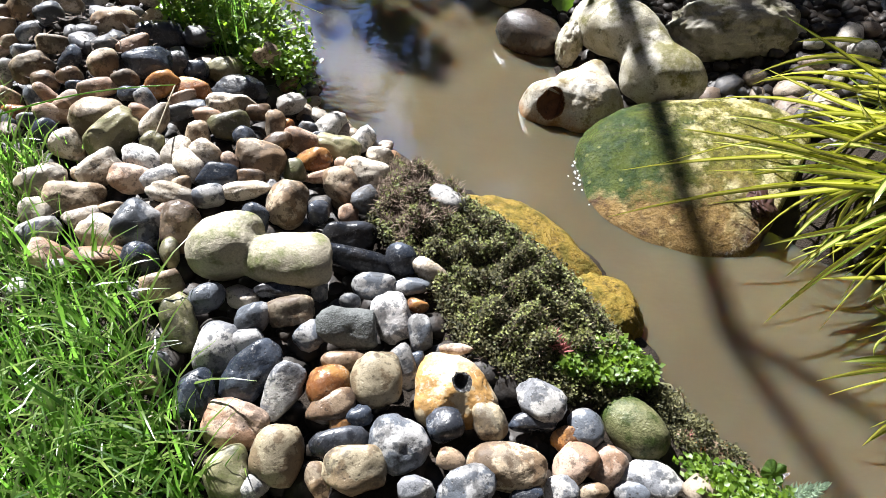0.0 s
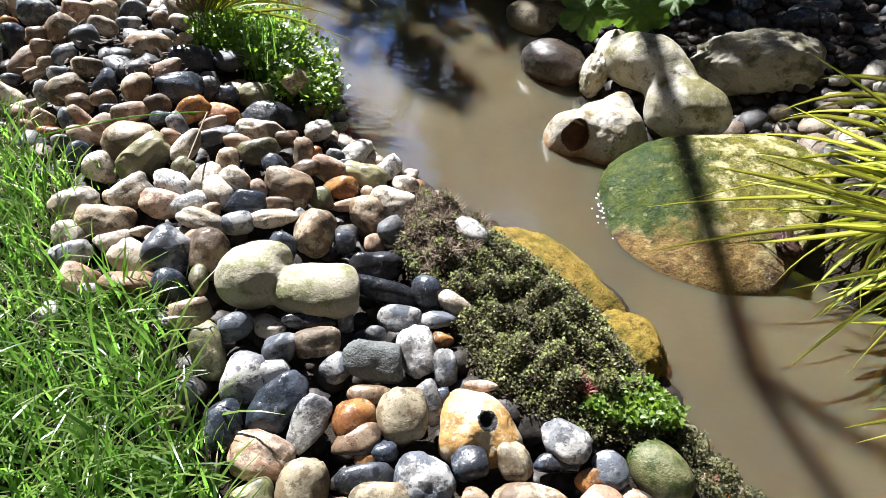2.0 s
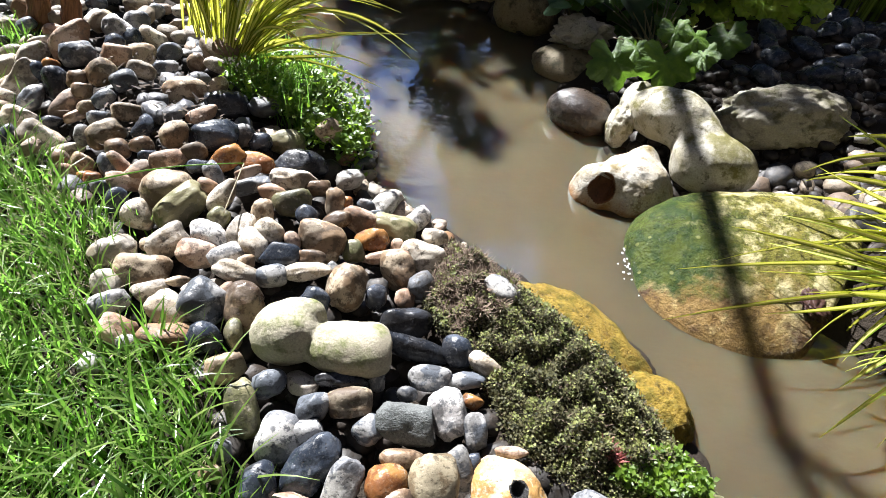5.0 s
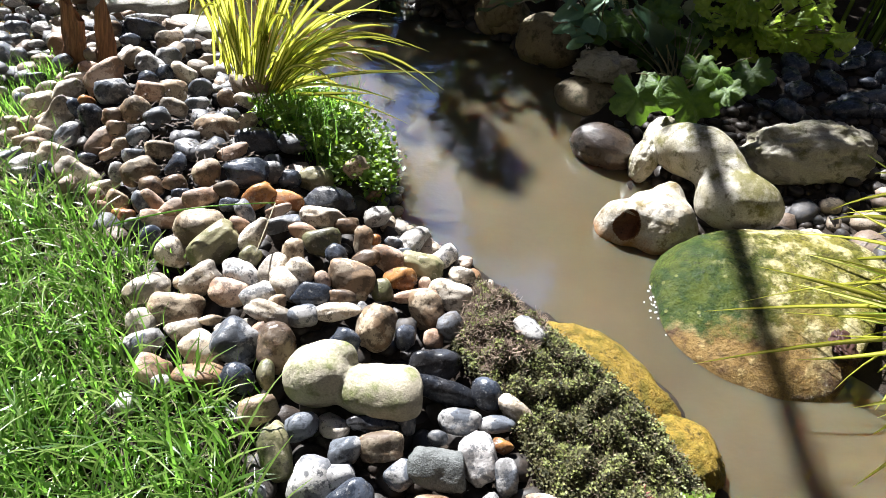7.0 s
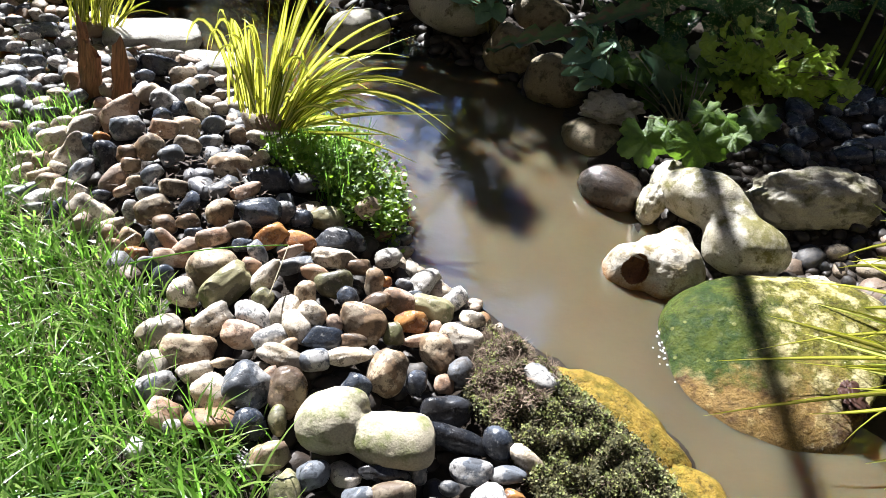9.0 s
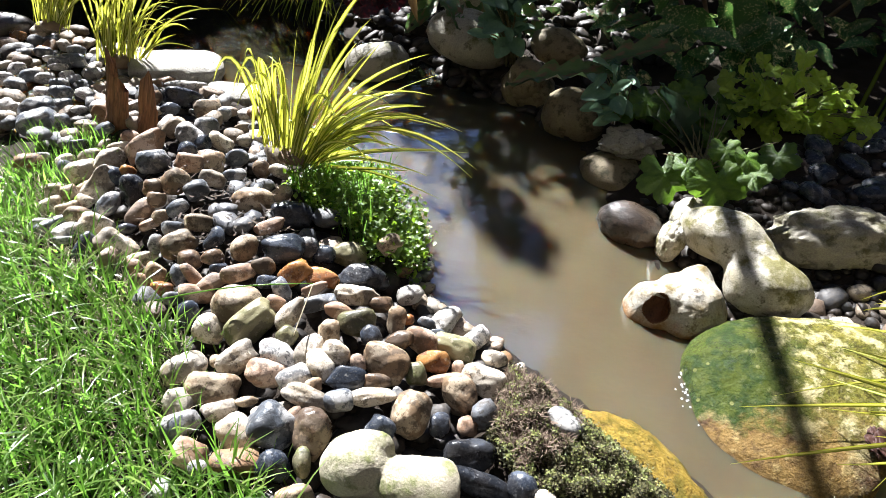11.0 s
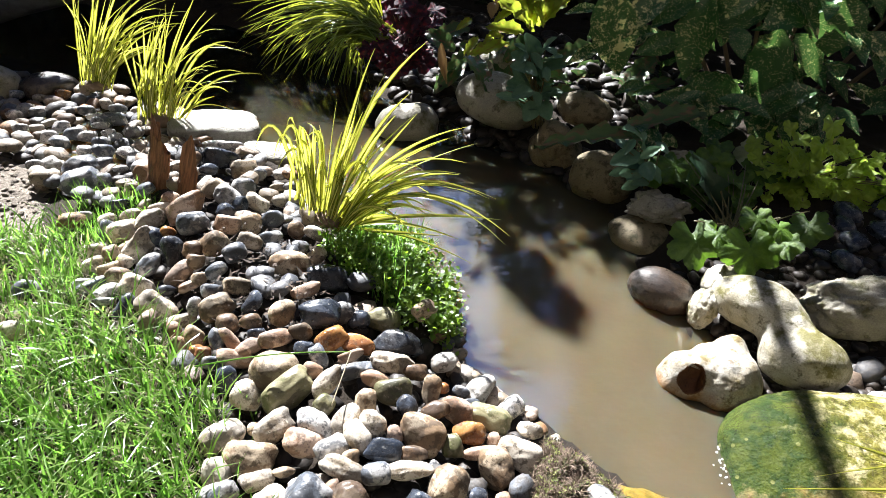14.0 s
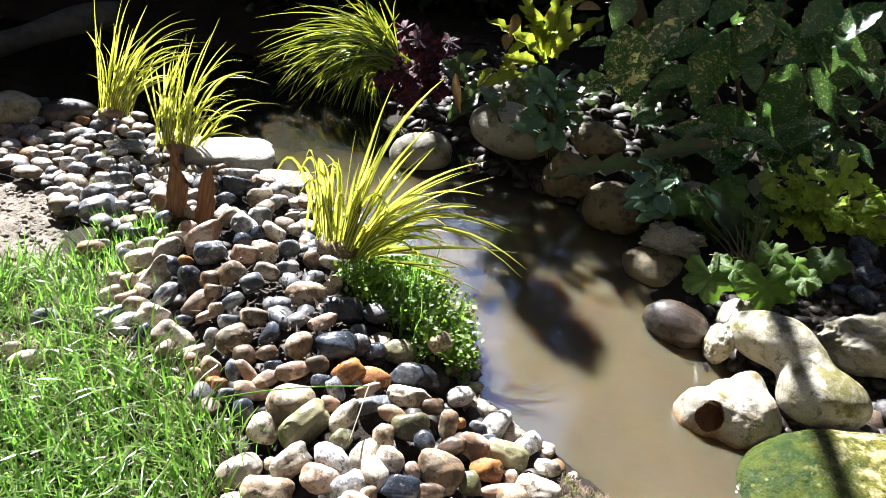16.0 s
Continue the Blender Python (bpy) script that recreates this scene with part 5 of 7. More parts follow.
def cushion(q):
    """The mat's uneven top, in tufts."""
    lump = 0.024 * np.sin(q[:, 0] * 62 + 2 * np.sin(q[:, 1] * 41)) * np.sin(q[:, 1] * 55 + 2 * np.sin(q[:, 0] * 37))
    edge = smooth_step(0, 0.05, distance(MAT, q[:, 0], q[:, 1], True))
    return height(q[:, 0], q[:, 1]) + (0.018 + 0.022 * edge) + lump * edge


seeds = inside_random(MAT, 5200, rng)
q = np.repeat(seeds, 22, 0) + rng.normal(0, 0.0045, (len(seeds) * 22, 2))
leaflets("creeping_thyme", q, cushion(q) + rng.uniform(-0.018, 0.008, len(q)), (0.0032, 0.0064), THYME, "dense mat of tiny dull green thyme leaves", "plant mat", 32)
tops = seeds[::6]
q = np.repeat(tops, 12, 0) + rng.normal(0, 0.0030, (len(tops) * 12, 2))
leaflets("creeping_thyme", q, cushion(q) + rng.uniform(0.003, 0.014, len(q)), (0.003, 0.0058), THYME_TIPS, "fresh yellow-green thyme shoots on the mat", "plant mat", 40)
q = inside_random(MAT, 8000, rng)
blades("thyme_twigs", q, (0.010, 0.026), (0.0007, 0.0012), (0.4, 1.6), TWIG, "dry brown twigs through the thyme mat", "plant mat", 33, zs=cushion(q) - 0.012)
DRY = [(-0.10, 0.93), (-0.13, 0.80), (-0.07, 0.71), (0.0, 0.76), (0.02, 0.82), (-0.03, 0.88)]
q = inside_random(DRY, 7500, rng)
blades("thyme_twigs", q, (0.008, 0.026), (0.0008, 0.0018), (0.6, 2.2), TWIG, "bare grey-brown twigs at the mat's dry end", "plant mat", 34, zs=cushion(q) - 0.003)

BRIGHT = [(0.14, 0.50), (0.20, 0.485), (0.27, 0.50), (0.29, 0.53), (0.24, 0.56), (0.17, 0.55)]
q = inside_random(BRIGHT, 4200, rng)
leaflets("ground_cover", q, height(q[:, 0], q[:, 1]) + rng.uniform(0.012, 0.045, len(q)), (0.005, 0.011), CLOVER, "bright green leafy ground cover by the cobbles", "plant", 35)
FRONT = [(0.28, 0.40), (0.33, 0.39), (0.42, 0.37), (0.46, 0.30), (0.34, 0.24), (0.30, 0.34)]
q = inside_random(FRONT, 3600, rng)
leaflets("ground_cover", q, height(q[:, 0], q[:, 1]) + rng.uniform(0.008, 0.05, len(q)), (0.005, 0.012), CLOVER, "bright green creeping leaves at the water's edge", "plant", 36)
MOSS = [(0.265, 0.53), (0.325, 0.51), (0.36, 0.455), (0.405, 0.40), (0.37, 0.39), (0.29, 0.42), (0.27, 0.48)]
q = inside_random(MOSS, 9000, rng)
leaflets("moss", q, height(q[:, 0], q[:, 1]) + rng.uniform(0.0, 0.024, len(q)) + 0.012 * np.sin(q[:, 0] * 90) * np.sin(q[:, 1] * 80), (0.002, 0.006), THYME, "yellowish brown moss along the waterline", "moss", 39, 2.4)
COVER = [(-0.66, 1.40), (-0.57, 1.29), (-0.46, 1.21), (-0.38, 1.15), (-0.32, 1.13), (-0.28, 1.18), (-0.33, 1.34), (-0.43, 1.48), (-0.56, 1.55)]
tufts = inside_random(COVER, 620, rng)
high = rng.uniform(0.01, 0.085, len(tufts))
q = np.repeat(tufts, 14, 0) + rng.normal(0, 0.012, (14 * len(tufts), 2))
leaflets("ground_cover", q, np.maximum(height(q[:, 0], q[:, 1]), 0.004) + np.repeat(high, 14) * rng.uniform(0.5, 1.1, len(q)), (0.008, 0.019), CLOVER, "bright green ground cover hanging over the water", "plant", 37)
q = inside_random(COVER, 1400, rng)
q = q[q[:, 0] < -0.42]
blades("tuft_grass", q, (0.06, 0.14), (0.002, 0.004), (0.2, 1.0), GRASS, "fine upright grass at the sedge's foot", "grass", 38)


# ---- sedges ----
class Sedge:
    """Collects the blades of one clump: foot, bend and tip of each."""

    def __init__(self):
        self.rows = []

    def __call__(self, foot, bend, tip):
        self.rows.append((foot, bend, tip))

    def build(self, label, material, width, extra, seed, loose=0.02, seg=10, short=0):
        rng = np.random.default_rng(seed)
        r = np.array(self.rows)
        if extra:
            i, j = rng.integers(len(r), size=(2, extra))
            s = rng.uniform(0, 1, (extra, 1, 1))
            more = r[i] * s + r[j] * (1 - s)
            size = rng.uniform(0.55, 1.0, (extra, 1, 1))
            more = more[:, :1] + (more - more[:, :1]) * size + rng.normal(0, loose, (extra, 3, 3)) * np.array([0.5, 1.0, 1.8])[None, :, None]
            r = np.concatenate([r, more])
        if short:
            i, j = rng.integers(len(self.rows), size=(2, short))
            s = rng.uniform(0, 1, (short, 1, 1))
            more = r[i] * s + r[j] * (1 - s)
            more = more[:, :1] + (more - more[:, :1]) * rng.uniform(0.3, 0.62, (short, 1, 1)) + rng.normal(0, 0.02, (short, 3, 3))
            r = np.concatenate([r, more])
        n = len(r)
        t = np.linspace(0, 1, seg + 1)[None, :, None]
        p = (1 - t) ** 2 * r[:, 0:1] + 2 * t * (1 - t) * r[:, 1:2] + t ** 2 * r[:, 2:3]
        d = np.gradient(p, axis=1)
        d /= np.linalg.norm(d, axis=2, keepdims=True) + 1e-9
        face = np.array([0.15, -0.75, 0.5])[None, :] + rng.normal(0, 0.45, (n, 3))
        side = np.cross(d, face[:, None, :])
        side /= np.linalg.norm(side, axis=2, keepdims=True) + 1e-9
        up = np.cross(side, d)
        tt = t[:, :, 0]
        w = 1.25 * rng.uniform(*width, (n, 1)) * np.minimum(1, 0.55 + 2 * tt) * (1 - tt ** 3) * 0.5 + 0.0002
        w = w[:, :, None]
        v = np.stack([p - side * w + up * w * 0.5, p, p + side * w + up * w * 0.5], 2)
        u = np.broadcast_to(np.array([0.0, 0.5, 1.0])[None, None, :], (n, seg + 1, 3))
        vv = np.broadcast_to(t[:, :, 0][:, :, None], (n, seg + 1, 3))
        base = (np.arange(n) * (seg + 1) * 3)[:, None, None]
        quad = np.array([[3 * i + k, 3 * i + k + 1, 3 * i + k + 4, 3 * i + k + 3] for i in range(seg) for k in (0, 1)])
        foot = new("sedge")
        foot.location = r[:, 0].mean(0)
        uv = np.stack([u, vv], 3)
        here = np.array(foot.location)
        known = len(self.rows)
        for i in range(known):
            link_mesh("leaf_blade", v[i].reshape(-1, 3) - here, quad, material, foot, uv=uv[i].reshape(-1, 2))
        if n > known:
            rest = (base[: n - known] + quad).reshape(-1, 4)
            tuft = link_mesh("tuft", v[known:].reshape(-1, 3) - here, rest, material, foot, uv=uv[known:].reshape(-1, 2))
            tagged(tuft, kind="stuff")
        crown, f = lumpy(3, seed, 0.3, 0.15)
        link_mesh("root_crown", crown * np.array([0.035, 0.03, 0.02]), f, BARK, foot, "brown fibrous root crown")
        return tagged(foot, label, "sedge")


B = Sedge()
B((-0.676, 1.403, 0.144), (-0.688, 1.382, 0.296), (-0.689, 1.351, 0.355))
B((-0.754, 1.432, 0.140), (-0.744, 1.439, 0.244), (-0.736, 1.448, 0.291))
B((-0.709, 1.404, 0.147), (-0.708, 1.398, 0.287), (-0.710, 1.390, 0.340))
B((-0.696, 1.419, 0.133), (-0.668, 1.392, 0.338), (-0.680, 1.351, 0.385))
B((-0.694, 1.429, 0.127), (-0.684, 1.398, 0.270), (-0.655, 1.352, 0.391))
B((-0.672, 1.416, 0.130), (-0.656, 1.417, 0.330), (-0.666, 1.419, 0.361))
B((-0.673, 1.417, 0.130), (-0.644, 1.424, 0.389), (-0.686, 1.435, 0.331))
B((-0.661, 1.430, 0.117), (-0.650, 1.466, 0.271), (-0.645, 1.521, 0.302))
B((-0.650, 1.411, 0.121), (-0.621, 1.423, 0.307), (-0.599, 1.441, 0.400))
B((-0.654, 1.428, 0.111), (-0.595, 1.411, 0.340), (-0.558, 1.386, 0.425))
B((-0.641, 1.400, 0.129), (-0.600, 1.438, 0.303), (-0.567, 1.495, 0.385))
B((-0.641, 1.412, 0.122), (-0.575, 1.397, 0.311), (-0.486, 1.375, 0.432))
B((-0.651, 1.436, 0.100), (-0.592, 1.442, 0.263), (-0.458, 1.453, 0.404))
B((-0.637, 1.419, 0.111), (-0.567, 1.441, 0.253), (-0.457, 1.474, 0.397))
B((-0.631, 1.401, 0.122), (-0.546, 1.418, 0.280), (-0.366, 1.443, 0.369))
B((-0.634, 1.415, 0.111), (-0.520, 1.382, 0.361), (-0.333, 1.333, 0.447))
B((-0.634, 1.426, 0.104), (-0.545, 1.461, 0.274), (-0.389, 1.513, 0.327))
B((-0.627, 1.408, 0.116), (-0.508, 1.419, 0.285), (-0.316, 1.434, 0.364))
B((-0.625, 1.412, 0.109), (-0.522, 1.431, 0.341), (-0.335, 1.460, 0.299))
B((-0.628, 1.429, 0.099), (-0.526, 1.406, 0.363), (-0.414, 1.373, 0.308))
B((-0.630, 1.433, 0.092), (-0.560, 1.446, 0.279), (-0.544, 1.465, 0.325))
B((-0.621, 1.427, 0.096), (-0.541, 1.453, 0.317), (-0.395, 1.491, 0.167))
B((-0.617, 1.417, 0.103), (-0.526, 1.438, 0.287), (-0.347, 1.469, 0.264))
B((-0.619, 1.435, 0.092), (-0.478, 1.403, 0.334), (-0.270, 1.356, 0.276))
B((-0.617, 1.434, 0.090), (-0.472, 1.426, 0.312), (-0.256, 1.413, 0.244))
B((-0.611, 1.419, 0.099), (-0.451, 1.391, 0.342), (-0.213, 1.348, 0.193))
B((-0.612, 1.428, 0.094), (-0.469, 1.411, 0.280), (-0.353, 1.386, 0.282))
B((-0.610, 1.435, 0.087), (-0.497, 1.417, 0.226), (-0.409, 1.390, 0.190))
B((-0.606, 1.422, 0.095), (-0.523, 1.414, 0.217), (-0.385, 1.402, 0.187))
B((-0.607, 1.425, 0.094), (-0.482, 1.400, 0.188), (-0.236, 1.364, 0.222))
B((-0.597, 1.407, 0.101), (-0.541, 1.427, 0.180), (-0.442, 1.457, 0.099))
B((-0.602, 1.430, 0.087), (-0.504, 1.435, 0.151), (-0.330, 1.443, 0.096))
B((-0.605, 1.437, 0.078), (-0.486, 1.413, 0.136), (-0.292, 1.378, 0.080))
B((-0.658, 1.434, 0.115), (-0.572, 1.408, 0.392), (-0.508, 1.368, 0.521))
B((-0.655, 1.439, 0.113), (-0.594, 1.448, 0.422), (-0.442, 1.463, 0.564))
B((-0.652, 1.424, 0.121), (-0.613, 1.462, 0.391), (-0.566, 1.518, 0.516))
B((-0.669, 1.431, 0.112), (-0.655, 1.455, 0.315), (-0.645, 1.489, 0.402))
B((-0.635, 1.402, 0.124), (-0.557, 1.392, 0.377), (-0.457, 1.376, 0.484))
for lean, far in ((-0.050, 0.10), (-0.028, 0.08), (0.004, 0.11), (0.030, 0.09), (-0.012, 0.13)):
    B((-0.700 + lean * 0.4, 1.420, 0.130), (-0.705 + lean, 1.415, 0.36 + far), (-0.712 + lean * 1.9, 1.385, 0.20 + far))
B.build("arching yellow-striped sedge clump on the stream bank", SEDGE, (0.005, 0.0095), 40, 71)
B = Sedge()
B((-1.677, 2.003, 0.090), (-1.623, 1.979, 0.314), (-1.562, 1.942, 0.513))
B((-1.659, 2.009, 0.110), (-1.616, 2.037, 0.316), (-1.574, 2.080, 0.451))
B((-1.633, 2.005, 0.105), (-1.550, 1.989, 0.303), (-1.416, 1.964, 0.479))
B((-1.636, 2.020, 0.089), (-1.595, 2.048, 0.261), (-1.560, 2.090, 0.364))
B((-1.647, 2.039, 0.090), (-1.570, 2.055, 0.353), (-1.378, 2.080, 0.441))
B((-1.617, 2.009, 0.096), (-1.504, 2.012, 0.407), (-1.300, 2.018, 0.440))
B((-1.619, 2.028, 0.099), (-1.466, 1.992, 0.400), (-1.259, 1.939, 0.439))
B((-1.620, 2.027, 0.089), (-1.489, 2.017, 0.356), (-1.254, 2.001, 0.382))
B((-1.620, 2.024, 0.080), (-1.510, 2.037, 0.312), (-1.405, 2.057, 0.320))
B((-1.611, 2.027, 0.080), (-1.492, 2.029, 0.281), (-1.353, 2.031, 0.316))
B((-1.640, 2.022, 0.078), (-1.564, 1.998, 0.262), (-1.456, 1.962, 0.358))
B((-1.596, 2.020, 0.085), (-1.529, 1.990, 0.269), (-1.401, 1.945, 0.403))
B((-1.587, 2.019, 0.076), (-1.515, 2.022, 0.242), (-1.422, 2.026, 0.345))
B((-1.661, 2.031, 0.102), (-1.656, 2.022, 0.260), (-1.697, 2.010, 0.074))
B((-1.632, 2.001, 0.097), (-1.592, 2.003, 0.238), (-1.548, 2.006, 0.316))
B((-1.619, 2.008, 0.086), (-1.573, 2.028, 0.214), (-1.530, 2.056, 0.267))
B((-1.660, 2.016, 0.087), (-1.631, 2.006, 0.287), (-1.615, 1.992, 0.432))
B.build("yellow-green sedge clump beside the dark pool", SEDGE, (0.004, 0.008), 45, 72)
B = Sedge()
B((-1.434, 1.936, 0.043), (-1.420, 1.928, 0.250), (-1.408, 1.915, 0.326))
B((-1.411, 1.914, 0.047), (-1.378, 1.902, 0.247), (-1.372, 1.884, 0.324))
B((-1.405, 1.919, 0.041), (-1.359, 1.887, 0.255), (-1.310, 1.838, 0.379))
B((-1.397, 1.922, 0.041), (-1.380, 1.956, 0.246), (-1.374, 2.006, 0.339))
B((-1.388, 1.923, 0.036), (-1.350, 1.942, 0.273), (-1.315, 1.971, 0.356))
B((-1.388, 1.938, 0.029), (-1.339, 1.965, 0.303), (-1.300, 2.006, 0.400))
B((-1.379, 1.930, 0.034), (-1.317, 1.955, 0.291), (-1.237, 1.992, 0.412))
B((-1.368, 1.933, 0.041), (-1.286, 1.913, 0.291), (-1.139, 1.884, 0.429))
B((-1.344, 1.919, 0.055), (-1.251, 1.907, 0.383), (-1.095, 1.888, 0.380))
B((-1.329, 1.910, 0.061), (-1.232, 1.916, 0.367), (-1.092, 1.925, 0.314))
B((-1.320, 1.913, 0.066), (-1.220, 1.922, 0.349), (-1.087, 1.936, 0.329))
B((-1.316, 1.923, 0.061), (-1.215, 1.892, 0.274), (-1.109, 1.844, 0.305))
B((-1.303, 1.918, 0.066), (-1.185, 1.909, 0.289), (-1.040, 1.896, 0.253))
B((-1.299, 1.928, 0.062), (-1.164, 1.895, 0.262), (-0.975, 1.846, 0.281))
B((-1.283, 1.907, 0.074), (-1.182, 1.908, 0.237), (-1.116, 1.909, 0.182))
B((-1.393, 1.916, 0.044), (-1.336, 1.929, 0.314), (-1.267, 1.949, 0.361))
B((-1.401, 1.913, 0.044), (-1.333, 1.889, 0.310), (-1.244, 1.853, 0.416))
B((-1.366, 1.937, 0.039), (-1.300, 1.917, 0.271), (-1.235, 1.886, 0.358))
B((-1.327, 1.906, 0.060), (-1.270, 1.888, 0.249), (-1.220, 1.862, 0.318))
B((-1.412, 1.914, 0.043), (-1.425, 1.892, 0.262), (-1.405, 1.859, 0.310))
B((-1.381, 1.921, 0.044), (-1.359, 1.956, 0.320), (-1.351, 2.009, 0.376))
B((-1.297, 1.905, 0.065), (-1.214, 1.898, 0.162), (-1.102, 1.888, 0.136))
B.build("yellow-green sedge clump behind the white slab", SEDGE, (0.004, 0.008), 45, 73)
B = Sedge()
B((-0.748, 2.507, 0.234), (-0.924, 2.538, 0.451), (-1.366, 2.584, 0.302))
B((-0.757, 2.520, 0.225), (-0.953, 2.491, 0.477), (-1.194, 2.449, 0.379))
B((-0.758, 2.501, 0.239), (-1.007, 2.532, 0.482), (-1.387, 2.578, 0.173))
B((-0.754, 2.482, 0.241), (-0.994, 2.489, 0.433), (-1.290, 2.500, 0.251))
B((-0.751, 2.487, 0.236), (-1.022, 2.508, 0.406), (-1.352, 2.541, 0.120))
B((-0.761, 2.518, 0.218), (-1.048, 2.521, 0.380), (-1.332, 2.525, 0.151))
B((-0.757, 2.480, 0.230), (-1.023, 2.445, 0.381), (-1.211, 2.393, 0.120))
B((-0.767, 2.497, 0.224), (-1.049, 2.524, 0.359), (-1.313, 2.566, -0.001))
B((-0.776, 2.489, 0.219), (-1.064, 2.503, 0.342), (-1.198, 2.523, 0.031))
B((-0.768, 2.496, 0.235), (-0.886, 2.477, 0.429), (-1.129, 2.449, 0.406))
B((-0.771, 2.508, 0.252), (-0.826, 2.493, 0.394), (-0.843, 2.470, 0.455))
B((-0.779, 2.495, 0.255), (-0.875, 2.516, 0.442), (-0.991, 2.548, 0.441))
B((-0.754, 2.500, 0.246), (-0.897, 2.523, 0.358), (-1.106, 2.557, 0.281))
B((-0.779, 2.501, 0.215), (-0.990, 2.473, 0.317), (-1.118, 2.433, 0.029))
B((-0.800, 2.498, 0.208), (-1.030, 2.528, 0.277), (-1.122, 2.572, -0.050))
B((-0.801, 2.503, 0.196), (-0.989, 2.540, 0.236), (-1.107, 2.596, -0.082))
B((-0.785, 2.480, 0.216), (-0.924, 2.467, 0.286), (-1.009, 2.448, 0.039))
B((-0.803, 2.511, 0.200), (-0.940, 2.526, 0.225), (-1.018, 2.548, -0.050))
B((-0.823, 2.502, 0.193), (-0.915, 2.516, 0.209), (-0.942, 2.535, -0.058))
B((-0.803, 2.515, 0.192), (-0.886, 2.530, 0.209), (-0.887, 2.552, -0.069))
B((-0.844, 2.502, 0.179), (-0.894, 2.507, 0.148), (-0.912, 2.514, -0.057))
B((-0.781, 2.507, 0.230), (-0.974, 2.493, 0.376), (-1.281, 2.471, 0.217))
B((-0.770, 2.507, 0.236), (-0.917, 2.516, 0.397), (-1.051, 2.530, 0.368))
B((-0.765, 2.511, 0.235), (-0.873, 2.510, 0.424), (-1.000, 2.507, 0.409))
B((-0.775, 2.481, 0.234), (-0.908, 2.484, 0.346), (-1.221, 2.488, 0.199))
B((-0.782, 2.514, 0.217), (-1.030, 2.526, 0.256), (-1.365, 2.542, 0.118))
B((-0.791, 2.506, 0.212), (-1.020, 2.497, 0.287), (-1.224, 2.484, 0.133))
B((-0.799, 2.494, 0.210), (-0.981, 2.512, 0.245), (-1.130, 2.538, 0.082))
B((-0.733, 2.483, 0.254), (-0.812, 2.512, 0.450), (-0.930, 2.556, 0.543))
B((-0.783, 2.515, 0.227), (-1.015, 2.552, 0.336), (-1.412, 2.608, 0.043))
B.build("green sedge clump arching over the stream", SEDGE_GREEN, (0.004, 0.008), 170, 74, loose=0.035)
B = Sedge()
B((0.831, 0.931, 0.070), (0.501, 0.801, 0.190), (0.233, 0.745, 0.120))
B((0.864, 0.997, 0.070), (0.504, 0.862, 0.190), (0.273, 0.858, 0.120))
B((0.831, 0.931, 0.070), (0.570, 0.870, 0.190), (0.396, 0.984, 0.120))
B((0.890, 1.051, 0.070), (0.639, 1.046, 0.190), (0.490, 1.088, 0.120))
B((0.949, 1.169, 0.070), (0.635, 1.120, 0.190), (0.579, 1.147, 0.120))
B((1.015, 1.304, 0.070), (0.748, 1.241, 0.190), (0.588, 1.179, 0.120))
B((1.065, 1.405, 0.070), (0.778, 1.256, 0.190), (0.735, 1.332, 0.120))
B((0.981, 1.234, 0.070), (0.712, 1.151, 0.190), (0.609, 1.171, 0.120))
B((0.823, 0.915, 0.070), (0.602, 0.838, 0.190), (0.438, 0.953, 0.120))
B((0.928, 1.128, 0.070), (0.716, 0.970, 0.190), (0.593, 0.886, 0.120))
B((0.821, 0.871, 0.070), (0.500, 0.629, 0.190), (0.455, 0.609, 0.060))
B((0.799, 0.828, 0.070), (0.542, 0.623, 0.190), (0.531, 0.600, 0.060))
B((0.829, 0.886, 0.070), (0.543, 0.696, 0.190), (0.519, 0.702, 0.060))
B((0.814, 0.857, 0.070), (0.563, 0.687, 0.190), (0.562, 0.723, 0.060))
B((0.675, 0.557, 0.050), (0.547, 0.517, 0.100), (0.496, 0.517, 0.060))
B((0.670, 0.547, 0.050), (0.557, 0.505, 0.100), (0.504, 0.496, 0.060))
B((0.642, 0.494, 0.050), (0.525, 0.436, 0.100), (0.519, 0.426, 0.060))
B((0.869, 0.966, 0.070), (0.567, 0.795, 0.190), (0.491, 0.703, 0.120))
B((0.895, 1.017, 0.070), (0.655, 0.963, 0.190), (0.633, 1.078, 0.120))
B((0.878, 0.982, 0.070), (0.594, 0.932, 0.190), (0.491, 1.034, 0.120))
B((0.861, 0.949, 0.070), (0.590, 0.851, 0.190), (0.568, 0.952, 0.120))
B((0.837, 0.902, 0.070), (0.585, 0.796, 0.190), (0.483, 0.840, 0.120))
B((0.943, 1.111, 0.070), (0.675, 0.965, 0.190), (0.650, 1.010, 0.120))
B((0.878, 0.982, 0.070), (0.667, 0.902, 0.190), (0.641, 0.960, 0.120))
B((0.853, 0.933, 0.070), (0.573, 0.808, 0.190), (0.516, 0.886, 0.120))
B((0.996, 1.215, 0.070), (0.762, 1.118, 0.190), (0.676, 1.201, 0.120))
B.build("yellow-striped sedge sprawling over the flat boulder", SEDGE, (0.006, 0.011), 30, 75, loose=0.03, short=130)


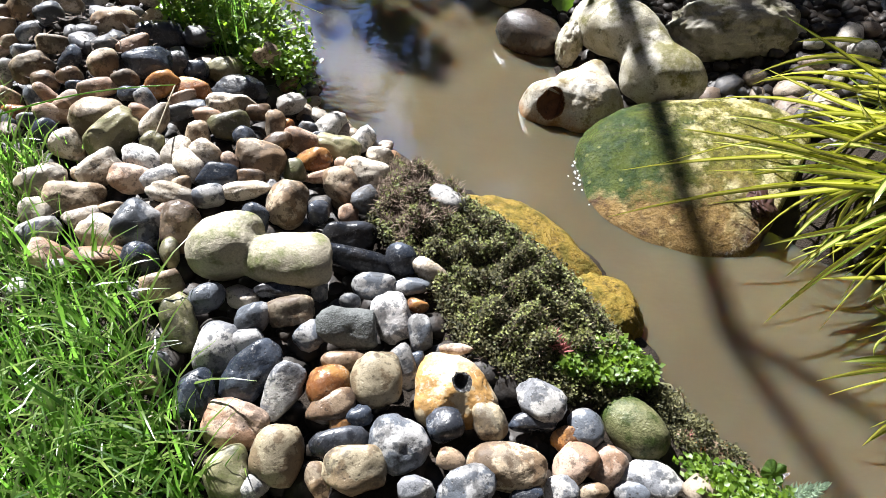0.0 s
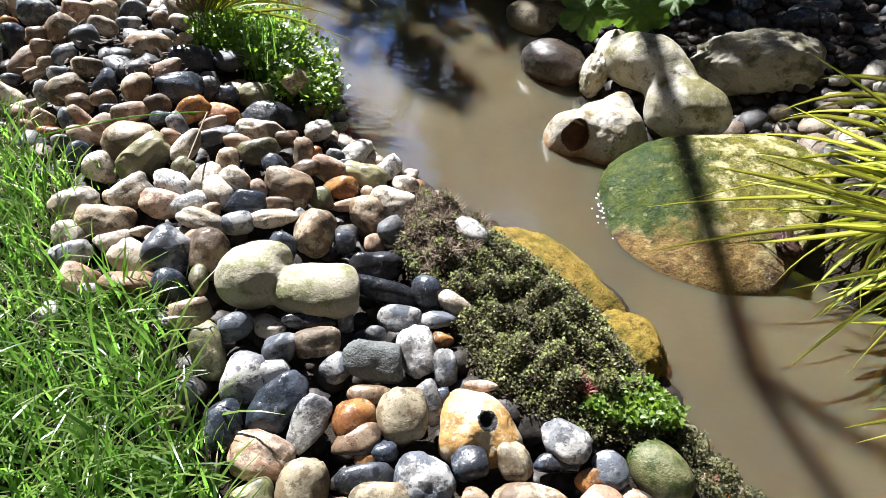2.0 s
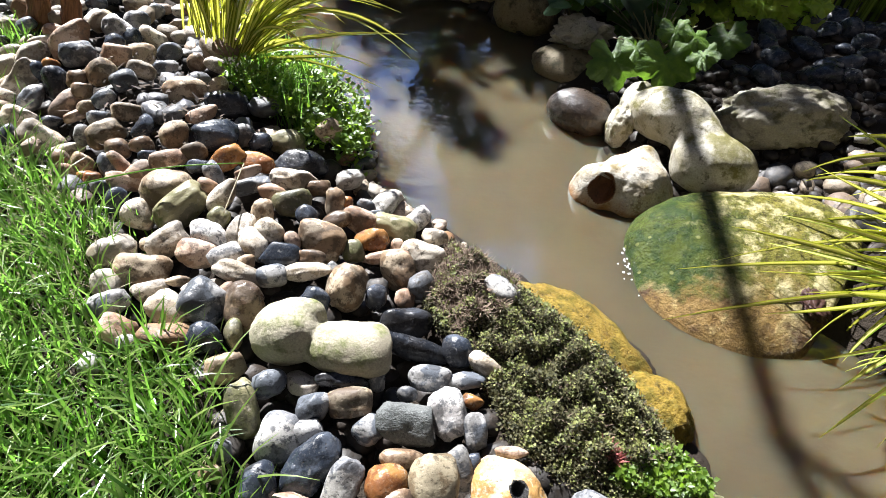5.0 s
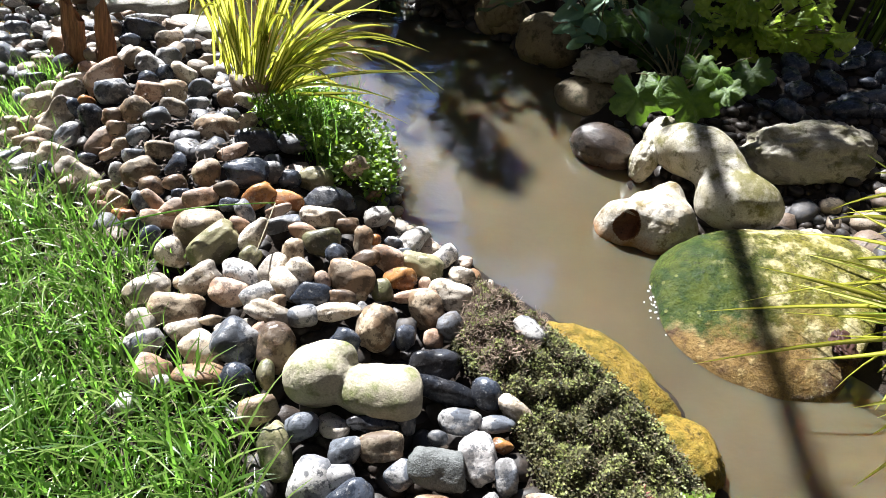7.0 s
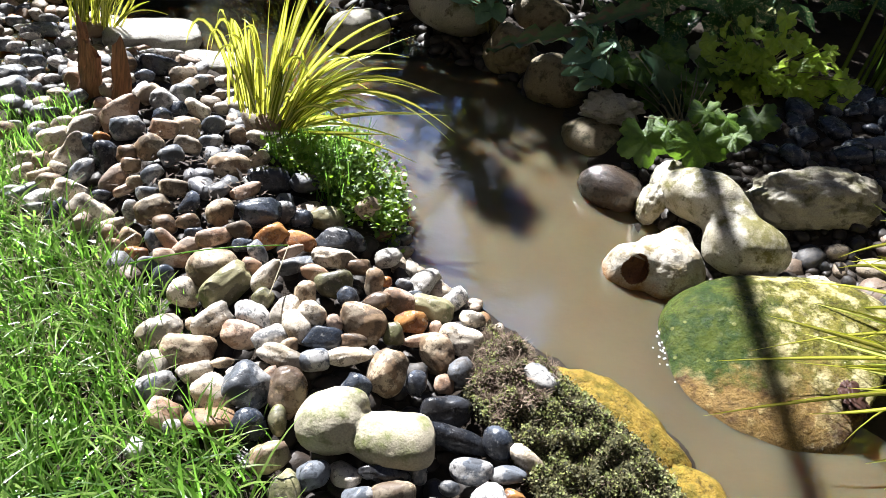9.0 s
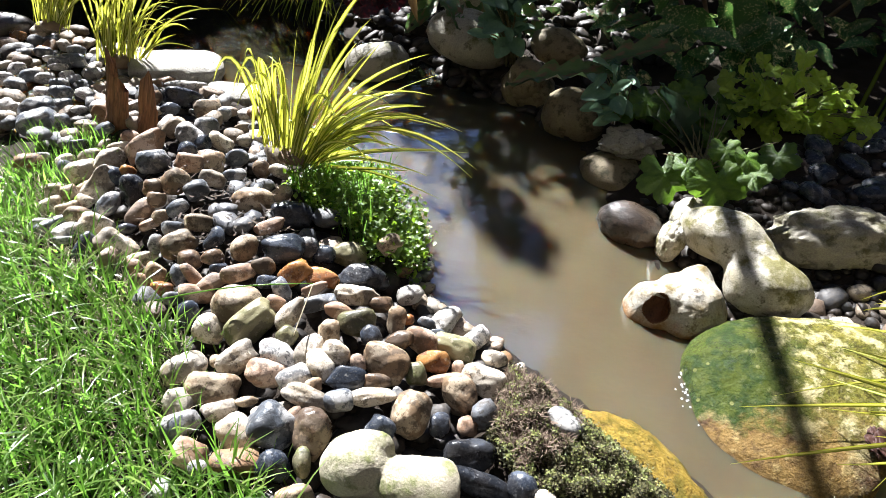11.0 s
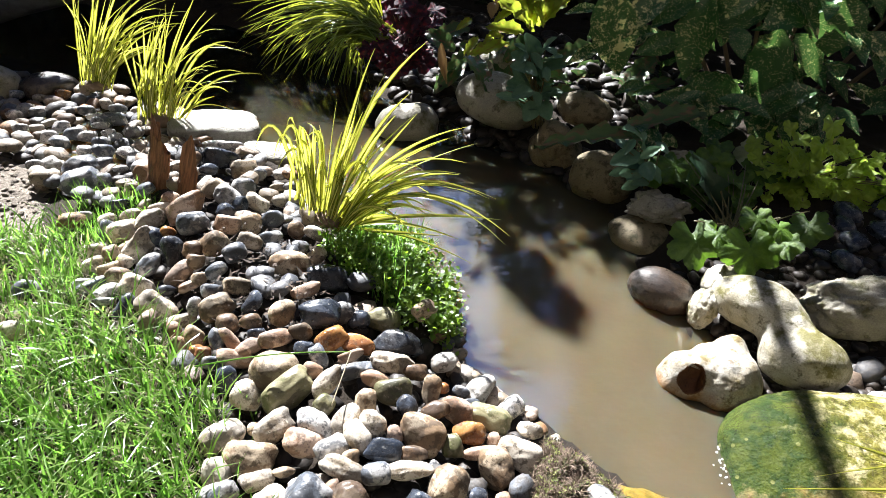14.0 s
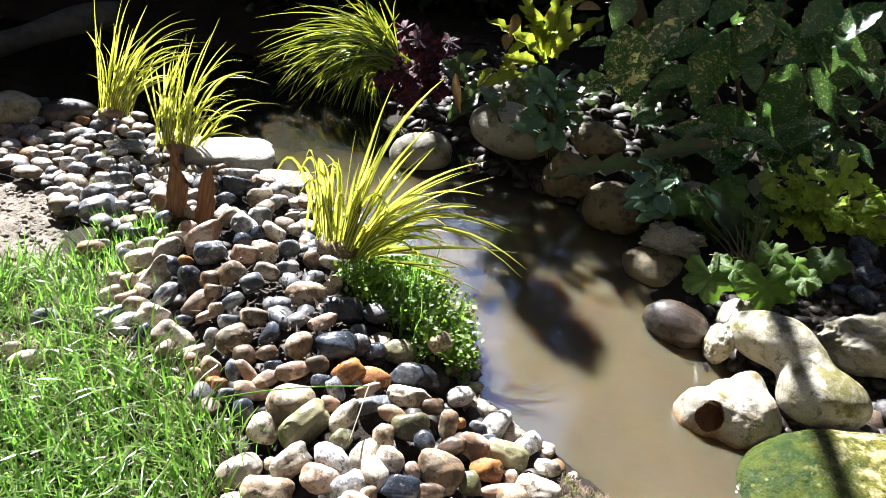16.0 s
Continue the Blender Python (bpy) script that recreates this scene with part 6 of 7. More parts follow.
# ---- leafy plants ----
def leaf_shape(kind):
    """A unit leaf from its stalk at the origin to its tip at y = 1, from -0.5 to 0.5 wide."""
    if kind in ("lobed", "ruffled"):
        n, rough = 70, 0.6 if kind == "ruffled" else 0.3
        rings = (0.35, 0.7, 1.0)
        verts, faces = [(0, 0.38, 0.0)], []
        for ring in rings:
            for i in range(n):
                a = 2 * math.pi * i / n - math.pi / 2
                lobe = 0.33 + 0.15 * abs(math.cos((a - math.pi / 2) * 2.5)) ** 0.8 + 0.016 * ring * math.cos(a * 23) + 0.012 * ring * math.cos(a * 14 + 1)
                if abs(a + math.pi / 2) < 0.22 or abs(a - 1.5 * math.pi) < 0.22:
                    lobe *= 0.55
                r = lobe * ring
                z = rough * ring * ring * (0.30 * math.sin(a * 2 + 1) + 0.16 * math.sin(a * 5 + 0.6) + 0.10 * math.cos(a * 9 + 2)) - 0.10 * ring * ring
                verts.append((math.cos(a) * r * 1.08, 0.45 + math.sin(a) * r * 1.12, z * 0.7))
        for i in range(n):
            j = (i + 1) % n
            faces.append((0, 1 + i, 1 + j))
            for k in range(len(rings) - 1):
                faces.append((1 + k * n + i, 1 + (k + 1) * n + i, 1 + (k + 1) * n + j, 1 + k * n + j))
        return verts, faces
    n, verts, faces = 14, [], []
    for i in range(n + 1):
        t = i / n
        if kind == "oval":
            w = 0.5 * math.sin(math.pi * min(1, t * 0.93 + 0.03)) ** 0.8
        elif kind == "strap":
            w = 0.5 * min(1, 3 * t + 0.2) * (1 - t ** 4) * (1 + 0.09 * math.sin(i * 1.7))
        else:
            w = 0.5 * math.sin(math.pi * min(1, t ** 0.85 * 0.97 + 0.02)) * (1 + 0.05 * (-1) ** i * (0.3 < t < 0.95))
        w = max(w, 0.012)
        drop = -0.16 * t * t
        for s in (-1, -0.5, 0, 0.5, 1):
            verts.append((w * s, t, drop + 0.10 * abs(s) * w * 2 + (0.05 if kind == "strap" else 0.012) * math.sin(t * 29 + s * 3) * abs(s)))
    for i in range(n):
        for k in range(4):
            a = i * 5 + k
            faces.append((a, a + 1, a + 6, a + 5))
    return verts, faces


def leaf_mesh(name, kind, material):
    v, f = leaf_shape(kind)
    me = bpy.data.meshes.new(name)
    me.from_pydata(v, [], f)
    me.shade_smooth()
    me.materials.append(material)
    return me


class Plant:
    """A plant of single leaves that share one mesh. Each leaf: foot, tip, width."""

    def __init__(self, name, place, mesh, label, category, seed=1, stalk=None, face=(0.0, -0.55, 0.8)):
        self.root = new(name)
        self.root.location = place
        self.mesh, self.stalk, self.face, self.rng = mesh, stalk, Vector(face), np.random.default_rng(seed)
        tagged(self.root, label, category)

    def __call__(self, foot, tip, width):
        foot, tip = Vector(foot), Vector(tip)
        d = tip - foot
        face = (self.face + Vector(self.rng.normal(0, 0.22, 3))).normalized()
        side = d.cross(face).normalized()
        up = side.cross(d.normalized())
        m = Matrix.Identity(4)
        for i, c in enumerate((side * width, d, up * d.length)):
            for k in range(3):
                m[k][i] = c[k]
        m.translation = foot - self.root.location
        ob = new("leaf", self.mesh)
        ob.parent = self.root
        ob.matrix_basis = m
        if self.stalk:
            stem(self.root, (self.root.location + Vector(self.rng.normal(0, 0.012, 3)), foot.lerp(self.root.location, 0.5) + Vector((0, 0, 0.03)), foot), self.stalk[0], self.stalk[1])


def tube(points, radii, sides=7):
    """A round tapered limb along points."""
    p = np.array([tuple(q) for q in points], float)
    d = np.gradient(p, axis=0)
    d /= np.linalg.norm(d, axis=1, keepdims=True) + 1e-9
    ref = np.array([0.3, 0.9, 0.2])
    a = np.cross(d, ref)
    a /= np.linalg.norm(a, axis=1, keepdims=True) + 1e-9
    b = np.cross(d, a)
    k = np.arange(sides) * 2 * np.pi / sides
    v = p[:, None] + (a[:, None] * np.cos(k)[None, :, None] + b[:, None] * np.sin(k)[None, :, None]) * np.array(radii)[:, None, None]
    f = [(i * sides + j, i * sides + (j + 1) % sides, (i + 1) * sides + (j + 1) % sides, (i + 1) * sides + j) for i in range(len(p) - 1) for j in range(sides)]
    f += [tuple(range(sides))[::-1], tuple((len(p) - 1) * sides + j for j in range(sides))]
    return v.reshape(-1, 3), f


def stem(root, points, radius, material, name="stem"):
    a, b, c = [np.array(tuple(q)) for q in points]
    t = np.linspace(0, 1, 7)[:, None]
    p = (1 - t) ** 2 * a + 2 * t * (1 - t) * b + t ** 2 * c
    v, f = tube(p, np.linspace(radius, radius * 0.6, 7), 5)
    return link_mesh(name, v - np.array(root.location), f, material, root)


def spotted_leaf():
    n = Nodes("spotted_laurel_leaf")
    rnd = n.tree.nodes.new("ShaderNodeObjectInfo").outputs["Random"]
    shift = n.node("Combine" + "XYZ", X=n.math("MULTIPLY", rnd, 91.0), Y=n.math("MULTIPLY", rnd, 37.0))
    add = n.tree.nodes.new("ShaderNodeVectorMath")
    n.put(add.inputs[0], n.coords())
    n.put(add.inputs[1], shift.outputs[0])
    v = add.outputs[0]
    flat = n.node("Mapping", Vector=v)
    flat.inputs["Scale"].default_value = (0.45, 1.0, 1.0)
    v = flat.outputs[0]
    fine = n.span(n.noise(38, 4, 0.65, v), 0.59, 0.62)
    dots = n.span(n.spots(46, v), 0.17, 0.22, 1.0, 0.0)
    blotch = n.span(n.math("ADD", n.noise(7, 6, 0.72, v), n.span(rnd, 0, 1, -0.16, 0.06)), 0.57, 0.60)
    spots = n.math("MAXIMUM", n.math("MULTIPLY", n.math("MAXIMUM", fine, dots), n.span(n.noise(6, 3, 0.6, v), 0.40, 0.50)), blotch)
    green = n.blend(n.noise(5, 3, 0.5, v), (0.024, 0.074, 0.026), (0.058, 0.135, 0.042))
    col = n.blend(spots, green, (0.62, 0.60, 0.27))
    n.set(Base_Color=col, Roughness=0.24)
    n.bump(n.noise(22, 3, 0.5, v), 0.15, 0.02)
    n.glow_through(n.blend(0.4, col, (0.12, 0.24, 0.03)), 0.32)
    return n.mat


def veined_leaf(name, dark, light, share=0.4, rough=0.4, tint=None, relief=0.14):
    n = Nodes(name)
    rnd = n.tree.nodes.new("ShaderNodeObjectInfo").outputs["Random"]
    col = n.blend(n.span(n.noise(6, 4), 0.3, 0.7), dark, light)
    col = n.blend(1.0, col, n.ramp(rnd, (0, (0.7, 0.72, 0.7)), (1, (1.2, 1.15, 1.1))), "MULTIPLY")
    if tint:
        col = n.blend(n.span(n.noise(4, 3, 0.6), 0.5, 0.6), col, tint)
    n.set(Base_Color=col, Roughness=rough)
    n.bump(n.noise(14, 3), relief, 0.03)
    n.glow_through(n.blend(0.5, col, tuple(min(1, c * 2) for c in light)), share)
    return n.mat


STALK = veined_leaf("leaf_stalk", (0.10, 0.09, 0.04), (0.16, 0.14, 0.06), 0.1)
AUCUBA = leaf_mesh("spotted_leaf", "pointed", spotted_leaf())
LIME = leaf_mesh("lime_leaf", "ruffled", veined_leaf("lime_heuchera", (0.22, 0.34, 0.035), (0.36, 0.48, 0.07), 0.45))
GREEN_LOBED = leaf_mesh("green_lobed_leaf", "lobed", veined_leaf("green_heuchera", (0.028, 0.07, 0.008), (0.09, 0.17, 0.015), 0.40, 0.48, relief=0.3))
PALE_LOBED = leaf_mesh("pale_lobed_leaf", "lobed", veined_leaf("silvery_heuchera", (0.22, 0.26, 0.17), (0.34, 0.38, 0.26), 0.35))
PURPLE = leaf_mesh("purple_leaf", "ruffled", veined_leaf("purple_heuchera", (0.020, 0.005, 0.014), (0.042, 0.010, 0.024), 0.3, 0.75, (0.14, 0.01, 0.02)))
SEDUM = leaf_mesh("stonecrop_leaf", "oval", veined_leaf("stonecrop", (0.07, 0.15, 0.095), (0.13, 0.23, 0.145), 0.25, 0.55))
STRAP = leaf_mesh("strap_leaf", "strap", veined_leaf("strap_leaf", (0.04, 0.085, 0.025), (0.07, 0.13, 0.04), 0.3, 0.4, (0.15, 0.075, 0.045)))
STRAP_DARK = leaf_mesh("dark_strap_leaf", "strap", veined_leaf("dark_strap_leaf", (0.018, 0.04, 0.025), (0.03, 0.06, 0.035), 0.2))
FERN = leaf_mesh("fern_leaf", "strap", veined_leaf("fern", (0.15, 0.22, 0.02), (0.28, 0.34, 0.03), 0.5, 0.4, (0.24, 0.10, 0.03)))
DEADLEAF = leaf_mesh("withered_leaf", "pointed", veined_leaf("withered_leaf", (0.20, 0.11, 0.05), (0.32, 0.20, 0.08), 0.4, 0.6))

aucuba = Plant("spotted_laurel", (0.62, 2.5, 0.12), AUCUBA, "dark glossy spotted laurel shrub with yellow flecks", "shrub", 5)
aucuba((-0.027, 2.214, 0.541), (0.064, 2.154, 0.302), 0.147)
aucuba((0.162, 2.212, 0.581), (0.029, 2.152, 0.429), 0.093)
aucuba((0.116, 2.289, 0.615), (0.090, 2.229, 0.518), 0.077)
aucuba((0.228, 2.240, 0.420), (0.097, 2.180, 0.376), 0.073)
aucuba((0.280, 2.227, 0.551), (0.237, 2.167, 0.315), 0.135)
aucuba((0.236, 2.238, 0.543), (0.115, 2.178, 0.467), 0.086)
aucuba((0.355, 2.266, 0.575), (0.344, 2.206, 0.420), 0.118)
aucuba((0.365, 2.216, 0.475), (0.406, 2.156, 0.410), 0.078)
aucuba((0.509, 2.249, 0.481), (0.480, 2.189, 0.261), 0.142)
aucuba((0.589, 2.266, 0.580), (0.443, 2.206, 0.494), 0.125)
aucuba((0.645, 2.272, 0.594), (0.659, 2.212, 0.427), 0.169)
aucuba((0.400, 2.201, 0.224), (0.190, 2.141, 0.271), 0.102)
aucuba((0.489, 2.281, 0.223), (0.275, 2.221, 0.322), 0.102)
aucuba((0.494, 2.243, 0.210), (0.362, 2.183, 0.104), 0.095)
aucuba((0.508, 2.244, 0.222), (0.652, 2.184, 0.342), 0.116)
aucuba((0.519, 2.256, 0.198), (0.707, 2.196, 0.225), 0.118)
aucuba((0.495, 2.228, 0.197), (0.612, 2.168, 0.149), 0.104)
aucuba((0.292, 2.289, 0.628), (0.227, 2.229, 0.565), 0.082)
aucuba((0.552, 2.221, 0.673), (0.468, 2.161, 0.584), 0.102)
aucuba((0.682, 2.254, 0.674), (0.557, 2.194, 0.562), 0.105)
aucuba((0.375, 2.217, 0.630), (0.320, 2.157, 0.509), 0.092)
aucuba((0.572, 2.262, 0.369), (0.516, 2.202, 0.257), 0.099)
aucuba((-0.030, 2.290, 0.460), (-0.133, 2.230, 0.463), 0.042)
aucuba((0.006, 2.288, 0.346), (-0.106, 2.228, 0.303), 0.051)
aucuba((-0.022, 2.213, 0.623), (-0.055, 2.153, 0.536), 0.081)
aucuba((0.197, 2.262, 0.654), (0.143, 2.202, 0.557), 0.084)
aucuba((0.571, 2.289, 0.460), (0.680, 2.229, 0.351), 0.109)
lime = Plant("heuchera", (0.60, 1.95, 0.11), LIME, "lime green ruffled heuchera under the shrub", "plant", 6, (0.002, STALK))
lime((0.512, 1.865, 0.284), (0.507, 1.795, 0.244), 0.076)
lime((0.568, 1.886, 0.267), (0.558, 1.816, 0.225), 0.083)
lime((0.505, 1.916, 0.217), (0.501, 1.846, 0.182), 0.073)
lime((0.566, 1.919, 0.165), (0.563, 1.849, 0.123), 0.086)
lime((0.589, 1.890, 0.305), (0.576, 1.820, 0.272), 0.066)
lime((0.608, 1.909, 0.359), (0.579, 1.839, 0.329), 0.058)
lime((0.622, 1.912, 0.207), (0.613, 1.842, 0.164), 0.084)
lime((0.588, 1.880, 0.135), (0.579, 1.810, 0.112), 0.065)
lime((0.658, 1.910, 0.275), (0.630, 1.840, 0.267), 0.050)
lime((0.713, 1.903, 0.200), (0.704, 1.833, 0.155), 0.095)
lime((0.727, 1.915, 0.258), (0.704, 1.845, 0.228), 0.079)
lime((0.676, 1.896, 0.181), (0.665, 1.826, 0.154), 0.071)
lime((0.499, 1.879, 0.167), (0.489, 1.809, 0.162), 0.047)
lime((0.735, 1.888, 0.194), (0.726, 1.818, 0.154), 0.085)
green = Plant("heuchera", (0.36, 1.62, 0.10), GREEN_LOBED, "green lobed heuchera hanging over the rocks", "plant", 7, (0.002, STALK))
green((0.236, 1.577, 0.167), (0.264, 1.507, 0.066), 0.146)
green((0.345, 1.504, 0.209), (0.350, 1.434, 0.118), 0.148)
green((0.362, 1.570, 0.236), (0.365, 1.500, 0.193), 0.091)
green((0.489, 1.584, 0.236), (0.488, 1.514, 0.178), 0.104)
green((0.395, 1.509, 0.248), (0.384, 1.439, 0.225), 0.070)
green((0.423, 1.512, 0.209), (0.420, 1.442, 0.182), 0.075)
green((0.280, 1.545, 0.188), (0.279, 1.475, 0.164), 0.071)
L = Plant("heuchera", (0.46, 2.02, 0.12), PALE_LOBED, "single silvery lobed leaf in a sun fleck", "plant", 8, (0.002, STALK))
L((0.508, 2.014, 0.166), (0.409, 1.944, 0.205), 0.090)
L = purple = Plant("heuchera", (-0.68, 2.55, 0.12), PURPLE, "dark purple heuchera in the shade", "plant", 9, (0.002, STALK))
L((-0.725, 2.517, 0.356), (-0.705, 2.447, 0.269), 0.118)
L((-0.650, 2.456, 0.357), (-0.627, 2.386, 0.271), 0.114)
L((-0.666, 2.523, 0.258), (-0.647, 2.453, 0.168), 0.119)
L((-0.818, 2.481, 0.211), (-0.795, 2.411, 0.155), 0.088)
L((-0.694, 2.516, 0.213), (-0.670, 2.446, 0.116), 0.129)
L((-0.763, 2.515, 0.168), (-0.735, 2.445, 0.103), 0.098)
L((-0.624, 2.526, 0.188), (-0.606, 2.456, 0.113), 0.102)
L((-0.689, 2.485, 0.393), (-0.671, 2.415, 0.334), 0.085)
L = sedum_large = Plant("stonecrop", (-0.16, 2.16, 0.12), SEDUM, "blue-green stonecrop with fleshy leaves between rocks", "plant", 10, (0.004, STALK))
L((-0.201, 2.166, 0.293), (-0.269, 2.096, 0.354), 0.059)
L((-0.192, 2.161, 0.305), (-0.139, 2.091, 0.374), 0.066)
L((-0.204, 2.124, 0.298), (-0.268, 2.054, 0.333), 0.051)
L((-0.186, 2.155, 0.293), (-0.125, 2.085, 0.346), 0.055)
L((-0.197, 2.198, 0.223), (-0.272, 2.128, 0.249), 0.057)
L((-0.204, 2.196, 0.233), (-0.239, 2.126, 0.293), 0.053)
L((-0.197, 2.107, 0.240), (-0.254, 2.037, 0.247), 0.055)
L((-0.173, 2.171, 0.218), (-0.149, 2.101, 0.287), 0.056)
L((-0.179, 2.138, 0.205), (-0.141, 2.068, 0.264), 0.048)
L((-0.183, 2.119, 0.199), (-0.206, 2.049, 0.167), 0.056)
L((-0.165, 2.119, 0.201), (-0.137, 2.049, 0.183), 0.052)
L((-0.198, 2.184, 0.305), (-0.236, 2.114, 0.402), 0.056)
L((-0.190, 2.201, 0.310), (-0.172, 2.131, 0.409), 0.045)
L((-0.199, 2.157, 0.343), (-0.194, 2.087, 0.394), 0.036)
L = sedum_small = Plant("stonecrop", (0.17, 1.85, 0.10), SEDUM, "small blue-green stonecrop among rocks", "plant", 11, (0.003, STALK))
L((0.106, 1.803, 0.261), (0.046, 1.733, 0.330), 0.047)
L((0.115, 1.816, 0.212), (0.037, 1.746, 0.215), 0.055)
L((0.129, 1.848, 0.207), (0.154, 1.778, 0.263), 0.050)
L((0.129, 1.840, 0.166), (0.077, 1.770, 0.174), 0.050)
L((0.122, 1.771, 0.211), (0.133, 1.701, 0.205), 0.045)
L((0.106, 1.786, 0.244), (0.096, 1.716, 0.317), 0.038)
L((0.125, 1.852, 0.177), (0.101, 1.782, 0.145), 0.050)
strap = Plant("strap_fern", (0.30, 2.08, 0.11), STRAP, "browning strap-leaved fern on the bank", "fern", 12)
strap((0.143, 1.979, 0.185), (-0.169, 1.919, 0.176), 0.070)
strap((0.307, 1.996, 0.278), (0.064, 1.936, 0.252), 0.071)
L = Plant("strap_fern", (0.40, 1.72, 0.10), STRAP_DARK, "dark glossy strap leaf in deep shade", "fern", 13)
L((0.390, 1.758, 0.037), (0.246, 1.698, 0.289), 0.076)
ferns = Plant("fern", (-0.25, 2.45, 0.14), FERN, "yellow-green fern lit by the sun", "fern", 14)
ferns((-0.250, 2.399, 0.431), (-0.332, 2.329, 0.528), 0.040)
ferns((-0.259, 2.408, 0.436), (-0.315, 2.338, 0.475), 0.032)
ferns((-0.243, 2.390, 0.425), (-0.213, 2.320, 0.474), 0.028)
ferns((-0.259, 2.358, 0.412), (-0.293, 2.288, 0.409), 0.028)
ferns((-0.233, 2.354, 0.426), (-0.189, 2.284, 0.396), 0.024)
ferns((-0.307, 2.434, 0.385), (-0.358, 2.364, 0.369), 0.033)
ferns((-0.219, 2.336, 0.505), (-0.156, 2.266, 0.596), 0.046)
ferns((-0.345, 2.404, 0.320), (-0.385, 2.334, 0.296), 0.029)
ferns((-0.412, 2.423, 0.284), (-0.450, 2.353, 0.241), 0.033)
ferns((-0.289, 2.358, 0.482), (-0.316, 2.288, 0.556), 0.035)
ferns((-0.433, 2.340, 0.366), (-0.472, 2.270, 0.353), 0.028)
ferns((-0.322, 2.375, 0.312), (-0.368, 2.305, 0.331), 0.028)
L = Plant("withered_plant", (-0.4, 2.45, 0.14), DEADLEAF, "withered brown leaves hanging on the bank", "plant", 15)
L((-0.527, 2.318, 0.282), (-0.494, 2.248, 0.169), 0.032)
L((-0.365, 2.331, 0.434), (-0.365, 2.261, 0.407), 0.039)
L((-0.162, 2.328, 0.540), (-0.100, 2.258, 0.572), 0.042)
L((-0.348, 2.379, 0.488), (-0.355, 2.309, 0.441), 0.040)


def around(plant, centre, count, spread, size, seed, droop=0.3, wide=1.0):
    """More leaves of a plant, round a centre, hanging outwards."""
    rng = np.random.default_rng(seed)
    for _ in range(count):
        p = Vector(centre) + Vector(rng.uniform(-1, 1, 3) * np.array(spread))
        a = rng.uniform(0, 2 * math.pi)
        n = rng.uniform(*size)
        d = Vector((math.cos(a), math.sin(a) - 0.4, rng.uniform(-0.9, droop))).normalized() * n
        plant(p, p + d, n * rng.uniform(0.36, 0.48) * wide)


ferns((-0.227, 2.420, 0.327), (-0.337, 2.370, 0.580), 0.055)
ferns((-0.211, 2.420, 0.349), (-0.176, 2.436, 0.542), 0.055)
ferns((-0.256, 2.420, 0.323), (-0.379, 2.364, 0.351), 0.055)
ferns((-0.229, 2.420, 0.336), (-0.441, 2.435, 0.473), 0.055)
ferns((-0.299, 2.420, 0.276), (-0.459, 2.387, 0.228), 0.055)
ferns((-0.202, 2.420, 0.350), (-0.079, 2.418, 0.521), 0.055)
ferns((-0.222, 2.420, 0.351), (-0.234, 2.360, 0.585), 0.055)
around(aucuba, (0.78, 2.62, 0.78), 170, (0.85, 0.30, 0.32), (0.13, 0.21), 51)
around(aucuba, (0.75, 2.62, 0.40), 60, (0.6, 0.25, 0.2), (0.11, 0.18), 54)
around(aucuba, (0.42, 2.22, 0.20), 26, (0.30, 0.10, 0.10), (0.10, 0.17), 61)
around(green, (0.33, 1.82, 0.16), 16, (0.14, 0.08, 0.07), (0.07, 0.12), 62, 0.3, 2.1)
around(aucuba, (0.95, 2.35, 0.35), 50, (0.45, 0.2, 0.25), (0.11, 0.18), 52)
for k in range(7):
    x = 0.15 + 0.17 * k
    stem(aucuba.root, ((0.55 + 0.04 * k, 2.55, 0.1), (x, 2.6, 0.45), (x + 0.05, 2.55, 0.95)), 0.009, BARK)
around(lime, (0.58, 1.88, 0.23), 46, (0.13, 0.06, 0.10), (0.035, 0.065), 55, 0.9, 2.2)
around(lime, (0.76, 1.86, 0.18), 22, (0.06, 0.05, 0.05), (0.045, 0.075), 56, 0.6, 2.2)
around(green, (0.36, 1.72, 0.13), 9, (0.12, 0.08, 0.05), (0.05, 0.085), 57, 0.4, 2.2)
around(sedum_large, (-0.195, 2.13, 0.27), 26, (0.05, 0.05, 0.09), (0.05, 0.085), 58, 0.9, 1.15)
around(sedum_small, (0.115, 1.80, 0.21), 14, (0.04, 0.04, 0.06), (0.045, 0.07), 59, 0.9, 1.15)
around(purple, (-0.70, 2.48, 0.25), 26, (0.11, 0.06, 0.12), (0.06, 0.10), 60, 0.6, 2.2)
around(strap, (-0.10, 2.52, 0.22), 36, (0.40, 0.2, 0.07), (0.10, 0.20), 53)


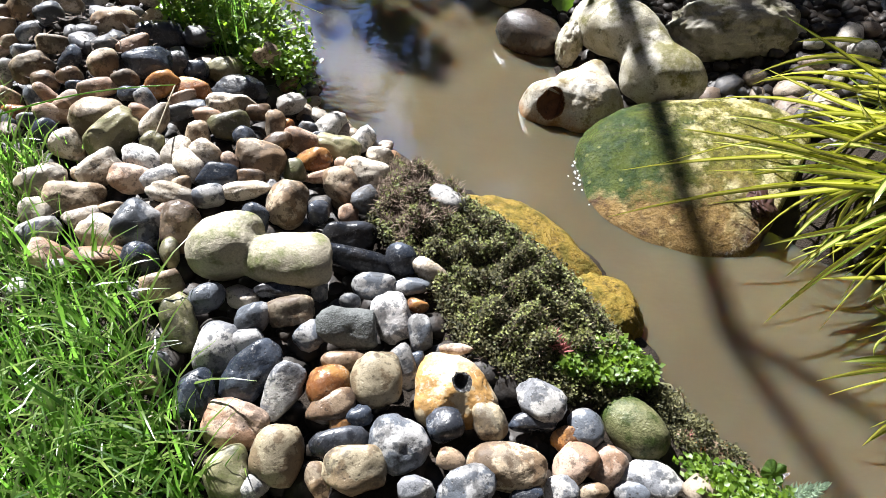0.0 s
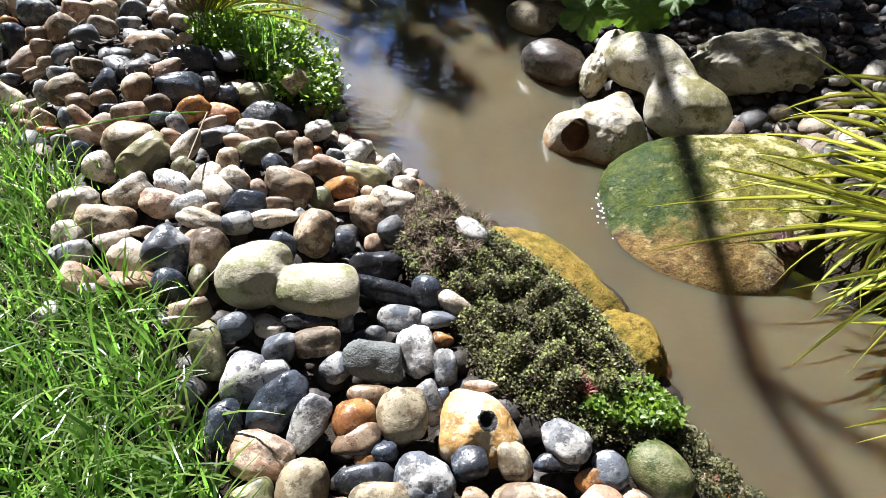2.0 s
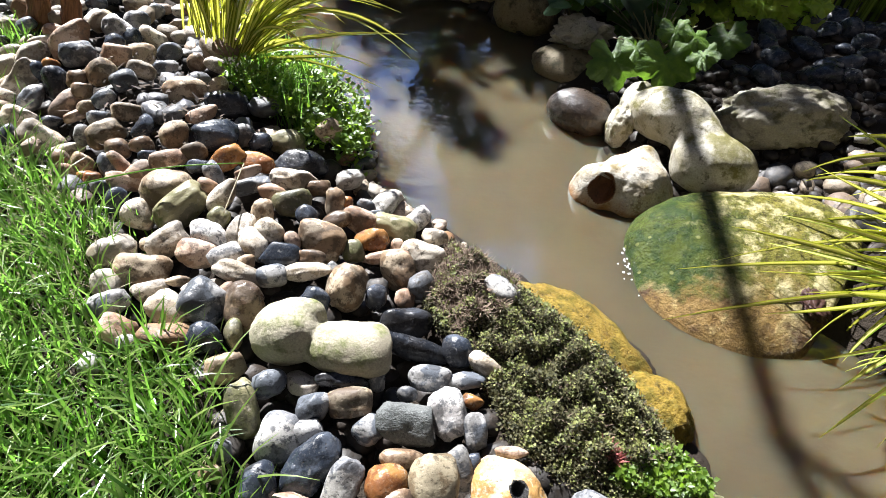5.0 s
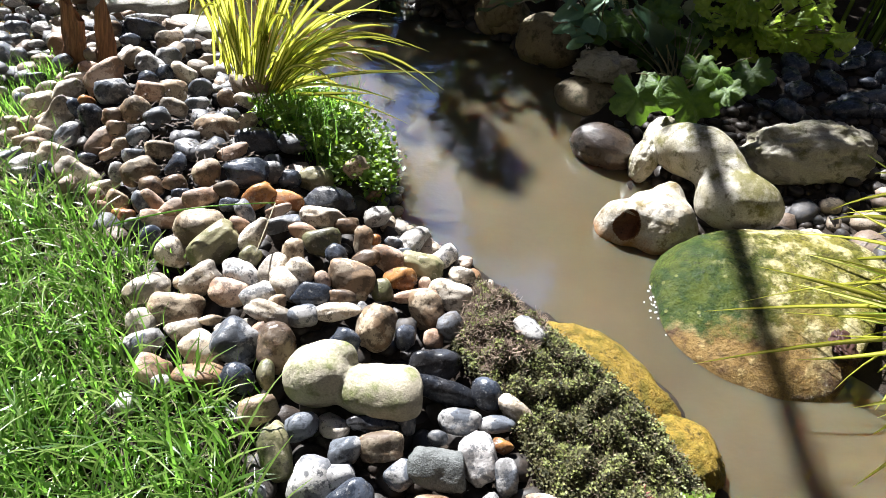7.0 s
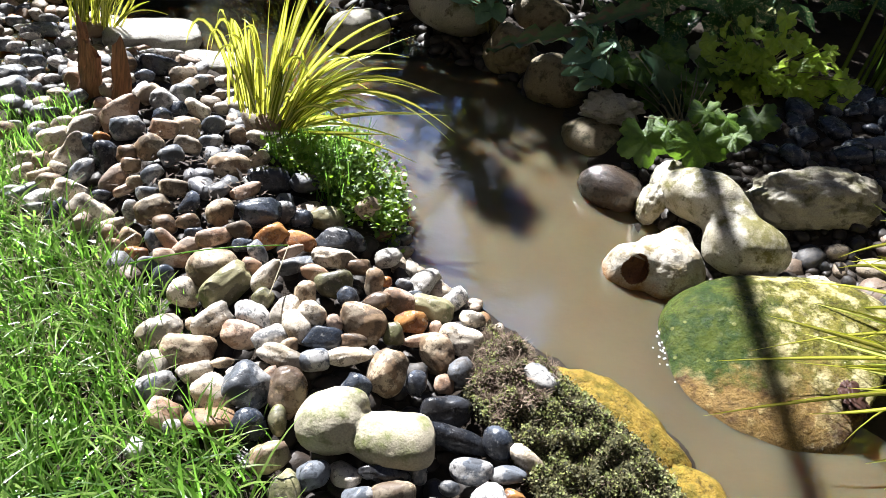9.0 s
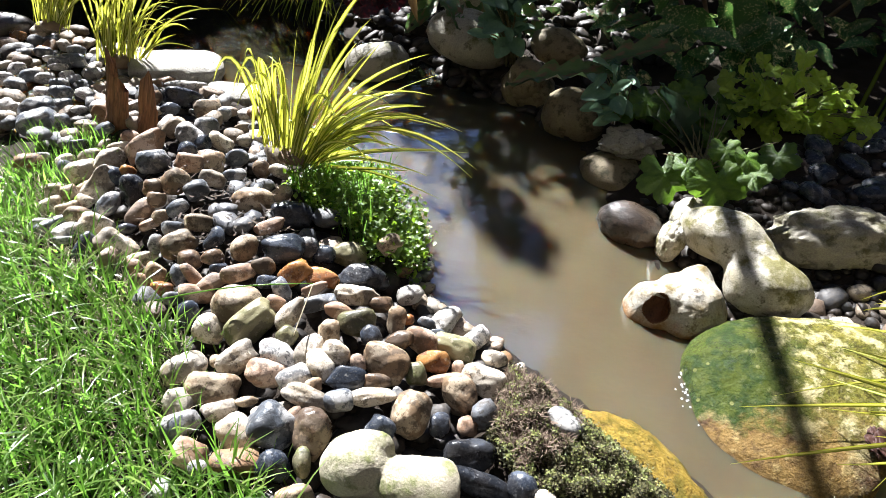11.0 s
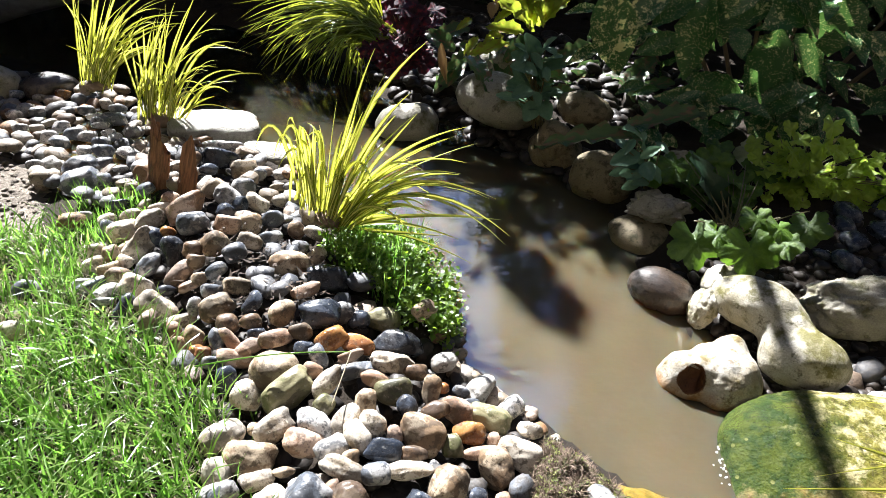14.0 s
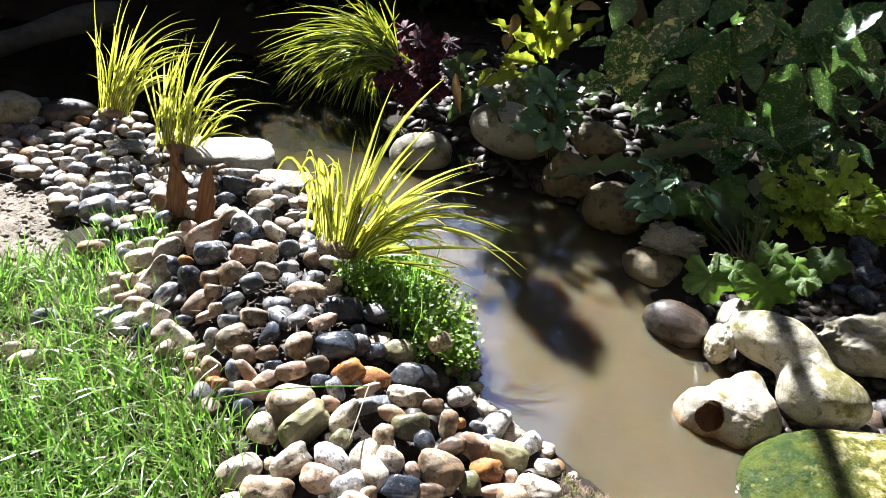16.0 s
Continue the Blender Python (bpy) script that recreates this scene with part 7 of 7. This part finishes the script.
# ---- stumps, log, tree, hedge ----
def stump(place, high, wide, seed, label):
    """A split stub of wood, torn at its top."""
    rng = np.random.default_rng(seed)
    sides, rings = 14, 9
    v = []
    for i in range(rings):
        t = i / (rings - 1)
        for j in range(sides):
            a = 2 * math.pi * j / sides
            r = wide * (1 - 0.28 * t) * (1 + 0.18 * math.sin(3 * a + seed) + 0.1 * rng.normal())
            z = high * t - 0.05
            if i == rings - 1:
                z += high * 0.3 * (math.cos(a + seed) + 0.4 * rng.normal())
            v.append((r * math.cos(a), r * 0.6 * math.sin(a), z))
    v.append((0, 0, high * 0.75))
    f = [(i * sides + j, i * sides + (j + 1) % sides, (i + 1) * sides + (j + 1) % sides, (i + 1) * sides + j) for i in range(rings - 1) for j in range(sides)]
    f += [((rings - 1) * sides + j, (rings - 1) * sides + (j + 1) % sides, len(v) - 1) for j in range(sides)]
    ob = link_mesh("wooden_stump", v, f, WOOD, smooth=False)
    ob.location = place
    ob.rotation_euler = (radians(-4), radians(13), 0)
    return tagged(ob, label, "stump", group="stumps in the pebbles")


def wood_material():
    n = Nodes("weathered_red_wood")
    grain = n.node("Mapping", Vector=n.coords())
    grain.inputs["Scale"].default_value = (1, 1, 0.08)
    g = n.noise(160, 5, 0.65, grain.outputs[0])
    n.set(Base_Color=n.blend(n.span(g, 0.35, 0.65), (0.07, 0.03, 0.016), (0.24, 0.11, 0.05)), Roughness=0.8)
    n.bump(g, 0.8, 0.006)
    return n.mat


WOOD = wood_material()
stump((-1.150, 1.506, 0.06), 0.20, 0.032, 3, "reddish torn wooden stub standing in the pebbles")
stump((-1.066, 1.489, 0.06), 0.18, 0.026, 8, "thin reddish wooden stub beside another")

t = np.linspace(0, 1, 24)[:, None]
p = np.array([-2.95, 2.30, -0.03]) * (1 - t) + np.array([-1.98, 2.63, 0.225]) * t + 0.02 * np.sin(t * 9)
v, f = tube(p, 0.050 + 0.006 * np.sin(np.linspace(0, 17, 24)), 14)
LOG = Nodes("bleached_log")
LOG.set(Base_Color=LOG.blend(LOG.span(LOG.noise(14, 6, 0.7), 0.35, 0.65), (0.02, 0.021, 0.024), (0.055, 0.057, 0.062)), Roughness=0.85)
LOG.bump(LOG.noise(40, 6, 0.7), 0.8, 0.012)
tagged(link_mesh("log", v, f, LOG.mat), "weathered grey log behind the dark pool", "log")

tree = tagged(new("tree"), "thin bare-stemmed young tree behind the shrubs", "tree")
tree.location = (0.290, 2.86, 0.12)
trunk_points = [(0.03, -0.01, -0.05), (-0.29, 0.07, 0.5), (-0.67, 0.16, 1.2), (-1.00, 0.24, 1.8), (-1.262, 0.30, 2.22), (-1.54, 0.36, 2.67)]
v, f = tube(trunk_points, (0.034, 0.030, 0.027, 0.024, 0.022, 0.019), 10)
link_mesh("trunk", v, f, BARK, tree)
for end, r in (((-1.85, 0.58, 3.45), 0.017), ((-1.15, 0.36, 3.38), 0.015)):
    start = (-1.53, 0.355, 2.64)
    mid = tuple(0.6 * s + 0.4 * e for s, e in zip(start, end))
    v, f = tube([start, mid, end], (r, r * 0.85, r * 0.5), 7)
    link_mesh("branch", v, f, BARK, tree)
rng = np.random.default_rng(61)
# unseen tree, added so its tight crown throws an oval shadow on the stream
beyond = tagged(new("tree"), "slim leafy tree added unseen beyond the hedge to shade the water", "tree")
beyond.location = (-2.02, 4.78, 0.0)
v, f = tube([(0, 0, -0.05), (0.01, -0.05, 1.2), (0.02, -0.12, 2.2), (0.03, -0.28, 2.78)], (0.034, 0.030, 0.024, 0.016), 9)
link_mesh("trunk", v, f, BARK, beyond)
v, f = tube([(0.03, -0.28, 2.76), (0.06, -0.42, 2.90), (0.09, -0.62, 2.97)], (0.014, 0.010, 0.005), 7)
link_mesh("branch", v, f, BARK, beyond)
s = rng.uniform(-1, 1, (900, 1))
c = np.array([0.078, -0.098, 0]) * s + np.clip(rng.normal(0, 1, (900, 3)), -1.4, 1.4) * np.array([0.034, 0.034, 0.034]) * np.sqrt(1.05 - s * s) + np.array([0.09, -0.575, 2.97])
c = np.concatenate([c, rng.normal(0, 1, (420, 3)) * np.array([0.14, 0.10, 0.08]) + np.array([-0.03, -0.18, 2.98])])
crown = leaflets("crown", c[:, :2], c[:, 2], (0.03, 0.06), HEDGE, "", "", 62, 1.2)
for key in ("label", "category", "kind"):
    if key in crown:
        del crown[key]
crown.parent = beyond


# the hedge's unseen top, stepped along x to shade chosen parts of the banks
def hedge_top(x):
    return 1.52 - 0.24 * smooth_step(-2.25, -1.95, x) + 0.78 * smooth_step(-1.72, -1.5, x) + 0.36 * smooth_step(-1.35, -1.15, x) + 0.18 * smooth_step(-1.0, -0.9, x) + 0.5 * smooth_step(-2.85, -3.05, x) + 0.07 * np.sin(x * 7.3) + 0.05 * np.sin(x * 19.1 + 1)


# a bank of white cloud far beyond the hedge, mirrored in the stream
CLOUD = Nodes("cloud_bank")
cloud_glow = CLOUD.node("Emission", Color=CLOUD.blend(CLOUD.span(CLOUD.noise(0.035, 6, 0.6), 0.52, 0.66), (0.24, 0.42, 1.0), (1.0, 1.0, 1.0)), Strength=0.72)
CLOUD.tree.links.new(cloud_glow.outputs[0], CLOUD.out.inputs[0])
az, el = np.meshgrid(np.radians(np.linspace(-16, 12, 15)), np.radians(np.linspace(22, 52, 16)))
v = 150 * np.stack([np.sin(az) * np.cos(el), np.cos(az) * np.cos(el), np.sin(el)], 2).reshape(-1, 3)
k = (np.arange(15)[:, None] * 15 + np.arange(14)[None, :]).ravel()
tagged(link_mesh("backdrop", v, np.stack([k, k + 1, k + 16, k + 15], 1), CLOUD.mat), "blue sky with a bank of white cloud beyond the hedge", "sky", kind="structure")

# plain dark walls out of view, added to hold back light from the sky
SKY_BLOCKER = Nodes("dark_sky_blocker")
SKY_BLOCKER.set(Base_Color=SKY_BLOCKER.blend(SKY_BLOCKER.noise(9, 5), (0.035, 0.027, 0.02), (0.06, 0.045, 0.032)), Roughness=0.85)
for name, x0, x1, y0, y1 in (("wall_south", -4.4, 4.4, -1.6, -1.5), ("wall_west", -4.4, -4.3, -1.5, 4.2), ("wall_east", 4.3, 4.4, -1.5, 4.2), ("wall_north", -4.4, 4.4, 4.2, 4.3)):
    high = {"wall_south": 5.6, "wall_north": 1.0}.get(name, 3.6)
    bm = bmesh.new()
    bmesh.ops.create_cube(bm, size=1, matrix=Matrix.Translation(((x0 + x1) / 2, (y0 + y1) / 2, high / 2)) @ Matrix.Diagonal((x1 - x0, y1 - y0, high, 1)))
    fence = part(name, bm, SKY_BLOCKER.mat, None)
    tagged(fence, "plain dark wall, added out of view to block sky light", "fence", kind="structure")
n = 60000
x = rng.uniform(-4.2, 3.6, n)
z = rng.uniform(0.0, 1, n) ** 1.1 * hedge_top(x)
y = 3.75 + rng.normal(0, 0.13, n) + 0.08 * np.sin(x * 5)
# openings cut to let sun flecks reach the bank and sky reach the water
thin = 1 - np.maximum(np.minimum(np.abs(x + 0.82) / 0.36, np.abs(x + 1.45) / 0.25), np.abs(z - 1.45) / 0.36) + 0.35 * np.sin(x * 23 + 2) * np.sin(z * 19)
flecks = np.sin(x * 31 + 2 * np.sin(z * 13)) * np.sin(z * 27 + 2 * np.sin(x * 17)) - 0.15
slit = (np.abs(x + 0.47 - 0.19 * (z - 1.2)) < 0.09 + 0.09 * smooth_step(1.25, 1.6, z)) & (z > 1.0)
dapple = np.minimum(((x + 1.20) / 0.22) ** 2 + ((z - 1.9) / 0.13) ** 2, ((x + 1.22) / 0.16) ** 2 + ((z - 1.25) / 0.08) ** 2) < 1 + 0.8 * np.sin(x * 41) * np.sin(z * 37)
keep = (thin < 0) & ~slit & ~dapple & ((flecks < 0) | (x < -0.45 - 0.2 * (z > 1.95)) | (z < 0.7))
x, y, z = x[keep], y[keep], z[keep]
leaflets("hedge", np.stack([x, y], 1), z, (0.05, 0.10), HEDGE, "dense dark leafy hedge behind the garden", "hedge", 64, 1.3)
rng = np.random.default_rng(65)

# iris-like leaves under the shrub
q = rng.normal(0, 1, (70, 2)) * np.array([0.07, 0.05]) + np.array([1.02, 1.98])
blades("iris", q, (0.25, 0.5), (0.008, 0.014), (0.1, 0.6), SEDGE_GREEN, "upright green strappy leaves under the shrub", "plant", 66, seg=6)


# ---- small things ----
def rosette(place, size, count, material, label, thin=0.3, rise=0.0):
    """A stonecrop rosette of pointed fleshy leaves."""
    root = tagged(new("rosette"), label, "plant")
    root.location = place
    me = leaf_mesh("fleshy_leaf", "pointed", material)
    for i in range(count):
        a = i * 2.4
        el = 0.25 + 1.1 * i / count
        n = size * (1.1 - 0.5 * i / count)
        d = Vector((math.cos(a) * math.cos(el), math.sin(a) * math.cos(el), math.sin(el))) * n
        side = Vector((-math.sin(a), math.cos(a), 0)) * n * thin
        up = side.normalized().cross(d.normalized()) * n
        m = Matrix.Identity(4)
        for k, c in enumerate((side, d, up)):
            for j in range(3):
                m[j][k] = c[j]
        m.translation = (0.3 * rise * i, 0, rise * i)
        ob = new("leaf", me)
        ob.parent = root
        ob.matrix_basis = m
    return root


RED = veined_leaf("red_stonecrop", (0.22, 0.05, 0.055), (0.42, 0.19, 0.17), 0.3)
rosette((0.134, 0.538, 0.084), 0.022, 34, RED, "red pointed stonecrop rosette in the thyme mat", 0.2)
rosette((0.149, 0.529, 0.082), 0.019, 28, RED, "small red stonecrop rosette in the mat", 0.2)
rosette((0.312, 0.440, 0.026), 0.014, 16, RED, "red stonecrop shoot beside the water", 0.2, 0.0006)
GREY_GREEN = veined_leaf("grey_green_spurge", (0.18, 0.26, 0.19), (0.30, 0.38, 0.28), 0.2)
rosette((0.425, 0.372, 0.008), 0.020, 56, GREY_GREEN, "grey-green whorled spurge shoot by the water", 0.16, 0.0008)
rosette((0.448, 0.378, 0.004), 0.019, 56, GREY_GREEN, "grey-green whorled spurge shoot over the water", 0.16, 0.0008)
rosette((0.535, 0.362, 0.0), 0.018, 56, GREY_GREEN, "small grey-green spurge shoot at the bank", 0.16, 0.0008)
BUD = veined_leaf("woolly_bud", (0.32, 0.30, 0.33), (0.48, 0.46, 0.48), 0.2, 0.7)
rosette((0.412, 0.392, 0.012), 0.009, 40, BUD, "grey woolly bud on a short shoot", 0.35, 0.0008)
scallop = Plant("scalloped_plant", (0.385, 0.372, 0.02), GREEN_LOBED, "round scalloped green leaf at the water's edge", "plant", 77, (0.0012, STALK))
scallop((0.395, 0.372, 0.055), (0.388, 0.395, 0.075), 0.034)
scallop((0.372, 0.362, 0.05), (0.352, 0.372, 0.062), 0.026)

# one long grass stem lying across the pebbles
t = np.linspace(0, 1, 16)[:, None]
p = np.array([-0.74, 0.90, 0.115]) * (1 - t) + np.array([-0.47, 0.965, 0.150]) * t + np.array([0, 0, 0.012]) * np.sin(t * 3.1)
v, f = tube(p, np.linspace(0.0016, 0.001, 16), 5)
tagged(link_mesh("grass_stem", v, f, GRASS), "long green grass stem lying across pebbles", "grass stem")
p = np.array([-0.47, 0.965, 0.150]) * (1 - t) + np.array([-0.475, 0.86, 0.125]) * t
v, f = tube(p, np.linspace(0.0012, 0.001, 16), 5)
tagged(link_mesh("grass_stem", v, f, DEAD), "bent dry grass stem resting on pebbles", "grass stem")

# dead leaf on the boulder
DEBRIS = leaf_material("rotten_leaf", (0.03, 0.014, 0.012), (0.07, 0.03, 0.022), 0.02, 0.6, per="object", shine=0.2)
stone("dead_leaf", (0.548, 0.884, 0.052), (0.042, 0.028, 0.008), (20, 0, 70), DEBRIS, 301, level=5, big=0.5, mid=0.4, fine=0.15,
      label="dark crumpled dead leaf stuck on the boulder", category="dead leaf")

# litter on the pebbles
q = inside_random(LITTER, 650, rng)
blades("leaf_litter", q, (0.008, 0.026), (0.0016, 0.006), (1.0, 1.75), ROT, "dark dead leaf and twig litter on the pebbles", "litter", 91, zs=height(q[:, 0], q[:, 1]) + rng.uniform(0.022, 0.052, len(q)), flat=True)
q = inside_random(DIRT, 1500, rng)
blades("dry_grass", q, (0.02, 0.06), (0.0012, 0.003), (1.35, 1.6), DEAD, "straw and twigs on the trodden earth", "litter", 92, flat=True)

q = scatter(DIRT, 0.022, 93)
heap("soil_clods", q, rng.uniform(0.003, 0.009, len(q)), -0.003, "small clods and crumbs of trodden earth", 94, EARTH)

# froth at the waterline
FROTH = Nodes("water_bubbles")
FROTH.set(Base_Color=FROTH.blend(FROTH.noise(90), (0.55, 0.55, 0.52), (0.75, 0.75, 0.72)), Roughness=0.08)
rng = np.random.default_rng(95)
vs, fs, n = [], [], 0
for k in range(34):
    a = radians(rng.uniform(158, 225))
    d = rng.uniform(0.0, 0.012) + 0.012 * (k % 6 == 0)
    x, y = 0.460 + (0.212 + d) * math.cos(a), 0.985 + (0.160 + d) * math.sin(a)
    r = rng.uniform(0.001, 0.0028)
    v, f = BALLS[2]
    vs.append(v * np.array([r, r, r * 0.7]) + np.array([x, y, 0.0005]))
    fs.append(f + n)
    n += len(v)
tagged(link_mesh("bubbles", np.concatenate(vs), np.concatenate(fs), FROTH.mat), "tiny white bubbles along the boulder's waterline", "froth", kind="stuff")
